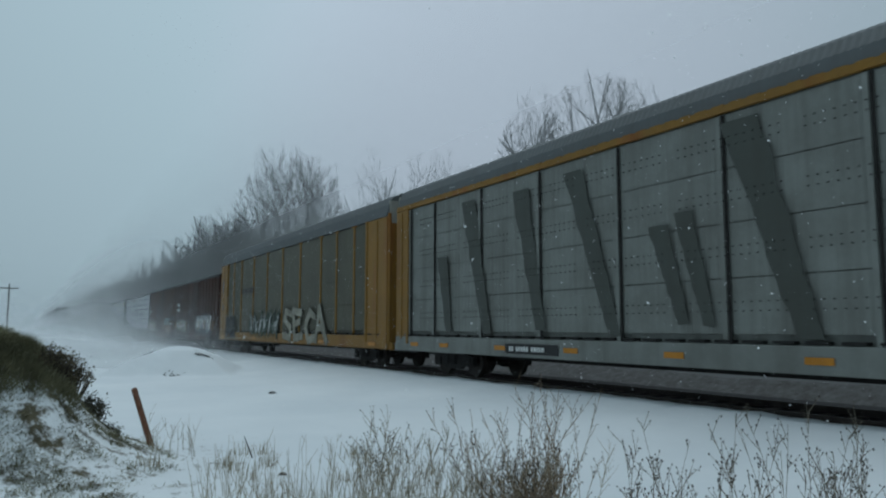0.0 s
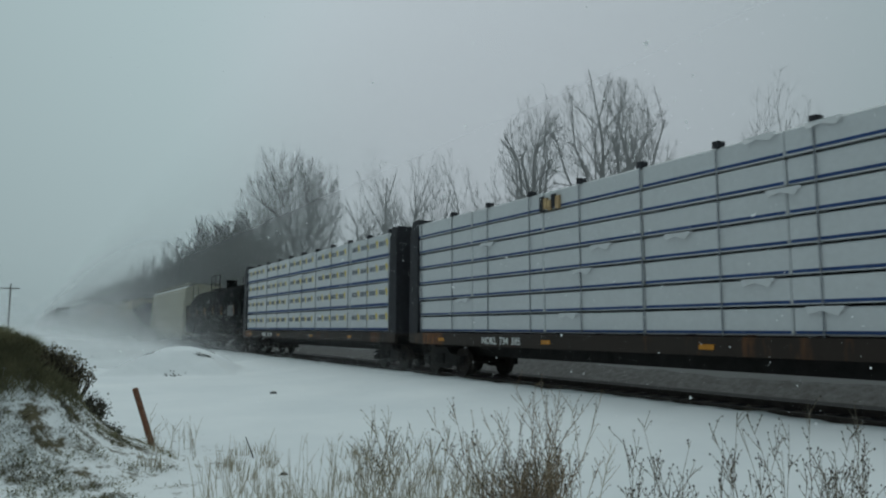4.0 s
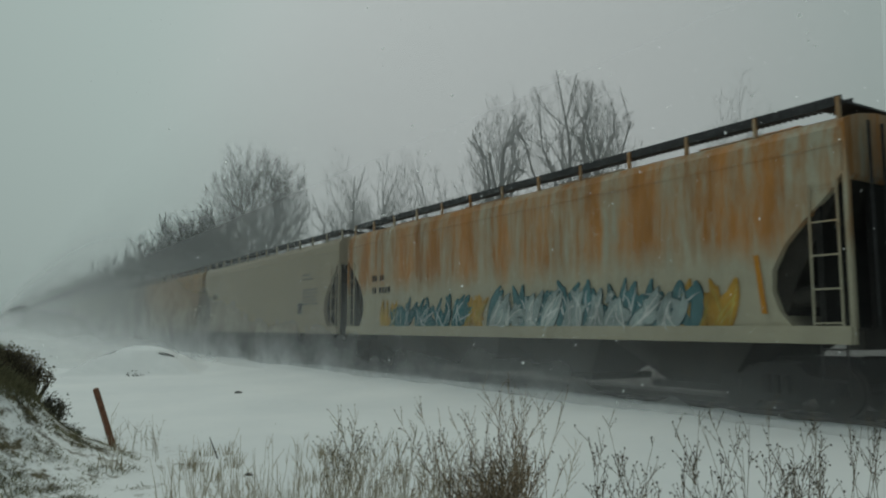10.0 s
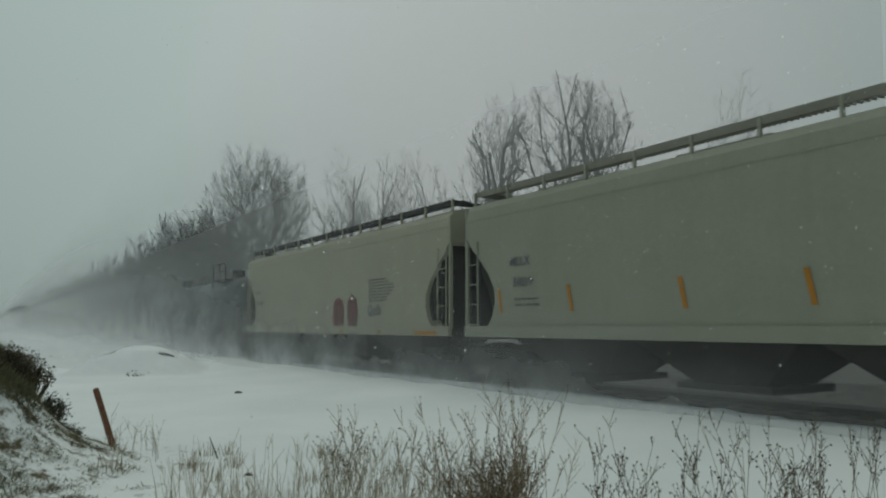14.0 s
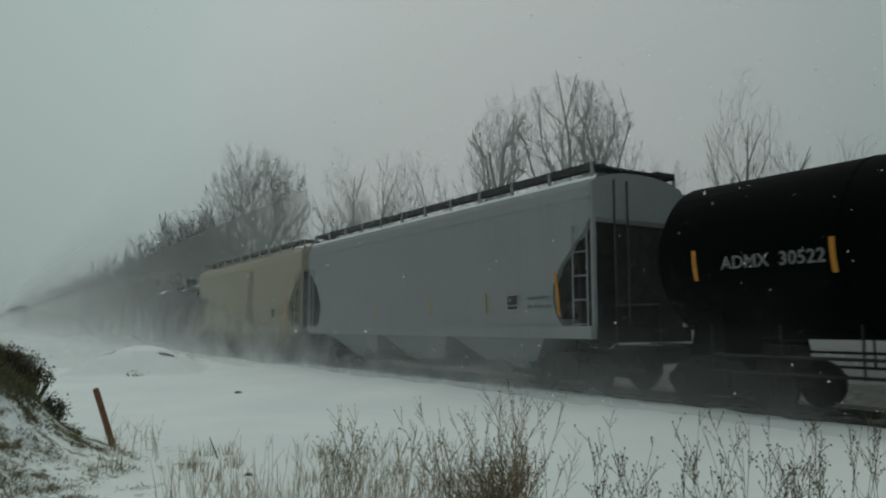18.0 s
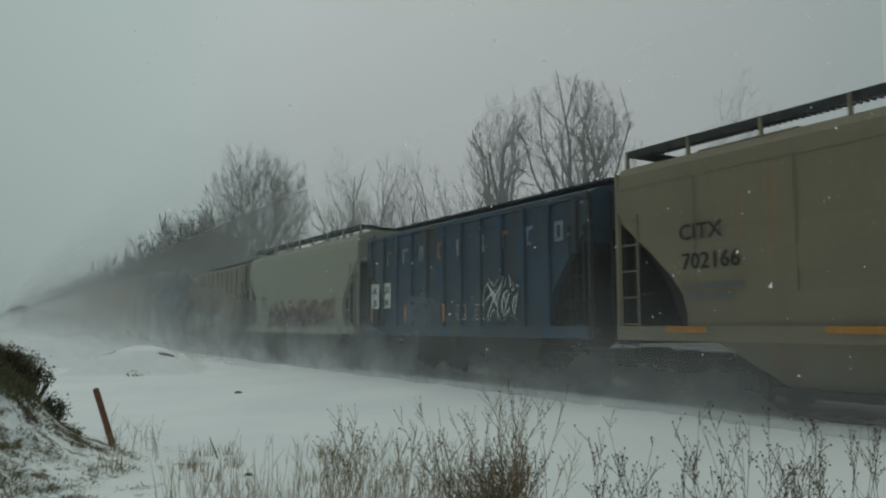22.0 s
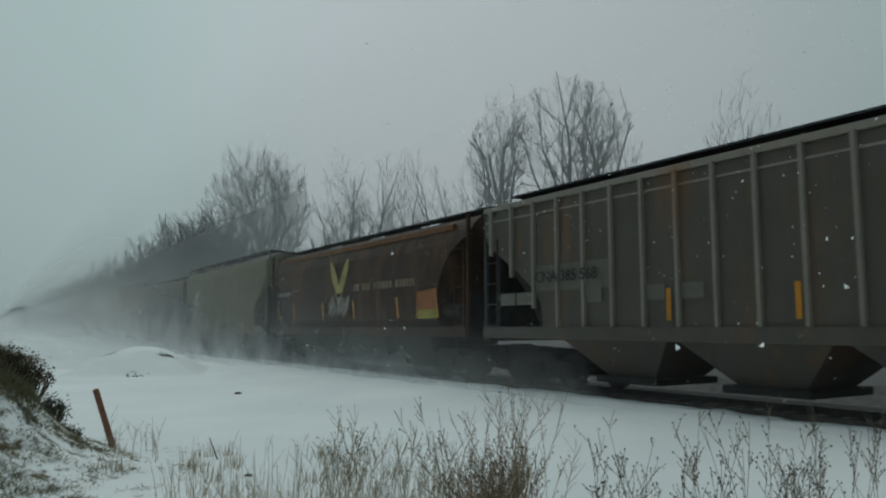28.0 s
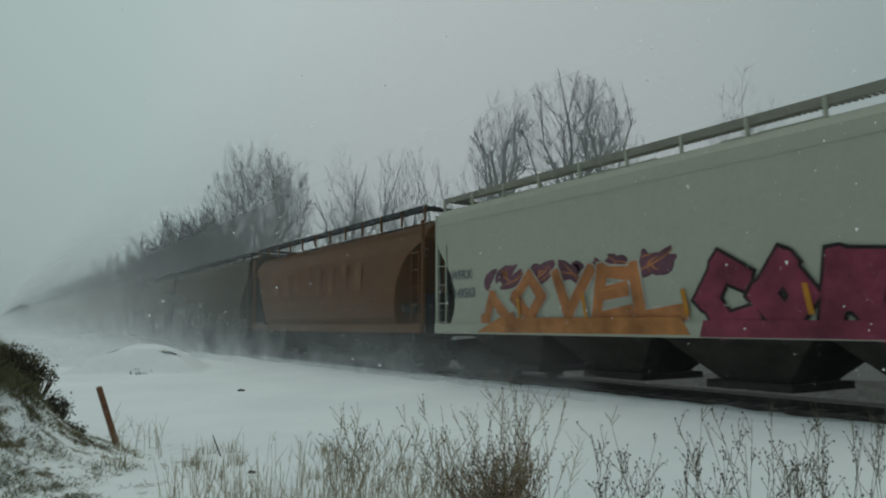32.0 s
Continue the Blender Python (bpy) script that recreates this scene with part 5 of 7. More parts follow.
for k in range(34):
    x = 555 + 1015 * ((k + rnd.random()) / 34) ** 1.25
    tree("young_tree", "thin bare young tree in the wood's edge", rnd.choice((young, young_b, young_c)), on_ground(x, rnd.uniform(62, 95)), rnd.uniform(0, 360), rnd.uniform(0.8, 1.3), HAZED_WOOD)


def far_woods():
    """The wood that runs along the track into the snowfall."""
    r2 = random.Random(8)
    bits = [tree_meshes(100 + k, 14.0, 0.27, 0.06, 1 + k % 2, 0.7, 3, 0.034, 0.56, 1.25) for k in range(4)]
    data = []
    for a, b in bits:
        vs, fs = [], []
        for me in (a, b):
            o = len(vs)
            vs += [v.co.copy() for v in me.vertices]
            fs += [tuple(i + o for i in p.vertices) for p in me.polygons]
        data.append((np.array(vs), fs))
    verts, faces, count = [], [], 0
    for k in range(210):
        x = -94 - 300 * (k / 210) ** 1.3
        y = r2.uniform(24, 30) + 10 * r2.random() ** 2
        y = min(y, -0.25 * x)
        vs, fs = data[r2.randrange(4)]
        s, a = r2.uniform(1.2, 1.7), r2.uniform(0, 6.28)
        m = np.array(((math.cos(a), -math.sin(a), 0), (math.sin(a), math.cos(a), 0), (0, 0, 1))) * s
        verts.append(vs @ m.T + np.array((x, y, -0.3)))
        faces += [tuple(i + count for i in f) for f in fs]
        count += len(vs)
    me = bpy.data.meshes.new("far_wood")
    me.from_pydata(np.concatenate(verts).tolist(), [], faces)
    me.materials.append(FAR_TWIG)
    return tagged(new("far_wood", me), "grey bare wood fading into falling snow", "wood", kind="stuff")


far_woods()


BROWN_STALK = plain("brown dead weed stalk", (0.28, 0.215, 0.145), 0.9, 0.0, 0.4, 30.0)
PALE_STALK = plain("pale dead weed stalk", (0.40, 0.355, 0.265), 0.9, 0.0, 0.35, 30.0)


def weeds(name, label, spots, seed, tall, kind="stuff", heads=True, mat=None, big=1.0, twigs=(6, 14), lean=0.2):
    """Dry stalks with side twigs and seed heads."""
    r2 = random.Random(seed)
    bm, hd = bmesh.new(), bmesh.new()
    for x, y, s in spots:
        z = height(x, y)
        tilt = Vector((r2.gauss(0, lean), r2.gauss(0, lean), 1)).normalized()
        h = tall * s
        pts = [Vector((x, y, z - 0.05))]
        for k in range(4):
            tilt = (tilt + Vector((r2.gauss(0, 0.07), r2.gauss(0, 0.07), 0))).normalized()
            pts.append(pts[-1] + tilt * h / 4)
        tube(pts, 0.0034, bm, 3, 0.0015, False)
        for k in range(r2.randint(*twigs)):
            a = r2.uniform(0.35, 0.98)
            i = min(3, int(a * 4))
            p = pts[i].lerp(pts[i + 1], a * 4 - i)
            d = (tilt + Vector((r2.uniform(-1, 1), r2.uniform(-1, 1), r2.uniform(0.0, 0.5))) * 0.8).normalized()
            ln = r2.uniform(0.08, 0.26) * (1.25 - 0.5 * a)
            q = p + d * ln
            tube([p, q], 0.003, bm, 3, 0.0015, False)
            if heads:
                for e in range(r2.randint(1, 3)):
                    c = q - d * ln * 0.3 * e + Vector((r2.uniform(-1, 1), r2.uniform(-1, 1), r2.uniform(-1, 1))) * 0.012
                    w = r2.uniform(0.005, 0.011) * big
                    vs = [hd.verts.new(c + Vector(o) * w) for o in ((1, 0, 0), (-1, 0, 0), (0, 1, 0), (0, -1, 0), (0, 0, 1.3), (0, 0, -1.3))]
                    for f in ((0, 2, 4), (2, 1, 4), (1, 3, 4), (3, 0, 4), (2, 0, 5), (1, 2, 5), (3, 1, 5), (0, 3, 5)):
                        hd.faces.new([vs[i] for i in f])
    t = tagged(new(name), label, "weeds", kind=kind)
    part("stalk", bm, mat or STALK, t)
    if len(hd.verts):
        part("seed_head", hd, SEED, t, "dark dry seed heads")
    else:
        hd.free()
    return t


def spots(n, x0, x1, d0, d1, seed, s0=0.8, s1=1.15):
    r2, out = random.Random(seed), []
    for k in range(n):
        p = placed(r2.uniform(x0, x1), 578, r2.uniform(d0, d1))
        out.append((p.x, p.y, r2.uniform(s0, s1)))
    return out


weeds("tall_weed_clump", "dense clump of tall brown dead weeds in snow", spots(26, 800, 965, 5.6, 6.8, 3, 0.62, 1.05) + spots(46, 815, 925, 5.5, 6.1, 13, 0.3, 0.62) + spots(40, 850, 900, 5.5, 6.0, 14, 0.4, 0.75), 21, 1.36, "", big=0.7, mat=BROWN_STALK)
weeds("dry_weeds", "dry weed stalks with dark seed heads poking from the snow", spots(11, 1040, 1130, 5.2, 6.4, 5, 0.5, 0.9) + spots(13, 1180, 1320, 5.2, 6.4, 15, 0.5, 0.98) + spots(15, 1350, 1460, 5.2, 6.4, 16, 0.55, 1.0) + spots(11, 1490, 1640, 5.2, 6.6, 17, 0.5, 1.0), 22, 1.24, big=0.95)
weeds("dry_weeds", "pale dry weed stalks standing in snow", spots(50, 560, 1000, 5.8, 7.4, 6, 0.40, 0.85), 23, 1.06, mat=PALE_STALK, big=0.5)
weeds("branching_weed", "rounded bushy dead weed with fine pale twigs", spots(14, 585, 665, 6.6, 7.0, 18, 0.80, 1.0), 26, 0.98, mat=PALE_STALK, big=0.7)
weeds("dry_grass", "thin pale dead grass standing in snow", spots(300, 290, 800, 5.9, 8.2, 7, 0.3, 0.8) + spots(190, 410, 700, 5.7, 6.4, 27, 0.3, 0.7), 24, 0.85, heads=False, mat=PALE_STALK, twigs=(0, 2), lean=0.08)
weeds("dry_grass", "thin dead grass along the verge", spots(16, 190, 300, 9.5, 12, 9, 0.4, 0.9), 25, 0.7, heads=False, mat=GRASS, twigs=(0, 3))


def tufts(name, label, n, seed, where, tall, mat, lean=0.5):
    """Blades of dead grass that show through the snow."""
    r2, bm = random.Random(seed), bmesh.new()
    for k in range(n):
        x, y = where(r2)
        for b in range(r2.randint(14, 26)):
            bx, by = x + r2.gauss(0, 0.07), y + r2.gauss(0, 0.07)
            z = height(bx, by) - 0.02
            d = Vector((r2.gauss(0, lean), r2.gauss(0, lean), 1)).normalized() * tall * r2.uniform(0.5, 1.2)
            w = Vector((r2.uniform(-1, 1), r2.uniform(-1, 1), 0)).normalized() * 0.006
            p = Vector((bx, by, z))
            v = [bm.verts.new(q) for q in (p - w, p + w, p + d * 0.6 + w * 0.7, p + d * 0.6 - w * 0.7, p + d + Vector((d.x, d.y, -0.1 * tall)) * 0.4)]
            bm.faces.new(v[:4])
            bm.faces.new((v[3], v[2], v[4]))
    me = finish(bm, name, mat)
    return tagged(new(name, me), label, "grass", kind="stuff")


def bank_spot(r2):
    a, e = r2.uniform(0, 6.28), math.sqrt(r2.random()) * 0.74
    return BANK.x + e * math.cos(a), BANK.y + e * math.sin(a)


def slope_spot(r2):
    while True:
        px = r2.uniform(-90, 250)
        p = placed(px, 578, r2.uniform(7.3, 12.0))
        if noise.noise((p.x * 2.2, p.y * 2.2, 4.0)) + 0.5 * noise.noise((p.x * 5.5, p.y * 5.5, 6.0)) > -0.12 + (px - 30) / 420:
            return p.x, p.y


OLIVE = plain("dark olive dead grass", (0.23, 0.22, 0.135), 0.9, 0.0, 0.45, 2.0)
tufts("hummock_grass", "dark olive-brown matted grass on the hummock", 950, 30, bank_spot, 0.17, OLIVE, 0.7)
tufts("bank_grass", "matted olive dead grass showing through snow on the bank", 1150, 31, slope_spot, 0.085, OLIVE, 1.4)
tufts("bank_leaves", "dark withered leaves and stems matted into the snow", 260, 35, slope_spot, 0.07, SHRUB, 1.6)


def near_spot(r2):
    p = placed(r2.uniform(20, 720), 578, r2.uniform(7.6, 10.5))
    return p.x, p.y


tufts("verge_grass", "tufts of dead grass in the snow", 15, 33, near_spot, 0.24, PALE_STALK, 0.16)


def shrub(name, label, at, wide, tall, n, seed, mat):
    """A low shrub: wiry stems with many small dark leaf clumps."""
    r2 = random.Random(seed)
    s = root(name, label, "shrub")
    bm, lf = bmesh.new(), bmesh.new()
    for k in range(n):
        a, e = r2.uniform(0, 6.28), math.sqrt(r2.random())
        tip = Vector((wide * e * math.cos(a), wide * e * math.sin(a) * 0.8, tall * (1 - 0.55 * e * e) * r2.uniform(0.55, 1.05)))
        foot = Vector((tip.x * 0.45, tip.y * 0.45, -0.25))
        mid = foot.lerp(tip, 0.55) + Vector((r2.gauss(0, 0.06), r2.gauss(0, 0.06), 0.05))
        tube([foot, mid, tip], 0.010, bm, 3, 0.004, False)
        for q in range(16):
            c = mid.lerp(tip, r2.random()) + Vector((r2.gauss(0, 0.045), r2.gauss(0, 0.045), r2.gauss(0, 0.045)))
            w = r2.uniform(0.008, 0.022)
            u, v2 = Vector((r2.uniform(-1, 1), r2.uniform(-1, 1), r2.uniform(-1, 1))).normalized() * w, Vector((r2.uniform(-1, 1), r2.uniform(-1, 1), r2.uniform(-1, 1))).normalized() * w
            vs = [lf.verts.new(c + o) for o in (u, v2, -u, -v2)]
            lf.faces.new(vs)
    part("stem", bm, BARK, s)
    tagged(part("leaf_clump", lf, mat, s, "small withered leaves"), "small withered leaves", kind="stuff")
    s.location = at
    return s


BROWNLEAF = plain("withered brown leaf", (0.12, 0.105, 0.065), 0.9, 0.0, 0.5, 3.0)
for x, y, d, w, h, k in ((45, 660, 9.4, 0.42, 0.42, 1), (85, 668, 9.8, 0.36, 0.34, 2), (10, 690, 9.0, 0.4, 0.3, 3), (118, 672, 10.4, 0.26, 0.22, 4)):
    p = placed(x, y, d)
    shrub("shrub", "dark withered shrub on the snowy bank", Vector((p.x, p.y, height(p.x, p.y))), w, h, 84, 60 + k, BROWNLEAF if k % 2 else SHRUB)

# ---- small things by the track ----
foot, head = placed(203, 800, 10.3), placed(169, 688, 10.1)
post = root("marker_post", "leaning rust-brown wooden marker post stuck in snow", "post")
d = head - foot
bm = tube([Vector((0, 0, 0)) - d * 0.12, d * 0.5, d * 0.985], 0.043, None, 8, 0.040)
tube([d * 0.985, d], 0.040, bm, 8, 0.030)
part("shaft", bm, WOOD, post)
post.location = foot
for x, y, dep, s in ((441, 789, 8.9, 0.05), (422, 699, 19.5, 0.10)):
    p = placed(x, y, dep)
    st = root("stone", "small dark stone lying in the snow", "stone")
    bm = bmesh.new()
    bmesh.ops.create_icosphere(bm, subdivisions=2, radius=s)
    for v in bm.verts:
        v.co *= 1 + 0.3 * noise.noise(v.co * 9 / (s * 20) + Vector((x, 0, 0)))
        v.co.z *= 0.6
    part("stone_body", bm, STEEL, st)
    st.location = (p.x, p.y, height(p.x, p.y))
def soil(name, label, spots2, seed):
    """Crumbs of dark earth and stalks that break through the heap's snow."""
    r2, bm = random.Random(seed), bmesh.new()
    for u, v, w, n in spots2:
        for k in range(n):
            q = PILE + PILE_RIGHT * (u + r2.gauss(0, w)) + PILE_AWAY * (v + r2.gauss(0, w))
            z, d = height(q.x, q.y), r2.uniform(0.02, 0.05) * (1.5 if u < -0.5 else 1.0)
            tube([(q.x - d, q.y, z + 0.005), (q.x + d, q.y + r2.uniform(-d, d), z + 0.03)], d * 0.5, bm, 4, d * 0.35)
    return tagged(new(name, finish(bm, name, STEEL)), label, "soil", kind="stuff")


soil("earth_crumbs", "dark earth crumbs along the heap's flank and crest",
     [(-2.55 + 0.06 * k, -0.75 + 0.01 * k, 0.04, 9) for k in range(26)] + [(0.75 + 0.1 * k, -1.0 - 0.05 * k, 0.06, 8) for k in range(6)] + [(0.2, -2.6, 0.18, 22)], 12)
stick = root("stick", "thin dark stick leaning out of the snow", "stick")
a, b = placed(385, 812, 8.6), placed(371, 774, 8.6)
part("stem", tube([a - b - (a - b) * 1.0, b - a + (a - b) * 0.4, b - a], 0.009, None, 5, 0.005), BARK, stick)
stick.location = a
p = on_ground(-66, 95)
pole = root("utility_pole", "distant wooden utility pole with crossarm", "pole")
# same paled tone as the distant trees, haze in the colour
part("shaft", tube([(0, 0, -0.4), (0, 0, 7.6)], 0.14, None, 8, 0.09), HAZED_WOOD, pole)
part("crossarm", box(-0.06, 0.06, -1.1, 1.1, 6.9, 7.05), HAZED_WOOD, pole)
pole.location = p


# ---- falling and blowing snow ----
def flakes(name, label, n, lo, hi, r0, r1, seed, low=0.0, haze=0.0):
    """Many small flakes of snow in the air, each a tilted triangle. low: gathers them near the ground."""
    g = np.random.default_rng(seed)
    c = g.random((n, 3))
    if low:
        c[:, 2] = c[:, 2] ** low
    if haze:
        # thins out towards the camera and upward
        c[:, 0] = 1 - np.sqrt(1 - c[:, 0])
        c[:, 2] = np.minimum(-np.log(1 - 0.98 * c[:, 2]) * haze, 1.0)
    c = np.array(lo) + c * (np.array(hi) - np.array(lo))
    u = g.normal(size=(n, 3))
    u /= np.linalg.norm(u, axis=1)[:, None]
    v = np.cross(u, g.normal(size=(n, 3)))
    v /= np.linalg.norm(v, axis=1)[:, None]
    r = (r0 + (r1 - r0) * g.random(n) ** 2)[:, None]
    co = np.stack([c + u * r, c + (-0.5 * u + 0.87 * v) * r, c + (-0.5 * u - 0.87 * v) * r], 1).reshape(-1, 3)
    me = bpy.data.meshes.new(name)
    me.vertices.add(3 * n)
    me.vertices.foreach_set("co", co.astype(np.float32).ravel())
    me.loops.add(3 * n)
    me.loops.foreach_set("vertex_index", np.arange(3 * n, dtype=np.int32))
    me.polygons.add(n)
    me.polygons.foreach_set("loop_start", np.arange(0, 3 * n, 3, dtype=np.int32))
    me.update(calc_edges=True)
    me.validate()
    me.materials.append(FLAKE)
    return tagged(new(name, me), label, "snowfall", kind="stuff")


flakes("falling_snow", "fine snowfall along the track", 9000, (-58, 6.0, -0.3), (-33, 10.8, 5.2), 0.008, 0.012, 1)
flakes("falling_snow", "dense fine snowfall along the far track", 14000, (-215, 5.0, -0.3), (-58, 10.8, 5.6), 0.016, 0.028, 2)
flakes("falling_snow", "dense snowfall where the track vanishes", 40000, (-620, 5.0, -0.3), (-215, 10.8, 7.0), 0.04, 0.07, 8)
flakes("blowing_snow", "snow whirled up along the far rails", 10000, (-150, 8.8, -0.3), (-22, 10.98, 4.2), 0.009, 0.014, 3, haze=0.2)
flakes("blowing_snow", "fine snow whirled up beside the rails", 60000, (-40, 9.6, -0.3), (-2, 10.4, 2.0), 0.002, 0.0034, 10, haze=0.3)


def veil(y, seed, start, mat, rise=1.0, label="thin sheet of snow dust with distance haze in its opacity"):
    """A sheet of snow dust and painted haze, billowing along the track."""
    xs = [start - 2.0 * k for k in range(100)]
    while xs[-1] > -900:
        xs.append(xs[-1] * 1.06 - 4)
    zs = [-0.35] + [rise * z for z in (0.3, 1.0, 1.8, 2.8, 4.0, 5.9, 9.2)]
    verts = [(x, y + 0.35 * noise.noise((x * 0.12, z * 0.5, seed)), z) for x in xs for z in zs]
    m = len(zs)
    faces = [(a * m + b, a * m + b + 1, a * m + m + b + 1, a * m + m + b) for a in range(len(xs) - 1) for b in range(m - 1)]
    me = bpy.data.meshes.new("blowing_snow")
    me.from_pydata(verts, [], faces)
    for p in me.polygons:
        p.use_smooth = True
    me.materials.append(mat)
    ob = tagged(new("blowing_snow", me), label, "blowing snow", kind="stuff")
    return ob


# sheets added to haze the far train and the wood
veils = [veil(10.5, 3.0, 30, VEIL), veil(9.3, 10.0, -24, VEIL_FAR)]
veil(16.3, 5.0, -8, VEIL_WOOD, 2.9, "upright sheet with the snowfall's haze painted before the wood")


def ground_drift(x, mat):
    """A low sheet of snow dust and painted haze across the field beyond the heap, thinning towards the rails."""
    ys = [-90 + 5 * k for k in range(20)] + [6.0, 7.5, 9.0, 10.2]
    zs = (-0.4, 0.2, 0.9, 1.8, 3.0, 4.6, 7.0)
    verts = [(x + 2.5 * noise.noise((y * 0.07, z * 0.3, x)), y, z) for y in ys for z in zs]
    m = len(zs)
    faces = [(a * m + b, a * m + b + 1, a * m + m + b + 1, a * m + m + b) for a in range(len(ys) - 1) for b in range(m - 1)]
    me = bpy.data.meshes.new("drift_haze")
    me.from_pydata(verts, [], faces)
    for p in me.polygons:
        p.use_smooth = True
    me.materials.append(mat)
    return tagged(new("drift_haze", me), "low sheet of snow dust and painted haze across the field", "blowing snow", kind="stuff")


# sheets added one behind another to haze the ground's far edge
for x in (-36, -46, -60, -82, -115, -160, -230):
    ground_drift(x, DRIFT)
near_snow = [flakes("falling_flakes", "large wet snowflakes drifting down", 32000, (-26, 1.6, -0.2), (14, 10.5, 62), 0.004, 0.014, 4 + k) for k in range(2)]


# ---- the train ----

B = [-22.95, -48.93, -65.57, -80.42, -102.75, -124.37, -141.6, -160.04, -175.6, -192.02, -211.74, -230.57, -250.48, -269.25, -287.91, -307.88, -327.2,
     -340.01, -352.38, -371.6, -390.0, -407.08, -424.56, -440.8, -457.91, -474.6, -486.21, -499.25, -511.05, -522.42, -535.65, -552.74, -569.82, -586.71,
     -602.69, -619.36, -635.83, -651.97, -669.31, -686.26, -703.47]
TRAIN = []


def couple(car, front, rear):
    TRAIN.append((car, (front + rear) / 2))
    return car


def gap(k):
    return B[k] - B[k + 1]


# paints
P_FADE = plain("faded grey lettering", (0.20, 0.23, 0.27), 0.7, 0.0, 0.35, 3.0)
P_GALV = paint("galvanised grey panel", (0.34, 0.365, 0.355), 0, dirt=0.7)
P_WET = paint("wet galvanised panel", (0.135, 0.15, 0.14), 0, dirt=0.5)
P_GREEN = paint("dull grey green panel", (0.195, 0.195, 0.155), 0, dirt=0.6)
P_ROOF = paint("grey roof sheet", (0.20, 0.215, 0.22), 0, dirt=0.4)
P_OCHRE = paint("ochre yellow paint", (0.40, 0.225, 0.05), 0.2, dirt=0.35)
P_BOXRED = paint("oxide red brown paint", (0.082, 0.025, 0.011), 0.25, (0.10, 0.032, 0.013), dirt=0.45, gloss=0.06)
P_BOXRED2 = paint("rusty brown paint", (0.095, 0.031, 0.010), 0.3, (0.12, 0.04, 0.013), dirt=0.4, gloss=0.06)
P_DARK = paint("dark flat car brown", (0.06, 0.045, 0.038), 0.2, dirt=0.4)
P_TANK = paint("black tank paint", (0.004, 0.0048, 0.005), 0, dirt=0.02, rough=0.6, gloss=0.01)
P_TANK_B = paint("blue black tank paint", (0.015, 0.020, 0.027), 0, dirt=0.05, rough=0.6, gloss=0.03)
P_TANK_G = paint("grey tank paint", (0.10, 0.12, 0.13), 0, dirt=0.25, rough=0.45)
P_WHITE = paint("off-white hopper paint", (0.56, 0.54, 0.445), 0, dirt=0.15)
P_BEIGE = paint("beige hopper paint", (0.52, 0.46, 0.36), 0, dirt=0.22)
P_CREAM = paint("cream repaint", (0.60, 0.55, 0.43), 0, dirt=0.12)
P_TAN = paint("tan hopper paint", (0.34, 0.295, 0.215), 0.12, dirt=0.3)
P_OLIVE = paint("olive grey hopper paint", (0.245, 0.23, 0.16), 0.1, dirt=0.4)
P_GREY = paint("grey hopper paint", (0.36, 0.355, 0.315), 0, dirt=0.22)
P_COOL = paint("cool grey hopper paint", (0.40, 0.41, 0.43), 0, dirt=0.15)
P_GREYW = paint("warm grey hopper paint", (0.33, 0.325, 0.29), 0, dirt=0.22)
P_PALE = paint("pale green grey hopper paint", (0.465, 0.475, 0.405), 0, dirt=0.15)
P_RUSTW = paint("rust-streaked white paint", (0.62, 0.58, 0.455), 0.9, (0.36, 0.165, 0.05), dirt=0.25, band=2.7, drips=0.36)
P_RUSTY = paint("rust-washed yellow paint", (0.44, 0.37, 0.22), 0.85, (0.23, 0.125, 0.03), dirt=0.3, band=2.5, drips=0.26)
P_BROWN = paint("dirty brown hopper paint", (0.125, 0.103, 0.072), 0.3, (0.10, 0.055, 0.03), dirt=0.5)
P_BLUE = paint("faded blue paint", (0.070, 0.140, 0.230), 0.4, (0.07, 0.06, 0.05), dirt=0.75)
P_SOOTY = paint("sooty cream paint", (0.28, 0.265, 0.175), 0, dirt=0.5, soot=0.9)
P_ORANGE = paint("rusted orange over grey paint", (0.31, 0.30, 0.26), 0.85, (0.25, 0.125, 0.04), dirt=0.3, band=2.5)
P_TANRUST = paint("tan paint with rust tinge", (0.30, 0.27, 0.20), 0.4, (0.24, 0.13, 0.05), dirt=0.35, band=1.8)
P_KHAKI = paint("khaki green paint", (0.33, 0.35, 0.26), 0, dirt=0.2)
P_RIBGREY = paint("weathered dark grey paint", (0.150, 0.138, 0.125), 0.35, (0.12, 0.07, 0.04), dirt=0.5)
P_PATCH = paint("worn grey patch paint", (0.20, 0.195, 0.18), 0, dirt=0.4)
P_RIBLIGHT = paint("weathered rib paint", (0.34, 0.31, 0.28), 0.1, dirt=0.4)
P_WHEAT = paint("rusty red brown paint", (0.065, 0.030, 0.015), 0.4, (0.10, 0.045, 0.018), dirt=0.45)
P_RUSTEAVE = paint("tan paint with rusted eaves", (0.40, 0.345, 0.25), 0.8, (0.14, 0.075, 0.036), dirt=0.3, band=3.95)
P_LIGHT = paint("clean pale grey paint", (0.60, 0.62, 0.54), 0, dirt=0.08)
P_COPPER = paint("orange brown paint", (0.234, 0.101, 0.032), 0.3, (0.16, 0.07, 0.03), dirt=0.35)

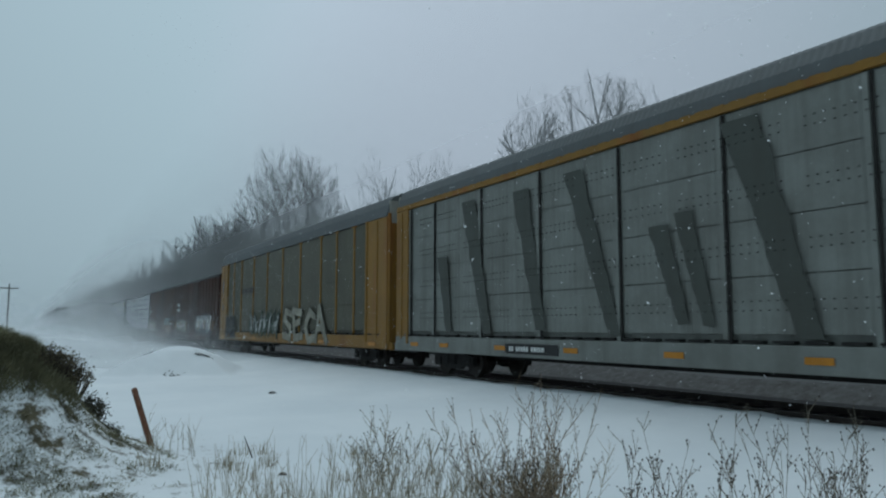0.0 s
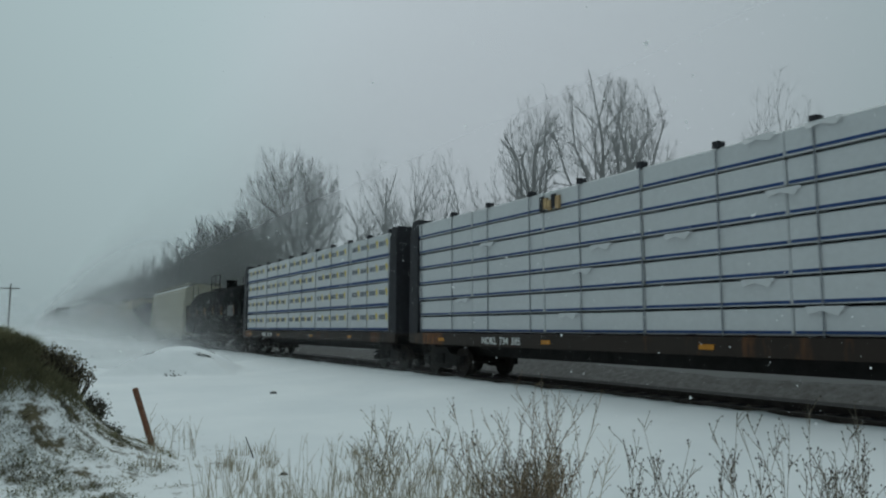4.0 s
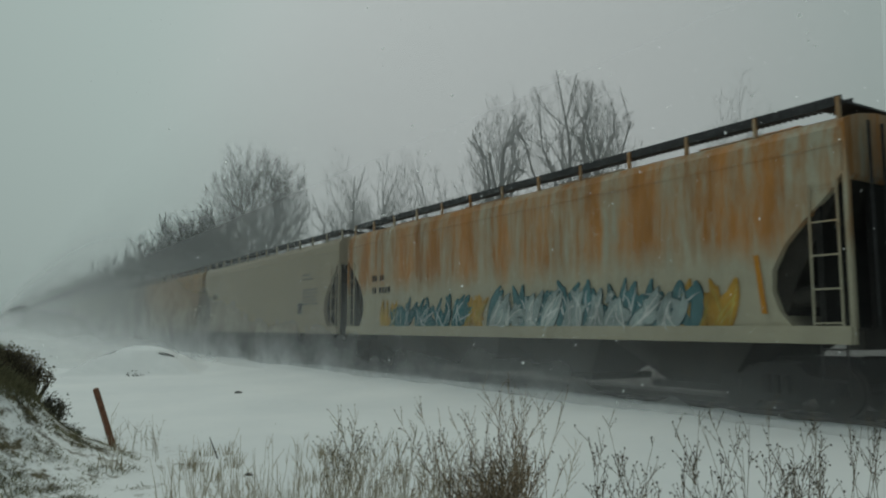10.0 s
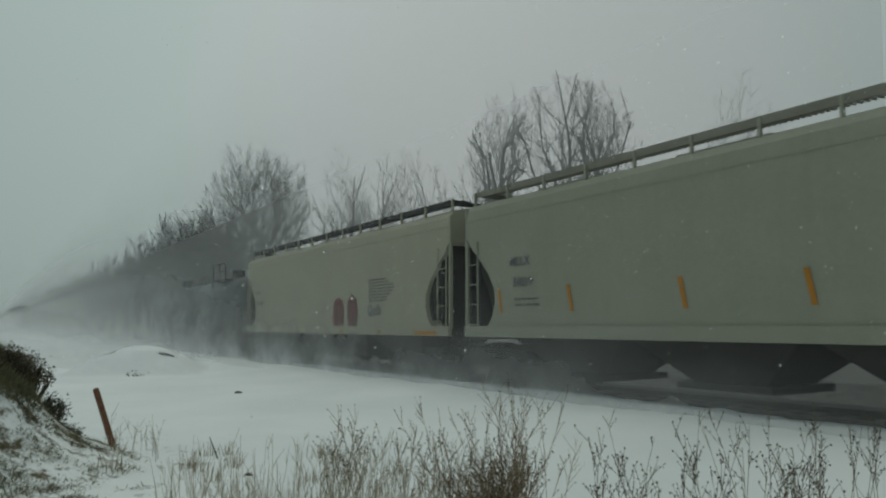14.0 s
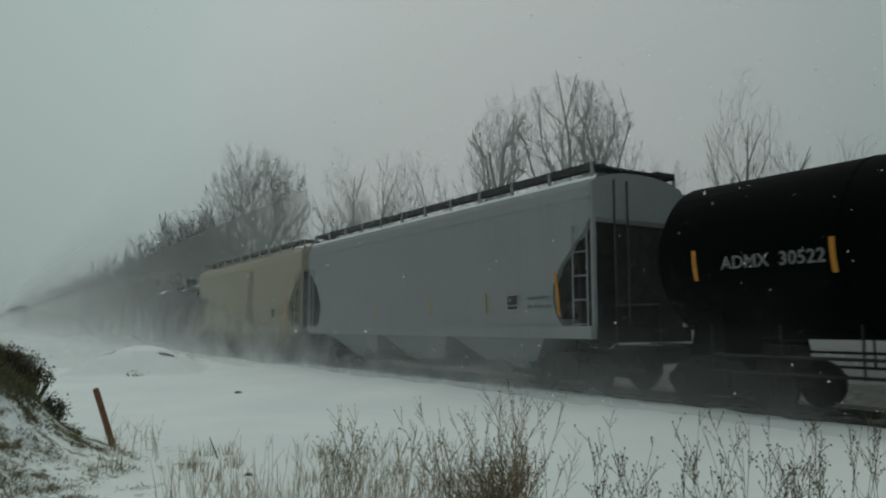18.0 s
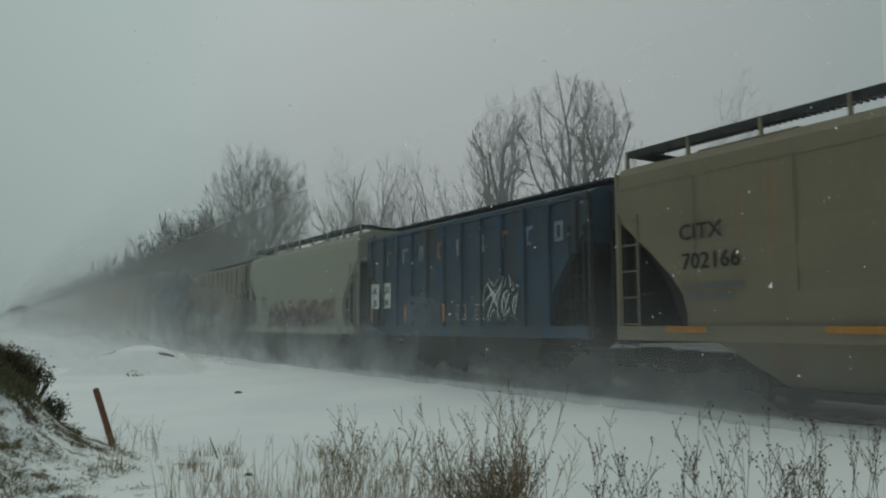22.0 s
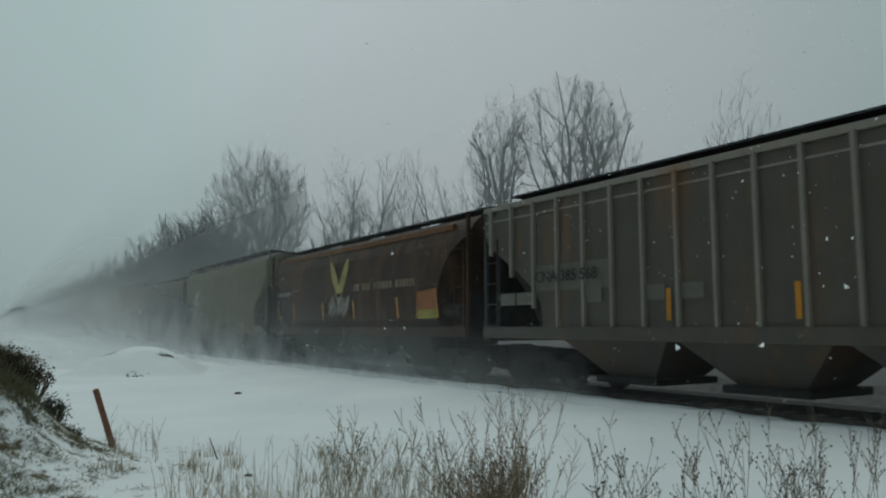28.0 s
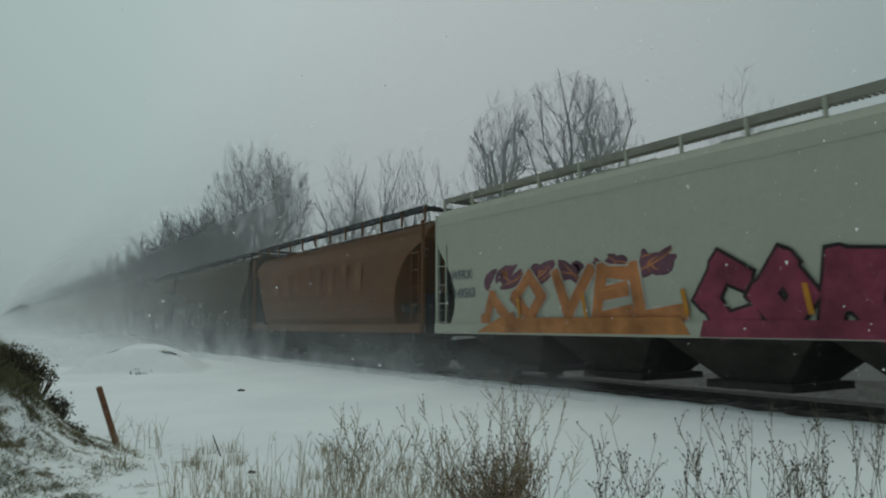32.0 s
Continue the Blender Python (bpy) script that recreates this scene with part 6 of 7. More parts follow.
# two autoracks
c = couple(autorack("grey-panelled autorack with dark wet streaks and yellow eaves", 25.9, P_GALV, P_OCHRE, P_ROOF, False, P_GALV, P_OCHRE), B[0] + 25.9, B[0])
y = c["side"] - 0.02
for xa, za, xb, zb, wide in ((1.4, 5.2, 2.6, 1.35, 0.42), (-3.2, 5.1, -1.9, 1.3, 0.34), (-5.3, 5.0, -4.5, 1.35, 0.34), (-7.9, 5.1, -6.9, 1.25, 0.36), (-9.4, 3.6, -9.0, 1.3, 0.3), (-0.6, 3.5, 0.0, 1.5, 0.26), (0.05, 3.7, 0.6, 1.5, 0.24), (5.2, 5.2, 6.3, 1.3, 0.4), (9.0, 5.1, 9.8, 1.3, 0.35)):
    r2 = random.Random(int(za * 100 + xa * 10))
    lf, rt = [], []
    for k in range(13):
        q = k / 12
        cx = xa + (xb - xa) * q
        lf.append((cx - wide * (1 - 0.45 * q) * r2.uniform(0.85, 1.15), za + (zb - za) * q * r2.uniform(0.98, 1.02)))
        rt.append((cx + wide * (1 - 0.45 * q) * r2.uniform(0.85, 1.15), za + (zb - za) * q * r2.uniform(0.98, 1.02)))
    bm = bmesh.new()
    for k in range(12):
        bm.faces.new([bm.verts.new((p[0], y, p[1])) for p in (lf[k], lf[k + 1], rt[k + 1], rt[k])])
    part("wet_streak", bm, P_WET, c, "dark wet streak running down the panels")
for k in range(9):
    x = -10.8 + 2.7 * k
    for z in (1.75, 2.75, 3.75, 4.75):
        bm = bmesh.new()
        for q in range(14):
            for dz in (0, 0.16):
                box(x + 0.17 * q - 0.012, x + 0.17 * q + 0.012, y - 0.012, y + 0.01, z + dz, z + dz + 0.024, bm)
        tagged(part("rivet_row", bm, STEEL, c), kind="stuff")
reflectors(c, [-11.4, -9.5, -6.5, -3.6, -0.5, 2.5, 6.5, 10.5], y - 0.035, 0.88, 1.0, 0, AMBER, 0.5)
board = part("name_board", sheet([(-6.0, 0.80), (-3.8, 0.80), (-3.8, 1.06), (-6.0, 1.06)], y - 0.03), BLACK, c)
bars(c, -5.8, 0.87, 1.9, 1, y - 0.04, WHITE, 0.13, 0.1, "car_number")
c = couple(autorack("dark green-grey autorack with ochre posts and graffiti", gap(0), P_GREEN, P_OCHRE, P_ROOF, True, P_OCHRE, P_OCHRE), B[0], B[1])
y = c["side"] - 0.045
tag_letters(c, "RASR", -10.8, -8.5, 0.9, 2.1, BLACK, ink((0.24, 0.25, 0.22)), BLACK, y - 0.03, 1, "black sprayed letters with a pale rim", 0.05, 0.035)
part("black_mark", sheet(blob(-11.7, 4.05, 0.3, 0.8, random.Random(3), 0.35), y - 0.03), GREYPRINT, c, "black emblem shape on the ochre end panel")
bars(c, -11.9, 2.75, 0.6, 2, y - 0.03, GREYPRINT, 0.13, 0.2, "car_number", 5)
graffiti(c, -5.6, 0.2, 0.85, 2.5, 6, ink((0.07, 0.10, 0.08)), ink((0.03, 0.035, 0.03)), WHITE, y, 2, "dark green wild graffiti with white strokes", "wild")
stroke_letters(c, "SECA", 0.9, 6.9, 0.74, 2.45, 0.31, ink((0.33, 0.32, 0.255)), ink((0.12, 0.12, 0.10)), ink((0.38, 0.37, 0.31)), y, 3, "large dull silver sprayed letter", 0.025, 0.2)
bars(c, -7.3, 3.4, 1.8, 1, y + 0.02, BLACK, 0.34, 0.4, "faded_name", 6)
lettering("car_number", "2642", -6.2, 0.82, 0.26, WHITE, c, y - 0.05)
reflectors(c, [-11.8, -4.6, 6.0, 11.2], y - 0.05, 0.82, 0.94, 0, AMBER, 0.6)

# two boxcars
c = couple(boxcar("dark oxide-red boxcar with blue and white graffiti", gap(1), P_BOXRED, 1), B[1], B[2])
y = c["side"] - 0.03
graffiti(c, 0.5, 6.2, 0.95, 2.1, 8, ink((0.05, 0.06, 0.085)), ink((0.03, 0.03, 0.035)), ink((0.10, 0.16, 0.24)), y + 0.03, 45, "dark blue sprayed ground", "block")
graffiti(c, 0.6, 6.1, 1.3, 2.45, 9, ink((0.24, 0.24, 0.23)), ink((0.03, 0.03, 0.035)), WHITE, y, 46, "white and grey sprayed tops", "wild")
graffiti(c, 0.6, 6.1, 1.05, 2.45, 6, ink((0.13, 0.15, 0.18)), ink((0.03, 0.03, 0.035)), WHITE, y, 5, "grey, blue and white wild graffiti", "wild")
graffiti(c, -6.8, -2.9, 1.05, 2.2, 5, ink((0.12, 0.12, 0.09)), ink((0.05, 0.06, 0.05)), WHITE, y, 6, "dim green and white graffiti", "wild")
reflectors(c, [-7.3, -5.0, -2.7, 1.9, 4.0, 6.1, 6.8], y - 0.03, 1.3, 1.95)
bars(c, -6.8, 3.2, 1.4, 2, y, WHITE, 0.2, 0.42, "car_number", 3)
c = couple(boxcar("rust-brown boxcar with pale blue graffiti", gap(2), P_BOXRED2, 2), B[2], B[3])
y = c["side"] - 0.03
lettering("reporting_mark", "CN", -6.2, 3.3, 0.30, WHITE, c, y)
for x, pair in ((-6.15, "41"), (-5.35, "38"), (-4.55, "52")):
    lettering("car_number", pair, x, 2.86, 0.33, WHITE, c, y)
graffiti(c, -6.8, -3.0, 0.95, 2.15, 5, ink((0.34, 0.33, 0.29)), ink((0.04, 0.04, 0.04)), WHITE, y, 7, "grey white block graffiti", "wild")
tag_letters(c, "ECOC", 2.4, 5.4, 1.65, 2.25, ink((0.20, 0.27, 0.28)), ink((0.03, 0.03, 0.03)), ink((0.3, 0.36, 0.37)), y, 8, "pale blue sprayed letters", 0.05, 0.05)
graffiti(c, 2.4, 5.9, 1.0, 1.6, 5, ink((0.16, 0.05, 0.03)), ink((0.08, 0.025, 0.02)), ink((0.2, 0.18, 0.16)), y, 9, "faded red graffiti", "wild")
bars(c, 5.9, 2.3, 1.3, 3, y, P_FADE, 0.04, 0.12, "small_print", 5)
bars(c, -0.9, 3.4, 1.0, 2, y - 0.05, P_FADE, 0.04, 0.12, "small_print", 6)
reflectors(c, [-6.9, -4.7, -2.3, 2.2, 4.5, 6.4], y - 0.03, 1.3, 1.95)

# two centerbeam flats with lumber
for k in (3, 4):
    c = couple(centerbeam("dark brown centerbeam flat car loaded with wrapped lumber", gap(k), P_DARK), B[k], B[k + 1])
    lettering("reporting_mark", "NOKL  734  595", -5.2, 1.02, 0.27, WHITE, c, c["side"] - 0.01)
    reflectors(c, [-8.6, -3.4, 1.5, 6.0], c["side"] - 0.01, 1.06, 1.16, 0, AMBER, 0.35)
    couple(lumber(gap(k), k, k == 4), B[k], B[k + 1])


def tank_marks(c, text, x, z, size, mat, strips):
    lettering("reporting_mark", text, x, z, size, mat, c, c["side"] - 0.02)
    for q in strips:
        tank_sheet(c, q, q + 0.09, 2.3, 2.85, AMBER)


def hop(k, label, mat, **kw):
    return couple(hopper(label, gap(k), mat, **kw), B[k], B[k + 1])


def tnk(k, label, mat, **kw):
    return couple(tank(label, gap(k), mat, **kw), B[k], B[k + 1])


c = tnk(5, "glossy black tank car with white lettering", P_TANK)
tank_marks(c, "GATX 75131", -5.1, 2.28, 0.32, DIM, [-7.6, -4.2, -1.5, 1.2, 3.6, 6.9])
lettering("stencil", "FRA AIP", 5.0, 2.42, 0.2, DIM, c, c["side"] - 0.02)
for x, z, w, n in ((-5.8, 2.12, 1.4, 2), (-3.4, 2.2, 0.8, 1), (1.9, 2.15, 0.7, 4), (3.3, 2.22, 1.0, 2), (5.1, 2.02, 0.8, 4), (1.0, 3.4, 0.4, 3)):
    bars(c, x, z, w, n, c["side"] - 0.015, DIM, 0.028, 0.075, "small_print", n + int(w * 9))
data_table(c, 5.55, 7.0, 2.2, 2.85, 77)
c = hop(6, "clean off-white covered hopper with snow on the roof", P_WHITE, kind="bulge", cut=0.6, snow=True, seams=None, walk_mat=P_GREYW)
y = c["side"] - 0.05
lettering("reporting_mark", "FPAX", -7.6, 2.58, 0.36, BLACK, c, y)
lettering("car_number", "950478", -7.4, 2.12, 0.36, BLACK, c, y)
bars(c, -7.8, 1.95, 0.8, 2, y, GREYPRINT, 0.05, 0.12, "small_print", 12)
reflectors(c, [-8.2, -5.2, -2.6, 0.0, 2.6, 5.4, 8.0], y - 0.02, 1.57, 2.05, -0.1)
placard(c, 7.4, 1.7, 0.35, y)
c = tnk(7, "blue-black tank car with yellow lettering and dusted with snow", P_TANK_B, snow=True, snow_from=4.6)
tank_marks(c, "UTLX 663465", -4.0, 2.32, 0.38, YELLOW, [-5.9, -2.6, 1.0, 4.0])
bars(c, -4.6, 2.12, 1.6, 3, c["side"] - 0.015, YELLOW, 0.035, 0.09, "small_print", 8)
c = hop(8, "beige covered hopper with purple and green graffiti", P_BEIGE)
y = c["side"] - 0.01
lettering("reporting_mark", "ACFX", -6.3, 2.78, 0.32, GREYPRINT, c, y)
lettering("car_number", "99002", -6.2, 2.34, 0.32, GREYPRINT, c, y)
part("repainted_panel", sheet([(-5.1, 1.5), (6.9, 1.5), (6.9, 3.05), (-5.1, 3.05)], y + 0.008), P_CREAM, c, "paler repainted lower panel")
graffiti(c, -5.6, 2.2, 1.5, 2.7, 7, ink((0.17, 0.10, 0.26)), ink((0.13, 0.075, 0.20)), ink((0.20, 0.12, 0.30)), y, 11, "purple sprayed spikes behind the letters", "wild")
bubble_letters(c, -4.9, 1.3, 1.24, 2.5, 7, y - 0.02, 12)
placard(c, 5.5, 1.75, 0.55, y)
part("patch", sheet([(5.3, 2.35), (6.1, 2.35), (6.1, 2.75), (5.3, 2.75)], y), P_TAN, c)
reflectors(c, [6.7], y, 1.6, 2.6, -0.1)
c = hop(9, "smooth grey covered hopper with black slope ends", P_GREY)
y = c["side"] - 0.01
placard(c, 6.9, 1.75, 0.45, y)
reflectors(c, [7.8], y, 1.65, 2.6, -0.15)
reflectors(c, [5.0], y, 1.7, 2.1, -0.05, ink((0.35, 0.24, 0.08)), 0.06)
bars(c, -7.3, 2.6, 1.0, 2, y, GREYPRINT, 0.2, 0.4, "car_number", 4)
c = hop(10, "rust-stained white covered hopper with blue and yellow graffiti", P_RUSTW)
y = c["side"] - 0.01
graffiti(c, -5.9, -1.2, 1.2, 2.4, 5, ink((0.05, 0.17, 0.19)), ink((0.02, 0.05, 0.06)), ink((0.55, 0.6, 0.6)), y, 13, "teal wild graffiti", "wild")
graffiti(c, -0.3, 6.2, 1.2, 2.5, 8, ink((0.10, 0.22, 0.24)), ink((0.02, 0.06, 0.07)), ink((0.6, 0.63, 0.62)), y, 14, "teal and white wild graffiti", "wild")
for k, (xa, xb) in enumerate(((-6.4, -5.3), (-1.6, -0.4), (5.6, 7.0))):
    graffiti(c, xa, xb, 1.2, 2.35, 2, ink((0.52, 0.30, 0.05)), ink((0.45, 0.26, 0.06)), ink((0.5, 0.4, 0.1)), y + 0.006, 15 + k, "yellow and orange graffiti fill", "wild")
graffiti(c, -0.3, 6.0, 1.2, 2.3, 9, ink((0.36, 0.43, 0.42)), ink((0.05, 0.10, 0.11)), ink((0.66, 0.68, 0.66)), y - 0.02, 19, "pale grey wild graffiti strokes", "wild")
reflectors(c, [7.5], y, 1.68, 2.66, -0.12)
bars(c, -7.0, 2.95, 1.1, 2, y, BLACK, 0.22, 0.4, "car_number", 4)
c = hop(11, "beige covered hopper with small black markings", P_BEIGE)
y = c["side"] - 0.01
lettering("reporting_mark", "EQUX", -7.2, 3.0, 0.36, BLACK, c, y)
lettering("car_number", "12536", -7.1, 2.5, 0.34, BLACK, c, y)
placard(c, 5.5, 1.95, 0.55, y)
bars(c, 6.0, 3.5, 1.0, 2, y, GREYPRINT, 0.06, 0.16, "small_print", 14)
bars(c, 6.0, 2.9, 1.6, 5, y, GREYPRINT, 0.06, 0.14, "small_print", 15)
reflectors(c, [-8.2, -5.6, -2.9, -0.2, 2.5, 5.2, 7.8], y - 0.09, 1.38, 1.47, 0, ink((0.45, 0.16, 0.03)), 0.35)
c = hop(12, "heavily rusted yellow and grey covered hopper", P_RUSTY)
y = c["side"] - 0.01
lettering("reporting_mark", "WLPX", -6.6, 2.82, 0.40, BLACK, c, y)
lettering("car_number", "44610", -6.5, 2.3, 0.40, BLACK, c, y)
bars(c, -6.9, 1.95, 0.9, 2, y, GREYPRINT, 0.07, 0.14, "small_print", 8)
reflectors(c, [-7.6, -2.7, -0.8, 2.0, 5.2, 7.7], y, 1.62, 2.2, -0.1, ink((0.50, 0.20, 0.03)))
c = hop(13, "plain warm grey covered hopper", P_GREYW)
y = c["side"] - 0.01
bars(c, -7.2, 2.65, 0.9, 2, y, GREYPRINT, 0.22, 0.42, "car_number", 4)
reflectors(c, [-4.9, -2.5, 0.1, 2.8, 7.0], y, 1.55, 2.05, -0.1)
placard(c, 6.4, 1.75, 0.42, y)
bars(c, 1.6, 1.3, 1.4, 2, y - 0.09, GREYPRINT, 0.03, 0.07, "small_print", 9)
c = hop(14, "pale grey-green covered hopper with faint lettering", P_PALE, walk_mat=P_GREY)
y = c["side"] - 0.01
lettering("reporting_mark", "MLLX", -7.2, 2.95, 0.32, GREYPRINT, c, y)
lettering("car_number", "34019", -7.1, 2.44, 0.32, GREYPRINT, c, y)
bars(c, -7.4, 2.1, 0.9, 2, y, GREYPRINT, 0.06, 0.14, "small_print", 10)
reflectors(c, [-8.0, -5.4, -2.3, 0.2, 3.0, 6.4], y, 1.8, 2.4, -0.12)
c = hop(15, "cream covered hopper with dark red spray marks", P_WHITE)
y = c["side"] - 0.01
tag_letters(c, "8", 1.3, 2.1, 1.5, 2.35, ink((0.24, 0.10, 0.10)), ink((0.14, 0.03, 0.035)), ink((0.15, 0.03, 0.035)), y, 17, "dark red sprayed figure", 0.12, 0.02)
tag_letters(c, "0", 2.6, 3.3, 1.5, 2.45, ink((0.22, 0.08, 0.085)), ink((0.13, 0.025, 0.03)), ink((0.15, 0.03, 0.035)), y, 18, "dark red sprayed figure", 0.12, 0.02)
lettering("scrawl", "Quib", 4.6, 1.85, 0.5, GREYPRINT, c, y)
bars(c, 4.2, 3.0, 1.7, 8, y, GREYPRINT, 0.045, 0.1, "small_print", 21)
bars(c, -7.9, 2.95, 0.8, 2, y, GREYPRINT, 0.2, 0.5, "car_number", 4)
reflectors(c, [-5.7, -3.0, 0.0, 2.1, 5.0], y - 0.09, 1.24, 1.34, 0, ink((0.42, 0.28, 0.06)), 0.3)
reflectors(c, [7.5], y - 0.09, 1.22, 1.34, 0, AMBER, 1.2)
c = tnk(16, "grey tank car streaked with snow dust", P_TANK_G, r=1.46)
tank_marks(c, "UCLX", -4.4, 2.3, 0.42, DIM, [-6.0])
c = tnk(17, "short grey tank car", P_TANK_G, r=1.46)
tank_marks(c, "UCLX", -4.4, 2.3, 0.42, DIM, [-6.1, 2.0])
c = tnk(18, "long black tank car with dim yellow lettering", P_TANK, dome=-0.73)
tank_marks(c, "WCHX   30128", -6.71, 2.2, 0.27, YELLOW, [-8.13, -5.03, -1.94, 0.6, 3.2, 6.1])
data_table(c, 5.22, 6.32, 2.55, 3.05, 37, 6)
c = tnk(19, "black tank car with a pale scuff and white lettering", P_TANK, dome=0.62)
tank_marks(c, "ADMX  30522", -5.4, 2.47, 0.32, DIM, [-7.0, -4.4, 4.42, 7.02])
data_table(c, 5.37, 6.47, 2.5, 3.0, 38)
tank_strip(c, [(2.82, 3.34, 3.40), (3.0, 3.12, 3.57), (3.2, 3.08, 3.72), (3.4, 3.24, 3.82), (3.6, 3.48, 3.88), (3.78, 3.74, 3.82)], ink((0.36, 0.355, 0.29)), "leaf_emblem", "pale leaf-shaped emblem on the tank")
tank_strip(c, [(2.8, 3.35, 3.39), (3.1, 3.42, 3.47), (3.4, 3.55, 3.59), (3.6, 3.65, 3.67)], BLACK, "leaf_vein", "", 1.52, 0.02)
part("hazard_placard", sheet([(7.07, 1.70), (7.24, 1.87), (7.07, 2.04), (6.90, 1.87)], -1.47), ink((0.50, 0.06, 0.05)), c, "red diamond hazard placard")
part("placard_bar", sheet([(6.96, 1.84), (7.18, 1.84), (7.18, 1.91), (6.96, 1.91)], -1.478), WHITE, c)
c = hop(20, "grey covered hopper with dark oval slope ends", P_COOL, snow=True, bays=3, bay_mat=P_COOL)
y = c["side"] - 0.01
placard(c, 5.1, 1.85, 0.45, y)
reflectors(c, [7.0], y, 1.7, 2.7, -0.12)
reflectors(c, [-2.0, 1.4, 4.2], y, 1.8, 2.3, -0.05, ink((0.40, 0.26, 0.06)), 0.06)
bars(c, 5.9, 2.1, 1.0, 2, y, GREYPRINT, 0.08, 0.2, "small_print", 3)
c = hop(21, "tan covered hopper with a brown stain", P_BEIGE, cut=1.4, bay_mat=P_BEIGE)
y = c["side"] - 0.01
lettering("reporting_mark", "AGPX", -6.6, 2.9, 0.32, GREYPRINT, c, y)
placard(c, 4.8, 1.85, 0.5, y)
bars(c, 5.6, 2.3, 0.9, 3, y, ink((0.35, 0.16, 0.06)), 0.07, 0.15, "small_print", 31)
reflectors(c, [6.8], y, 1.75, 2.75, -0.12, ink((0.45, 0.14, 0.02)), 0.14)
part("stain", sheet([(1.0, 1.55), (2.3, 1.55), (2.0, 2.6), (2.2, 4.15), (1.3, 4.15), (1.2, 2.8)], y + 0.004), P_TAN, c, "brownish stain down the side")
c = tnk(22, "black tank car with snow packed on its top", P_TANK_B, snow=True)
tank_marks(c, "GATX 211", -4.9, 2.22, 0.36, DIM, [-6.4, -3.9, -2.1, 0.0, 1.7, 4.2])
bars(c, -5.2, 2.08, 1.3, 2, c["side"] - 0.015, DIM, 0.06, 0.13, "small_print", 18)
part("yellow_panel", sheet([(4.1, 1.9), (5.0, 1.9), (5.0, 2.15), (4.1, 2.15)], c["side"] - 0.02), YELLOW, c)
placard(c, 5.5, 1.75, 0.45, c["side"] - 0.02)
c = hop(23, "dirty brown covered hopper with a white number panel and silver graffiti", P_BROWN)
y = c["side"] - 0.01
part("number_panel", sheet([(-6.7, 1.95), (-5.05, 1.95), (-5.05, 3.35), (-6.7, 3.35)], y), P_LIGHT, c)
lettering("reporting_mark", "FURX", -5.95, 2.58, 0.42, BLACK, c, y - 0.01)
lettering("car_number", "842035", -5.85, 2.05, 0.40, BLACK, c, y - 0.01)
stroke_letters(c, "BOSER", -4.2, 0.3, 1.52, 2.34, 0.20, ink((0.16, 0.165, 0.155)), ink((0.03, 0.028, 0.025)), ink((0.30, 0.30, 0.29)), y, 22, "dull silver sprayed letter", 0.045, 0.15)
graffiti(c, 0.9, 3.3, 1.5, 2.5, 4, ink((0.085, 0.078, 0.06)), ink((0.03, 0.028, 0.025)), ink((0.11, 0.105, 0.09)), y, 24, "dull dark sprayed outlines", "wild")
part("silver_band", sheet([(-4.1, 1.5), (1.3, 1.5), (1.2, 1.68), (-3.9, 1.66)], y + 0.003), ink((0.14, 0.145, 0.14)), c, "silver sprayed base line")
tag_letters(c, "Sm", 3.1, 6.2, 1.5, 2.75, ink((0.20, 0.36, 0.40)), ink((0.42, 0.48, 0.48)), ink((0.10, 0.20, 0.24)), y, 23, "pale blue sprayed letters", 0.07, 0.05)
part("pale_band", sheet([(2.6, 1.23), (6.2, 1.23), (6.2, 1.46), (2.6, 1.46)], y - 0.085), ink((0.34, 0.40, 0.40)), c, "pale blue sprayed band on the sill")
reflectors(c, [-7.4, -5.0, -1.4, 6.6], y - 0.09, 1.28, 1.40, 0, AMBER, 0.6)
c = hop(24, "beige covered hopper with black slope ends", P_TAN, bays=3, cut=1.7, kind="bulge")
y = c["side"] - 0.06
lettering("reporting_mark", "CITX", -5.8, 3.06, 0.42, BLACK, c, y)
lettering("car_number", "702166", -5.6, 2.52, 0.42, BLACK, c, y)
bars(c, -6.2, 2.15, 1.2, 2, y, GREYPRINT, 0.1, 0.2, "small_print", 6)
placard(c, 3.6, 1.9, 0.5, y)
reflectors(c, [-6.6, -3.5, 1.6, 6.0], y - 0.05, 1.36, 1.47, 0, AMBER, 0.9)


def letter_blocks(c, n, x0, x1, z, s, y, mat, seed):
    """A railway's faded name as plain letter-sized blocks."""
    r2 = random.Random(seed)
    for k in range(n):
        x = x0 + (x1 - x0) * k / (n - 1)
        w = s * r2.uniform(0.5, 0.75)
        t = 0.09
        bm = sheet([(x, z), (x + t, z), (x + t, z + s), (x, z + s)], y)
        sheet([(x + t, z + s - t), (x + w, z + s - t), (x + w, z + s), (x + t, z + s)], y, bm)
        if r2.random() < 0.7:
            sheet([(x + w - t, z), (x + w, z), (x + w, z + s - t), (x + w - t, z + s - t)], y, bm)
        if r2.random() < 0.6:
            sheet([(x + t, z), (x + w - t, z), (x + w - t, z + t), (x + t, z + t)], y, bm)
        part("letter_block", bm, mat if k % 3 else ink((0.30, 0.19, 0.09)), c, "faded letter-shaped block")


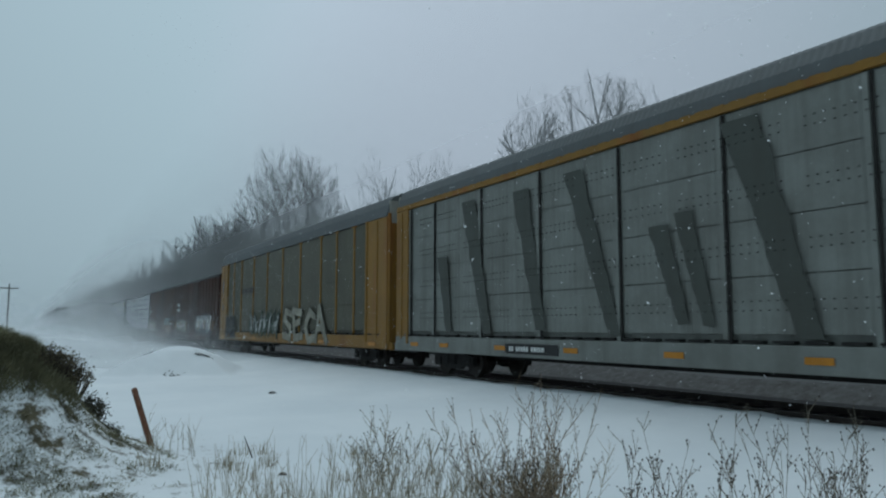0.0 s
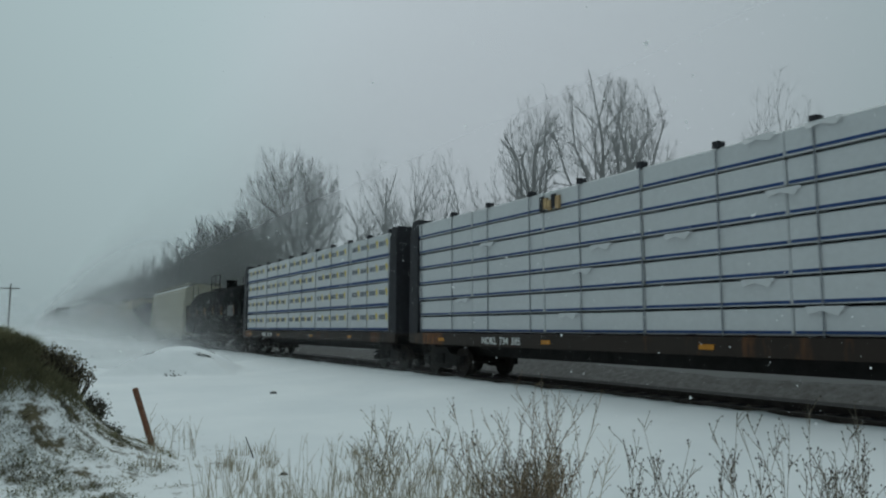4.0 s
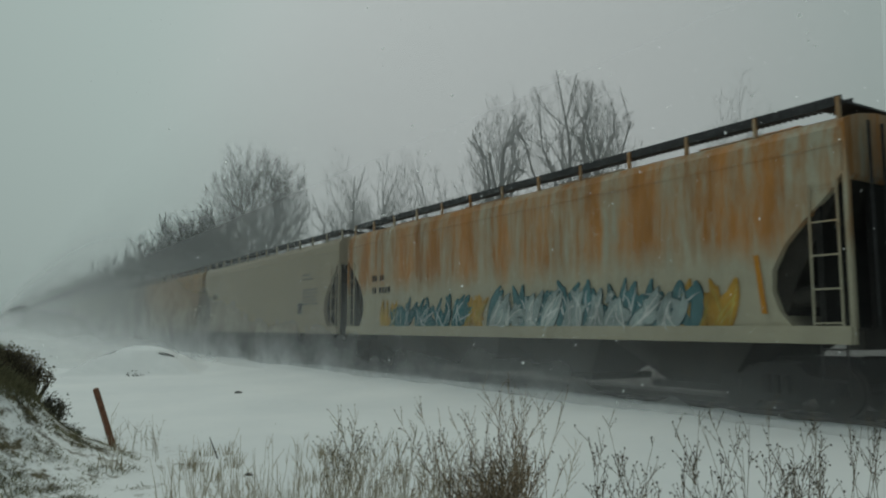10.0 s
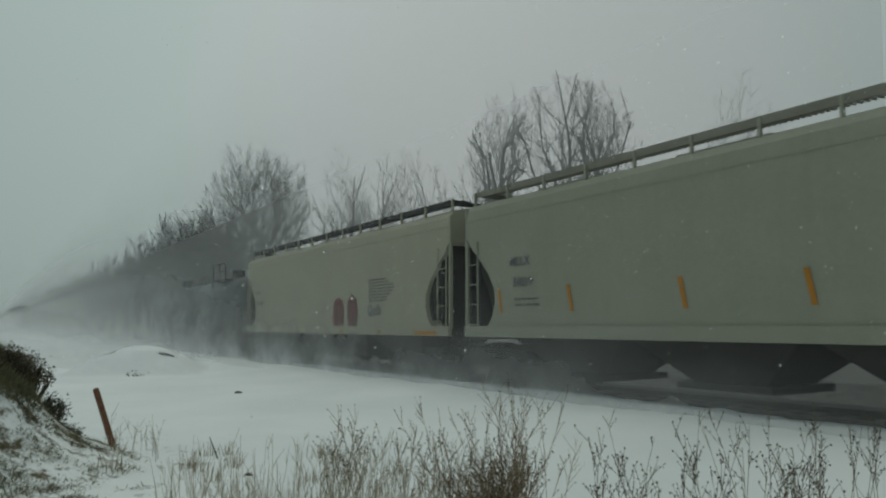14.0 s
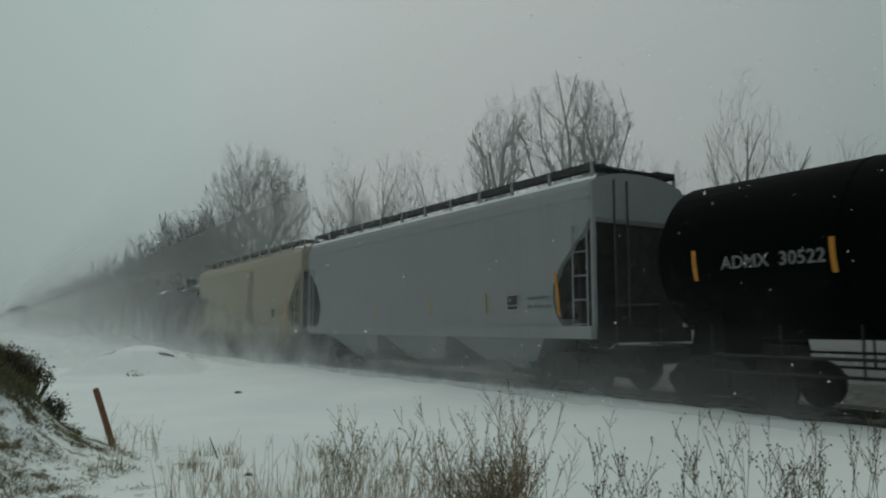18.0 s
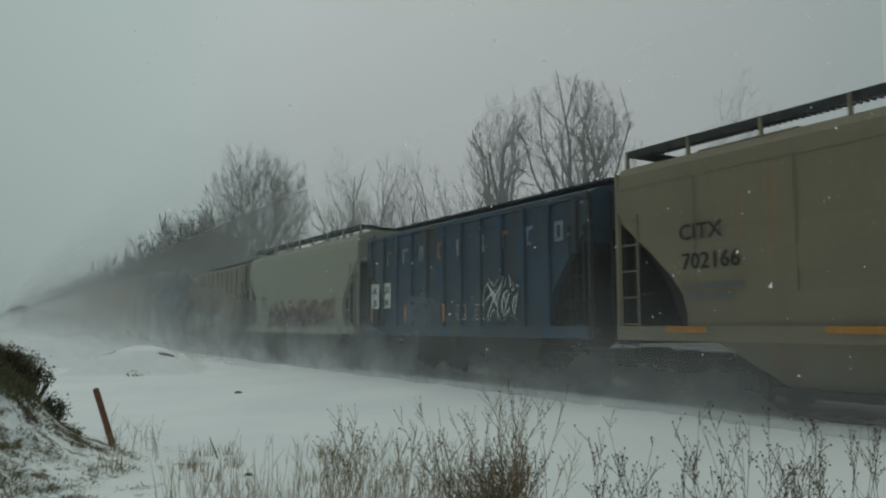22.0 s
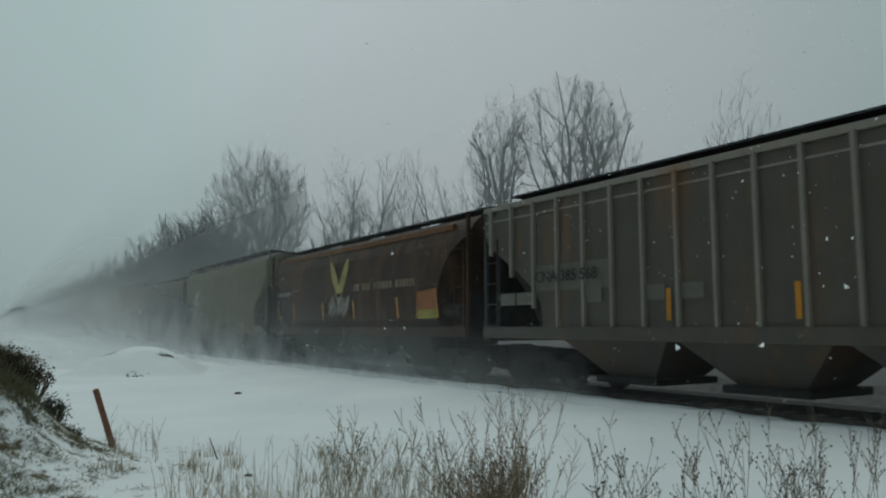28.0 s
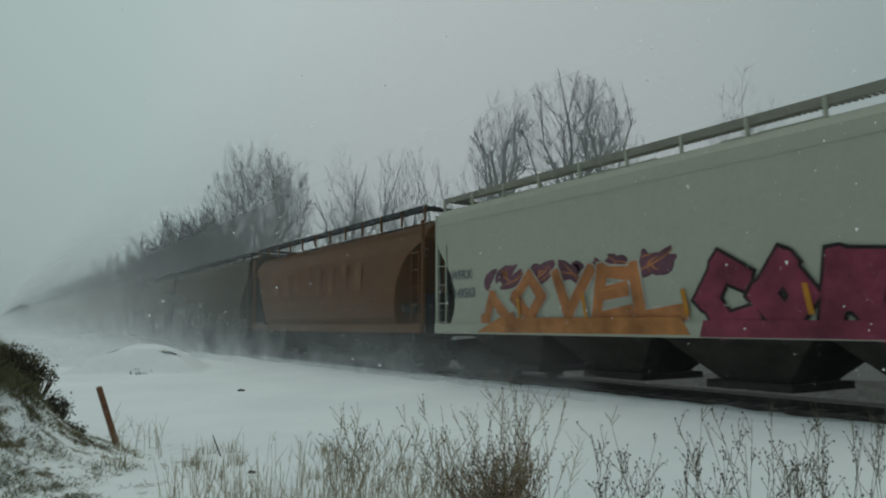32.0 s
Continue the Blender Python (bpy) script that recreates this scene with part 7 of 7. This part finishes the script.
c = hop(25, "dirty blue ribbed covered hopper with faded lettering and white graffiti", P_BLUE, ribs=12, bays=2, bay_mat=GRIME_SHADE, cut=1.3, eave=4.45, walkway=False)
y = c["side"] - 0.02
letter_blocks(c, 9, -3.9, 4.3, 3.4, 0.46, y, P_FADE, 5)
for x, a, b in ((-5.0, "AE", "30"), (-4.2, "QX", "04")):
    part("number_panel", sheet([(x, 2.05), (x + 0.55, 2.05), (x + 0.55, 2.85), (x, 2.85)], y - 0.01), WHITE, c, "white panel with number")
    lettering("reporting_mark", a, x + 0.27, 2.52, 0.32, BLACK, c, y - 0.02)
    lettering("car_number", b, x + 0.27, 2.12, 0.32, BLACK, c, y - 0.02)
stroke_letters(c, "ESN", -2.4, -0.6, 1.6, 2.35, 0.10, P_BLUE, P_FADE, P_FADE, y - 0.08, 25, "pale outlined sprayed letter", 0.03, 0.1)
graffiti(c, 1.6, 3.0, 1.55, 2.8, 2, ink((0.05, 0.06, 0.08)), WHITE, WHITE, y - 0.08, 26, "white outlined graffiti figure", "wild")
placard(c, 0.2, 1.65, 0.45, y)
placard(c, 1.1, 1.65, 0.45, y)
reflectors(c, [-4.9, -2.6, -0.4], y - 0.08, 1.6, 2.1)
c = hop(26, "light green-grey covered hopper covered in multicoloured graffiti", P_PALE, bays=2, cut=1.2)
y = c["side"] - 0.01
lettering("reporting_mark", "ACFX", -3.9, 2.65, 0.34, GREYPRINT, c, y)
lettering("car_number", "44783", -3.8, 2.24, 0.32, GREYPRINT, c, y)
graffiti(c, -3.0, 3.4, 1.25, 2.4, 11, ink((0.115, 0.08, 0.075)), ink((0.30, 0.275, 0.235)), ink((0.22, 0.13, 0.14)), y, 28, "brown, cream and purple wild graffiti", "wild")
graffiti(c, -2.6, 4.2, 1.5, 2.6, 8, ink((0.24, 0.15, 0.085)), ink((0.10, 0.085, 0.075)), ink((0.40, 0.37, 0.32)), y + 0.007, 29, "orange graffiti fill", "wild")
c = hop(27, "beige ribbed covered hopper with small pale graffiti", P_TAN, ribs=12, bays=2, cut=1.4, eave=4.58, walkway=False)
y = c["side"] - 0.02
graffiti(c, -4.0, 2.6, 1.6, 2.15, 8, ink((0.22, 0.28, 0.34)), ink((0.10, 0.11, 0.12)), WHITE, y - 0.08, 31, "pale blue graffiti", "wild")
placard(c, 1.9, 1.85, 0.45, y)
part("patch", sheet([(-4.0, 2.4), (-2.9, 2.4), (-2.9, 3.0), (-4.0, 3.0)], y), P_BROWN, c)
reflectors(c, [-4.6, -1.0, 1.4, 3.9], y - 0.08, 1.6, 2.2)
c = hop(28, "dirty blue ribbed covered hopper with faded yellowish lettering", P_BLUE, ribs=12, bays=2, bay_mat=GRIME_SHADE, cut=1.3, eave=4.45, walkway=False)
y = c["side"] - 0.02
letter_blocks(c, 9, -3.8, 3.7, 3.42, 0.46, y, P_FADE, 6)
for x in (-4.7, -3.85):
    part("number_panel", sheet([(x, 2.05), (x + 0.5, 2.05), (x + 0.5, 2.8), (x, 2.8)], y - 0.01), WHITE, c, "white panel with number")
    bars(c, x + 0.05, 2.5, 0.3, 2, y - 0.02, BLACK, 0.2, 0.34, "car_number", 3)
placard(c, 0.8, 1.6, 0.45, y)
placard(c, 1.7, 1.6, 0.45, y)
reflectors(c, [4.1], y - 0.08, 1.6, 2.3)
c = hop(29, "cream covered hopper blackened by soot streaks", P_SOOTY, bays=2, cut=1.6, seams=True)
y = c["side"] - 0.01
lettering("reporting_mark", "SAMX", -4.0, 3.15, 0.42, BLACK, c, y)
lettering("car_number", "11507", -4.0, 2.58, 0.42, BLACK, c, y)
bars(c, -4.4, 2.1, 1.1, 2, y, GREYPRINT, 0.07, 0.16, "small_print", 6)
reflectors(c, [-4.8, -2.8, 1.6, 4.4], y, 1.75, 2.35, -0.1, ink((0.35, 0.18, 0.03)))
placard(c, 3.0, 1.75, 0.5, y)
c = hop(30, "grey covered hopper rusted orange along the upper half", P_ORANGE, bays=3, cut=1.5, seams=True)
y = c["side"] - 0.01
bars(c, -6.5, 2.7, 0.8, 2, y, BLACK, 0.22, 0.44, "car_number", 4)
part("primer_patch", sheet([(0.5, 2.9), (1.45, 2.9), (1.45, 3.8), (0.5, 3.8)], y), P_BEIGE, c, "unrusted pale square")
placard(c, 4.4, 1.85, 0.42, y)
reflectors(c, [-3.8, -1.2, 1.6, 6.6], y, 1.75, 2.35, -0.12)
c = hop(31, "tan covered hopper tinged with rust", P_TANRUST, bays=3, cut=1.5, seams=True)
placard(c, 4.6, 1.85, 0.45, c["side"] - 0.01)
c = hop(32, "khaki-green covered hopper with black lettering", P_KHAKI, bays=3, cut=1.5, kind="bulge")
y = c["side"] - 0.06
lettering("reporting_mark", "CITX", -6.3, 2.88, 0.42, BLACK, c, y)
lettering("car_number", "701206", -6.0, 2.36, 0.44, BLACK, c, y)
bars(c, -6.6, 2.12, 1.2, 2, y, GREYPRINT, 0.11, 0.22, "small_print", 6)
reflectors(c, [-5.6, 0.0, 5.0], y - 0.05, 1.36, 1.47, 0, AMBER, 0.9)
c = hop(33, "weathered dark grey ribbed covered hopper", P_RIBGREY, trim=P_RIBLIGHT, ribs=18, bays=3, cut=2.3, eave=4.58, walkway=False)
y = c["side"] - 0.02
part("number_panel", sheet([(-5.6, 2.3), (-3.0, 2.3), (-3.0, 2.9), (-5.6, 2.9)], y), P_PATCH, c, "pale panel behind the number")
lettering("reporting_mark", "CNA 385 568", -4.35, 2.5, 0.36, BLACK, c, y - 0.09)
for x in (-6.85, -6.2, -3.9, -2.2, -1.3):
    part("patch", sheet([(x, 2.0), (x + 0.6, 2.0), (x + 0.6, 2.3), (x, 2.3)], y), P_PATCH, c)
reflectors(c, [-1.5, 1.1, 4.8], y - 0.08, 1.6, 2.2)
c = hop(34, "rust-brown cylindrical grain hopper with a yellow wheat emblem", P_WHEAT, kind="round", bays=4, cut=1.7, walkway=False)
y = c["side"]
for s in (-1, 1):
    # two upright leaf shapes that lean apart
    out = []
    for k in range(14):
        a = 2 * math.pi * k / 14
        u, v = 0.24 * math.sin(a) * (1 - 0.25 * math.cos(a)), 0.62 * math.cos(a)
        out.append((-0.35 + s * (0.42 + 0.35 * v / 0.62) + u, 3.3 + v))
    part("wheat_emblem", sheet(out if s > 0 else out[::-1], y - 0.01), ink((0.42, 0.36, 0.12)), c, "dull yellow leaf-shaped emblem")
    part("emblem_stem", sheet([(-0.38, 2.1), (-0.32, 2.1), (-0.35 + s * 0.34 + 0.03, 2.8), (-0.35 + s * 0.34 - 0.03, 2.8)], y - 0.01), ink((0.34, 0.29, 0.11)), c)
graffiti(c, -1.3, 0.5, 1.75, 2.7, 3, ink((0.20, 0.17, 0.15)), ink((0.10, 0.075, 0.06)), ink((0.36, 0.34, 0.31)), y - 0.015, 61, "faded white graffiti", "wild")
bars(c, 1.0, 2.72, 3.8, 1, y - 0.01, ink((0.22, 0.17, 0.11)), 0.26, 0.3, "faded_lettering", 2)
bars(c, -6.9, 2.75, 1.6, 1, y - 0.01, DIM, 0.2, 0.3, "car_number", 9)
part("warning_patch", sheet([(5.3, 1.75), (6.5, 1.75), (6.45, 2.6), (5.35, 2.5)], y - 0.02), ink((0.34, 0.13, 0.035)), c, "orange patch near the car's end")
part("yellow_patch", sheet([(5.4, 1.72), (6.5, 1.72), (6.5, 1.98), (5.4, 1.98)], y - 0.028), ink((0.34, 0.30, 0.06)), c)
reflectors(c, [-6.7, -4.8, -1.75, 0.95, 4.15, 6.5], y - 0.02, 1.75, 2.4, -0.14)
part("eave_strip", box(-6.9, 6.9, -1.30, -1.18, 4.24, 4.40), P_COPPER, c, "orange-brown strip along the roof edge")
c = hop(35, "olive-grey covered hopper with stencilled white number panels", P_OLIVE, bays=3, cut=1.7, kind="bulge")
y = c["side"] - 0.06
for z, w in ((3.04, 0.88), (2.57, 1.34)):
    part("stencil_panel", sheet([(-5.55, z - 0.04), (-5.55 + w, z - 0.02), (-5.55 + w, z + 0.32), (-5.55, z + 0.3)], y), P_LIGHT, c)
lettering("reporting_mark", "CITX", -5.11, 3.06, 0.33, BLACK, c, y - 0.01)
lettering("car_number", "702710", -4.88, 2.59, 0.34, BLACK, c, y - 0.01)
placard(c, 3.3, 1.85, 0.5, y)
bars(c, -5.4, 2.1, 1.3, 2, y, GREYPRINT, 0.1, 0.2, "small_print", 6)
reflectors(c, [4.6], y - 0.05, 1.36, 1.47, 0, AMBER, 0.9)
c = hop(36, "weathered dark ribbed covered hopper with amber strips", P_RIBGREY, trim=P_RIBLIGHT, ribs=18, bays=4, cut=2.3, eave=4.58, walkway=False)
y = c["side"] - 0.08
reflectors(c, [-5.4, -2.6, 1.4, 3.3, 5.7], y, 1.6, 2.3)
for x in (-6.2, -5.0, -4.2, -3.4):
    part("patch", sheet([(x, 2.0), (x + 0.65, 2.0), (x + 0.65, 2.4), (x, 2.4)], y + 0.06), P_PATCH, c)
c = hop(37, "tan covered hopper with rusted eaves", P_RUSTEAVE, bays=3, cut=1.7, kind="bulge")
y = c["side"] - 0.06
lettering("reporting_mark", "CITX", -5.6, 2.9, 0.40, BLACK, c, y)
lettering("car_number", "702171", -5.4, 2.38, 0.40, BLACK, c, y)
placard(c, 4.2, 2.0, 0.45, y)
bars(c, 4.8, 3.05, 1.8, 2, y, GREYPRINT, 0.06, 0.1, "small_print", 5)
reflectors(c, [5.6], y - 0.05, 1.36, 1.47, 0, AMBER, 0.9)
c = hop(38, "pale grey covered hopper with orange and magenta graffiti", P_LIGHT, cut=1.0, walk_mat=P_GREY)
y = c["side"] - 0.01
lettering("reporting_mark", "WFRX", -6.7, 2.68, 0.36, GREYPRINT, c, y)
lettering("car_number", "149563", -6.55, 2.18, 0.36, GREYPRINT, c, y)
graffiti(c, -5.3, 0.7, 2.35, 2.95, 5, ink((0.17, 0.075, 0.11)), ink((0.07, 0.035, 0.06)), ink((0.5, 0.2, 0.08)), y + 0.024, 43, "dark purple sprayed flourishes over the letters", "wild")
stroke_letters(c, "MOVEL", -5.7, 0.9, 1.42, 2.75, 0.29, ink((0.50, 0.20, 0.075)), ink((0.52, 0.48, 0.43)), ink((0.62, 0.28, 0.10)), y, 41, "orange sprayed letter with a pale rim", 0.04, 0.25)
part("graffiti_base", sheet([(-5.9, 1.25), (1.0, 1.25), (0.8, 1.58), (-4.9, 1.62)], y - 0.052), ink((0.50, 0.21, 0.07)), c, "orange sprayed base line")
stroke_letters(c, "COR", 1.25, 4.55, 1.22, 2.72, 0.42, ink((0.25, 0.045, 0.085)), ink((0.025, 0.02, 0.02)), ink((0.30, 0.07, 0.11)), y - 0.01, 42, "bloated magenta sprayed letter with a black outline", 0.06, 0.08)
part("graffiti_base", sheet([(1.2, 1.22), (4.6, 1.22), (4.5, 1.5), (1.3, 1.52)], y - 0.052), ink((0.25, 0.045, 0.085)), c, "magenta sprayed base line")
reflectors(c, [-4.1, -1.8, 0.9, 3.3], y - 0.05, 1.6, 2.1, -0.1)
c = hop(39, "orange-brown round-sided covered hopper", P_COPPER, kind="round", cut=1.9, walkway=True)
for x in (-4.8, -3.6, -2.4, -1.2, 0.0, 1.2, 2.4, 3.6):
    part("rust_streak", sheet([(x, 2.6), (x + 0.5, 2.6), (x + 0.6, 3.6), (x + 0.1, 3.6)], c["side"] - 0.005), ink((0.19, 0.085, 0.035)), c, "vertical rusty streak")
front = B[40]
for k, (label, m) in enumerate((("dark olive", P_BROWN), ("brown", P_BROWN), ("grey", P_GREYW), ("tan", P_TAN), ("grey", P_GREY), ("beige", P_BEIGE), ("grey", P_GREY), ("dark olive", P_BROWN))):
    couple(hopper(label + " covered hopper with running boards on its roof", 17.2, m), front, front - 17.2)
    front -= 17.2


def motions():
    for car, at in TRAIN:
        walk(car, [(t, pose(at + s, TRACK_Y, 0)) for t, s in TRAVEL])
    # the dust thickens and is dragged nearer once the hoppers and tank cars pass
    for k, ob in enumerate(veils):
        walk(ob, [(t, pose(s / (1 + k), 0, 0)) for t, s in ((0, -64.0), (3.5, -54.0), (6.0, -22.0), (8.0, -4.0), (10, 0.0), (15, 0.0), (18, -2.0), (19.5, 1.5), (21, 4.0), (22, 4.0), (23.4, 5.5), (24.1, 2.5), (25, -7.0), (28, -7.0), (32, -7.0))])
    for k, ob in enumerate(near_snow):
        drift, fall = (1.6, 1.5) if k else (1.1, 1.8)
        walk(ob, [(t, pose(drift * (t - 16) * 0.3, -0.02 * t, -fall * t)) for t in (0, 4, 8, 12, 16, 20, 24, 28, 32)])


motions()
